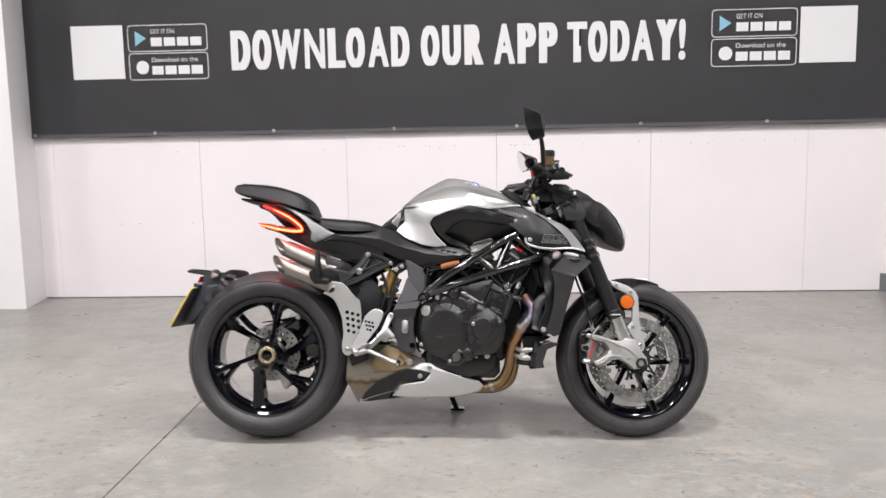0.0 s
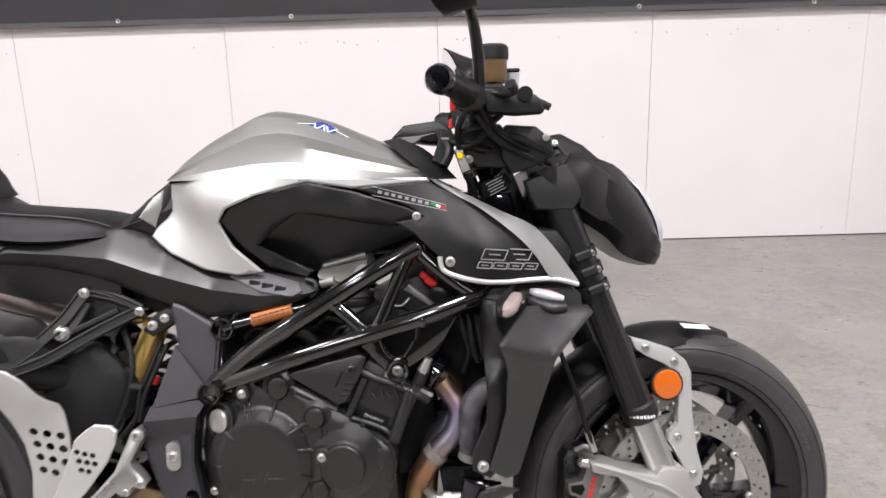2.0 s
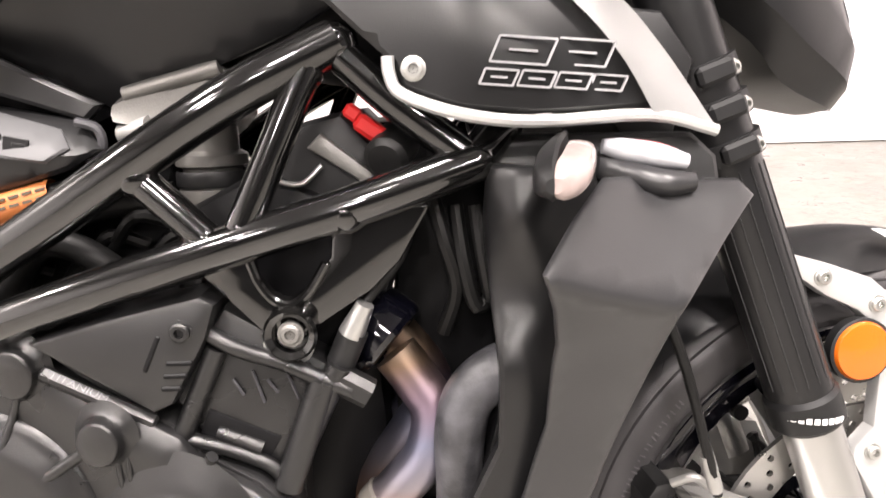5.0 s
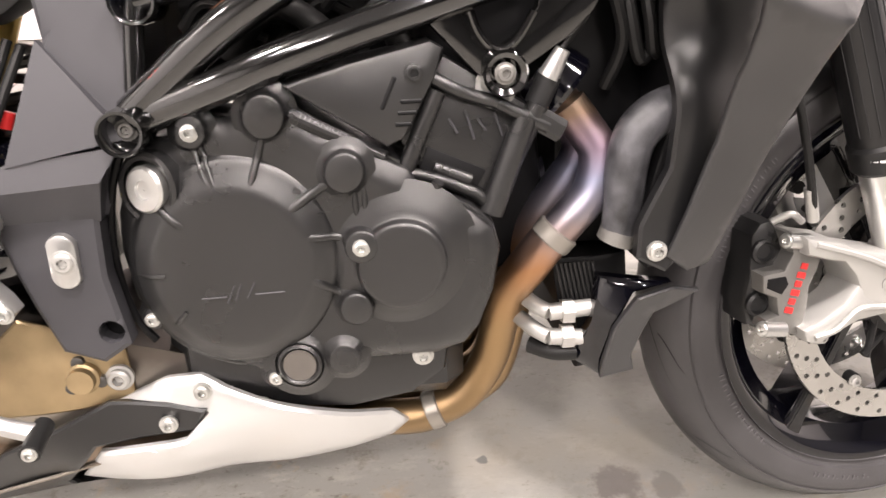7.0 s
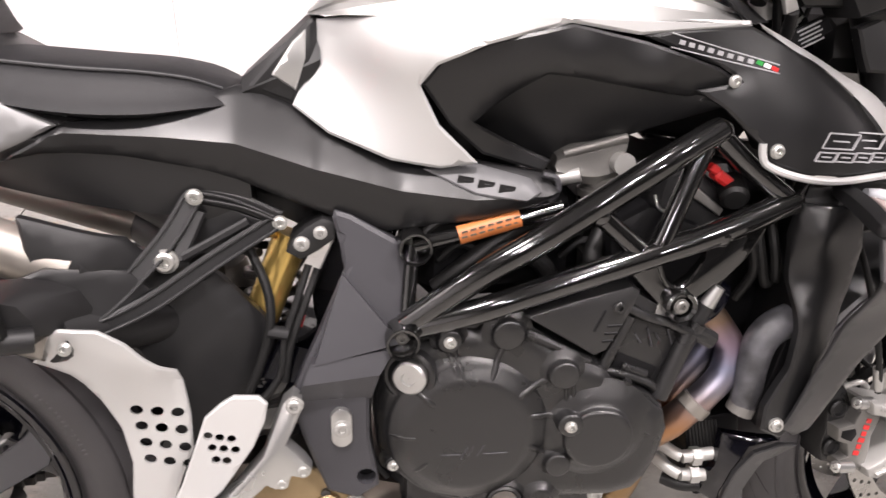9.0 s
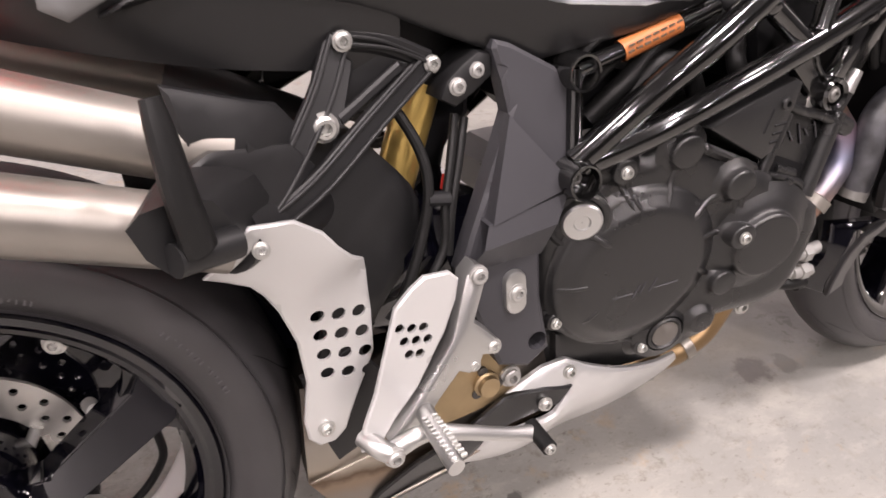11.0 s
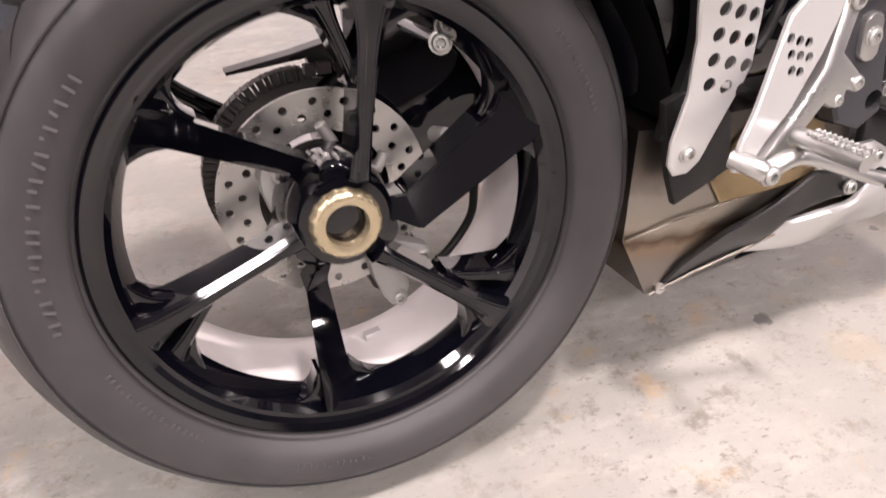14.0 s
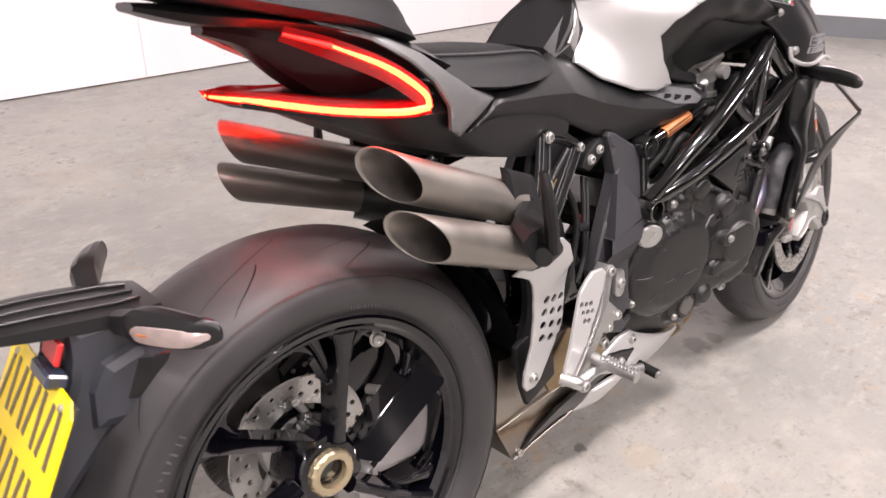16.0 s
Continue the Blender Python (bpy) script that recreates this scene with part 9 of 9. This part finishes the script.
for s in (-1, 1):
    bm = bmn()
    slab(bm, [(1.108, 0.968), (1.155, 0.964), (1.179, 0.944), (1.183, 0.916), (1.15, 0.900), (1.116, 0.889), (1.10, 0.913), (1.098, 0.945)], s * 0.138, s * 0.075, 0.006)
    part("fork_clamp", bm, M_SOFT, pump)
    bm = bmn()
    bar(bm, [(1.10, s * 0.14, 0.953), (1.13, s * 0.142, 0.945), (1.165, s * 0.14, 0.928), (1.18, s * 0.138, 0.918)], 0.011, 0.008, 4)
    part("clamp_rib", bm, M_PLASTIC, pump)
    bolt((1.170, s * 0.141, 0.946), 0.0048, pump, axis=(0, s, 0))
    bolt((1.048, s * 0.12, 0.915), 0.0055, pump, axis=(0, s, 0))
    bm = bmn()
    bar(bm, [(1.018, s * 0.10, 0.96), (1.012, s * 0.102, 0.945), (0.995, s * 0.105, 0.912)], [0.030, 0.026, 0.016], 0.006)
    part("slotted_bracket", bm, M_SOFT, pump)
    bm = bmn()
    for k in range(3):
        flat_box(bm, Matrix.Translation((1.010 - 0.003 * k, s * 0.1035, 0.95 - 0.009 * k)), (0.013, 0.003, 0.0035))
    part("bracket_slot", bm, M_ALU, pump)
bm = bmn()
skin(bm, [(0.922, 0.955), (0.95, 0.974), (0.999, 0.976), (1.01, 0.96), (0.975, 0.954), (0.958, 0.942), (0.925, 0.945)], [(0.922, 0.955, -0.072), (0.95, 0.974, -0.062), (1.0, 0.975, -0.066), (0.958, 0.942, -0.085)], 0.012, 0.003, 0.011)
part("screen_lip", bm, M_PLASTIC, pump)
# instrument unit and cables in front of the tank
dash = empty("dashboard", "", "", bike)
bm = bmn()
slab(bm, [(0.92, 0.955), (0.94, 0.975), (0.998, 0.982), (1.02, 0.968), (1.03, 0.945), (0.985, 0.945)], -0.075, 0.075, 0.008)
part("screen_shroud", bm, M_PLASTIC, dash)
for p, r in (([(1.05, -0.17, 1.0), (1.03, -0.14, 0.96), (1.04, -0.10, 0.91), (1.06, -0.08, 0.85)], 0.005), ([(1.07, -0.15, 1.0), (1.09, -0.145, 0.96), (1.125, -0.14, 0.935), (1.17, -0.125, 0.915)], 0.005), ([(1.06, -0.16, 0.985), (1.085, -0.15, 0.95), (1.12, -0.142, 0.927), (1.165, -0.13, 0.905)], 0.006), ([(1.03, -0.13, 0.955), (1.05, -0.14, 0.962), (1.08, -0.14, 0.97), (1.10, -0.14, 0.985)], 0.006), ([(1.02, -0.11, 0.945), (1.045, -0.13, 0.935), (1.07, -0.135, 0.95), (1.085, -0.14, 0.975)], 0.005), ([(1.06, -0.19, 1.0), (1.10, -0.12, 0.94), (1.18, -0.10, 0.905), (1.2, -0.08, 0.90)], 0.004), ([(1.06, 0.17, 1.0), (1.05, 0.12, 0.93), (1.07, 0.08, 0.86)], 0.005), ([(1.0, -0.08, 0.96), (1.015, -0.11, 0.93), (1.005, -0.12, 0.905)], 0.009), ([(1.03, -0.09, 0.95), (1.055, -0.12, 0.935), (1.09, -0.11, 0.93), (1.12, -0.10, 0.945)], 0.008)):
    bend(p, r, M_HOSE, "cable", dash, 6, 10)
rod((1.035, -0.05, 0.935), (1.052, -0.06, 0.885), 0.012, M_CAST, "steering_damper", dash, label="bare metal steering damper")
rod((1.040, -0.065, 0.922), (1.042, -0.078, 0.920), 0.009, M_GOLD, "damper_dial", dash)
bm = bmn()
flat_box(bm, Matrix.Translation((1.085, -0.055, 0.875)) @ Matrix.Rotation(radians(-40), 4, "Y"), (0.05, 0.001, 0.03), 0)
stk = part("type_label", bm, M_DARK, dash)
bm = bmn()
for k in range(5):
    flat_box(bm, Matrix.Translation((1.085 - 0.004 + 0.0035 * k, -0.0562, 0.866 + 0.005 * k)) @ Matrix.Rotation(radians(-40), 4, "Y"), (0.03, 0.0006, 0.0014), 0)
part("print_bar", bm, M_WHITE, stk)
bm = bmn()
slab(bm, [(1.03, 0.86), (1.12, 0.86), (1.14, 0.78), (1.05, 0.76)], -0.06, 0.06, 0.008)
part("head_stock", bm, M_GLOSS, dash)
# small pale tag with a yellow dot and a printed black sticker beside the steering head
bm = bmn()
slab(bm, [(1.025, 0.930), (1.038, 0.931), (1.042, 0.917), (1.050, 0.898), (1.036, 0.893), (1.030, 0.912)], -0.127, -0.120, 0.002)
tag = part("tag", bm, M_CAST, dash, "pale tag with a yellow dot")
bm = bmn()
turned(bm, [(0.0055, 0.0), (0.0055, 0.002), (0.0045, 0.003), (0.0005, 0.003)], (1.033, -0.127, 0.921), (0, -1, 0), 24)
part("yellow_dot", bm, M_YELLOW, tag)
bend([(1.044, -0.124, 0.896), (1.050, -0.11, 0.875), (1.052, -0.095, 0.855)], 0.007, M_SOFT, "tag_arm", dash, 4, 12)
bm = bmn()
slab(bm, [(1.0669, 0.8737), (1.1085, 0.892), (1.1208, 0.8761), (1.0708, 0.8451)], -0.088, -0.083, 0.002)
sticker = part("sticker", bm, M_DARK, dash, "black sticker with pale print")
for k in range(5):
    bm = bmn()
    flat_box(bm, Matrix.Translation((1.0895 + 0.0016 * k, -0.0885, 0.8795 - 0.0046 * k)) @ Matrix.Rotation(radians(-25), 4, "Y"), (0.030 - 0.005 * (k % 2), 0.0008, 0.0017))
    part("print_line", bm, M_PRINT, sticker)
for p, m in (([(1.045, -0.082, 0.93), (1.065, -0.095, 0.945), (1.09, -0.09, 0.925), (1.085, -0.085, 0.89)], M_HOSE), ([(1.050, -0.088, 0.90), (1.070, -0.10, 0.905), (1.078, -0.098, 0.93), (1.06, -0.09, 0.955)], M_CASTDARK)):
    bend(p, 0.003, m, "cable", dash, 5, 10)
# front brake lines
bend([(1.17, -0.075, 0.70), (1.19, -0.12, 0.60), (1.215, -0.125, 0.53), (1.235, -0.125, 0.46), (1.25, -0.115, 0.415)], 0.0042, M_HOSE, "brake_line", fork, 6, 10)
rod((1.236, -0.122, 0.455), (1.248, -0.116, 0.42), 0.006, M_CAST, "line_union", fork)

# --- plate carrier
carrier = empty("plate_carrier", "black number plate carrier with lamps behind the rear wheel", "", bike)
bend([(0.02, 0.125, 0.33), (-0.12, 0.13, 0.42), (-0.20, 0.11, 0.52), (-0.22, 0.05, 0.57)], 0.014, M_GLOSS, "carrier_arm", carrier, 6, 14)
bm = bmn()
ring_loft(bm, [[(x, -w, z0), (x, w, z0), (x, w * 0.97, z1), (x, w * 0.3, z1 + 0.002), (x, -w * 0.3, z1 + 0.002), (x, -w * 0.97, z1)] for x, z0, z1, w in ((-0.160, 0.628, 0.636, 0.046), (-0.195, 0.628, 0.642, 0.056), (-0.27, 0.641, 0.654, 0.058), (-0.322, 0.650, 0.659, 0.050))], 3, 1)
flap = part("mud_flap", bm, M_PLASTIC, carrier, "", 20)
for yy in (-0.03, 0.0, 0.03):
    bm = bmn()
    bar(bm, [(-0.175, yy * 0.8, 0.6425), (-0.20, yy, 0.646), (-0.27, yy, 0.657), (-0.318, yy * 0.9, 0.662)], 0.004, 0.005)
    part("flap_ridge", bm, M_PLASTIC, flap)
bm = bmn()
slab(bm, [(-0.26, 0.645), (-0.19, 0.64), (-0.155, 0.605), (-0.145, 0.574), (-0.185, 0.535), (-0.245, 0.508), (-0.285, 0.47), (-0.31, 0.445), (-0.345, 0.45), (-0.272, 0.585), (-0.264, 0.61)], -0.056, 0.056, 0.012)
part("carrier_body", bm, M_BLACK_LIT, carrier, "", 20)
bm = bmn()
slab(bm, [(-0.238, 0.600), (-0.192, 0.612), (-0.166, 0.588), (-0.176, 0.548), (-0.222, 0.520), (-0.262, 0.528), (-0.256, 0.572)], -0.068, 0.068, 0.014)
part("lamp_housing", bm, M_BLACK_LIT, carrier, "black faceted housing with lit grey-blue tone", 15)
bm = bmn()
slab(bm, [(-0.205, 0.60), (-0.16, 0.585), (-0.15, 0.56), (-0.19, 0.535), (-0.23, 0.55)], -0.07, 0.07, 0.01)
part("clamp_boss", bm, M_PLASTIC, carrier)
PM = Matrix.Translation((-0.3235, 0.0, 0.515)) @ Matrix.Rotation(radians(29.5), 4, "Y")
bm = bmn()
slab(bm, [(-0.10, -0.0885), (0.10, -0.0885), (0.114, -0.0745), (0.114, 0.0745), (0.10, 0.0885), (-0.10, 0.0885), (-0.114, 0.0745), (-0.114, -0.0745)], -0.0015, 0.0015, 0.0008)
for v in bm.verts:
    v.co = PM @ Vector((v.co.y, v.co.x, v.co.z))
plate = part("number_plate", bm, M_YELLOW, carrier, "yellow rear number plate with dark characters")
bm = bmn()
flat_box(bm, PM @ Matrix.Translation((0.004, 0, 0)), (0.004, 0.22, 0.17), 0.001)
part("plate_backing", bm, M_GREY, plate, "grey plate backing")
for row, n in ((0.042, 4), (-0.042, 3)):
    for k in range(n):
        y = (k - (n - 1) / 2) * 0.052
        bm = bmn()
        flat_box(bm, PM @ Matrix.Translation((-0.0019, y - 0.010, row)), (0.001, 0.009, 0.062))
        flat_box(bm, PM @ Matrix.Translation((-0.0019, y + 0.017, row)) @ Matrix.Rotation(radians(12), 4, "X"), (0.001, 0.009, 0.060))
        part("character_bar", bm, M_INK, plate)
for y in (-0.085, 0.085):
    bolt(tuple((PM @ Matrix.Translation((-0.002, y, 0.075))).translation), 0.004, plate, axis=(-1, 0, 0.5))
bm = bmn()
flat_box(bm, Matrix.Translation((-0.272, -0.032, 0.622)) @ Matrix.Rotation(radians(25), 4, "Y"), (0.006, 0.05, 0.026), 0.002)
part("red_reflector", bm, M_RED, carrier, "small red rear reflector")
bm = bmn()
flat_box(bm, Matrix.Translation((-0.282, -0.035, 0.598)) @ Matrix.Rotation(radians(25), 4, "Y"), (0.022, 0.06, 0.016), 0.003)
part("plate_lamp", bm, M_LAMPBOX, carrier, "dark plate lamp housing")
for s in (-1, 1):
    bm = bmn()
    ring_loft(bm, [[(x - d, s * (y - 0.006), z - h), (x - d, s * (y - 0.006), z + h), (x + d, s * y, z + h * 1.1), (x + d, s * y, z - h * 0.8)] for x, y, z, d, h in ((-0.208, 0.048, 0.632, 0.012, 0.010), (-0.200, 0.085, 0.639, 0.013, 0.012), (-0.194, 0.104, 0.640, 0.015, 0.0165), (-0.168, 0.158, 0.640, 0.0125, 0.0135), (-0.158, 0.170, 0.639, 0.009, 0.010), (-0.154, 0.175, 0.6385, 0.003, 0.004))], 3, 3)
    ind = part("indicator", bm, M_PLASTIC, carrier, "slim black rear indicator with clear lens", 25)
    bm = bmn()
    ring_loft(bm, [[(x, s * y, z - h), (x, s * y, z + h), (x + 0.014, s * (y + 0.005), z + h), (x + 0.014, s * (y + 0.005), z - h)] for x, y, z, h in ((-0.209, 0.096, 0.6380, 0.003), (-0.2105, 0.100, 0.6380, 0.0085), (-0.1975, 0.128, 0.6380, 0.0100), (-0.182, 0.154, 0.6385, 0.0090), (-0.174, 0.163, 0.6385, 0.003))], 3, 2)
    part("indicator_lens", bm, M_INDIC, ind, "clear pink-tinted indicator lens", 25)
    bm = bmn()
    bar(bm, [(-0.2095, s * 0.108, 0.6385), (-0.1975, s * 0.127, 0.6385), (-0.184, s * 0.149, 0.639)], 0.0025, 0.003)
    part("lens_filament", bm, M_LABEL, ind)
    bolt((-0.214, s * 0.062, 0.589), 0.006, carrier, axis=(-0.3, s, 0))

bpy.context.view_layer.update()
# ---------- gather every part under its main piece, two levels deep ----------
for group in [o for o in bike.children if o.data is None]:
    for sub_group in [o for o in group.children_recursive if o.data is None]:
        for kid in list(sub_group.children):
            kid.parent = group
        bpy.data.objects.remove(sub_group)
    plain = [o for o in group.children if o.matrix_basis == Matrix.Identity(4)]
    main = max(plain, key=lambda o: o.dimensions.x * o.dimensions.y + o.dimensions.y * o.dimensions.z + o.dimensions.x * o.dimensions.z)
    title, words = group.name, group.get("label", "")
    for kid in list(group.children_recursive):
        if kid is not main:
            kid.parent = main
    main.parent = bike
    bpy.data.objects.remove(group)
    main.name = title
    if words:
        tagged(main, words)
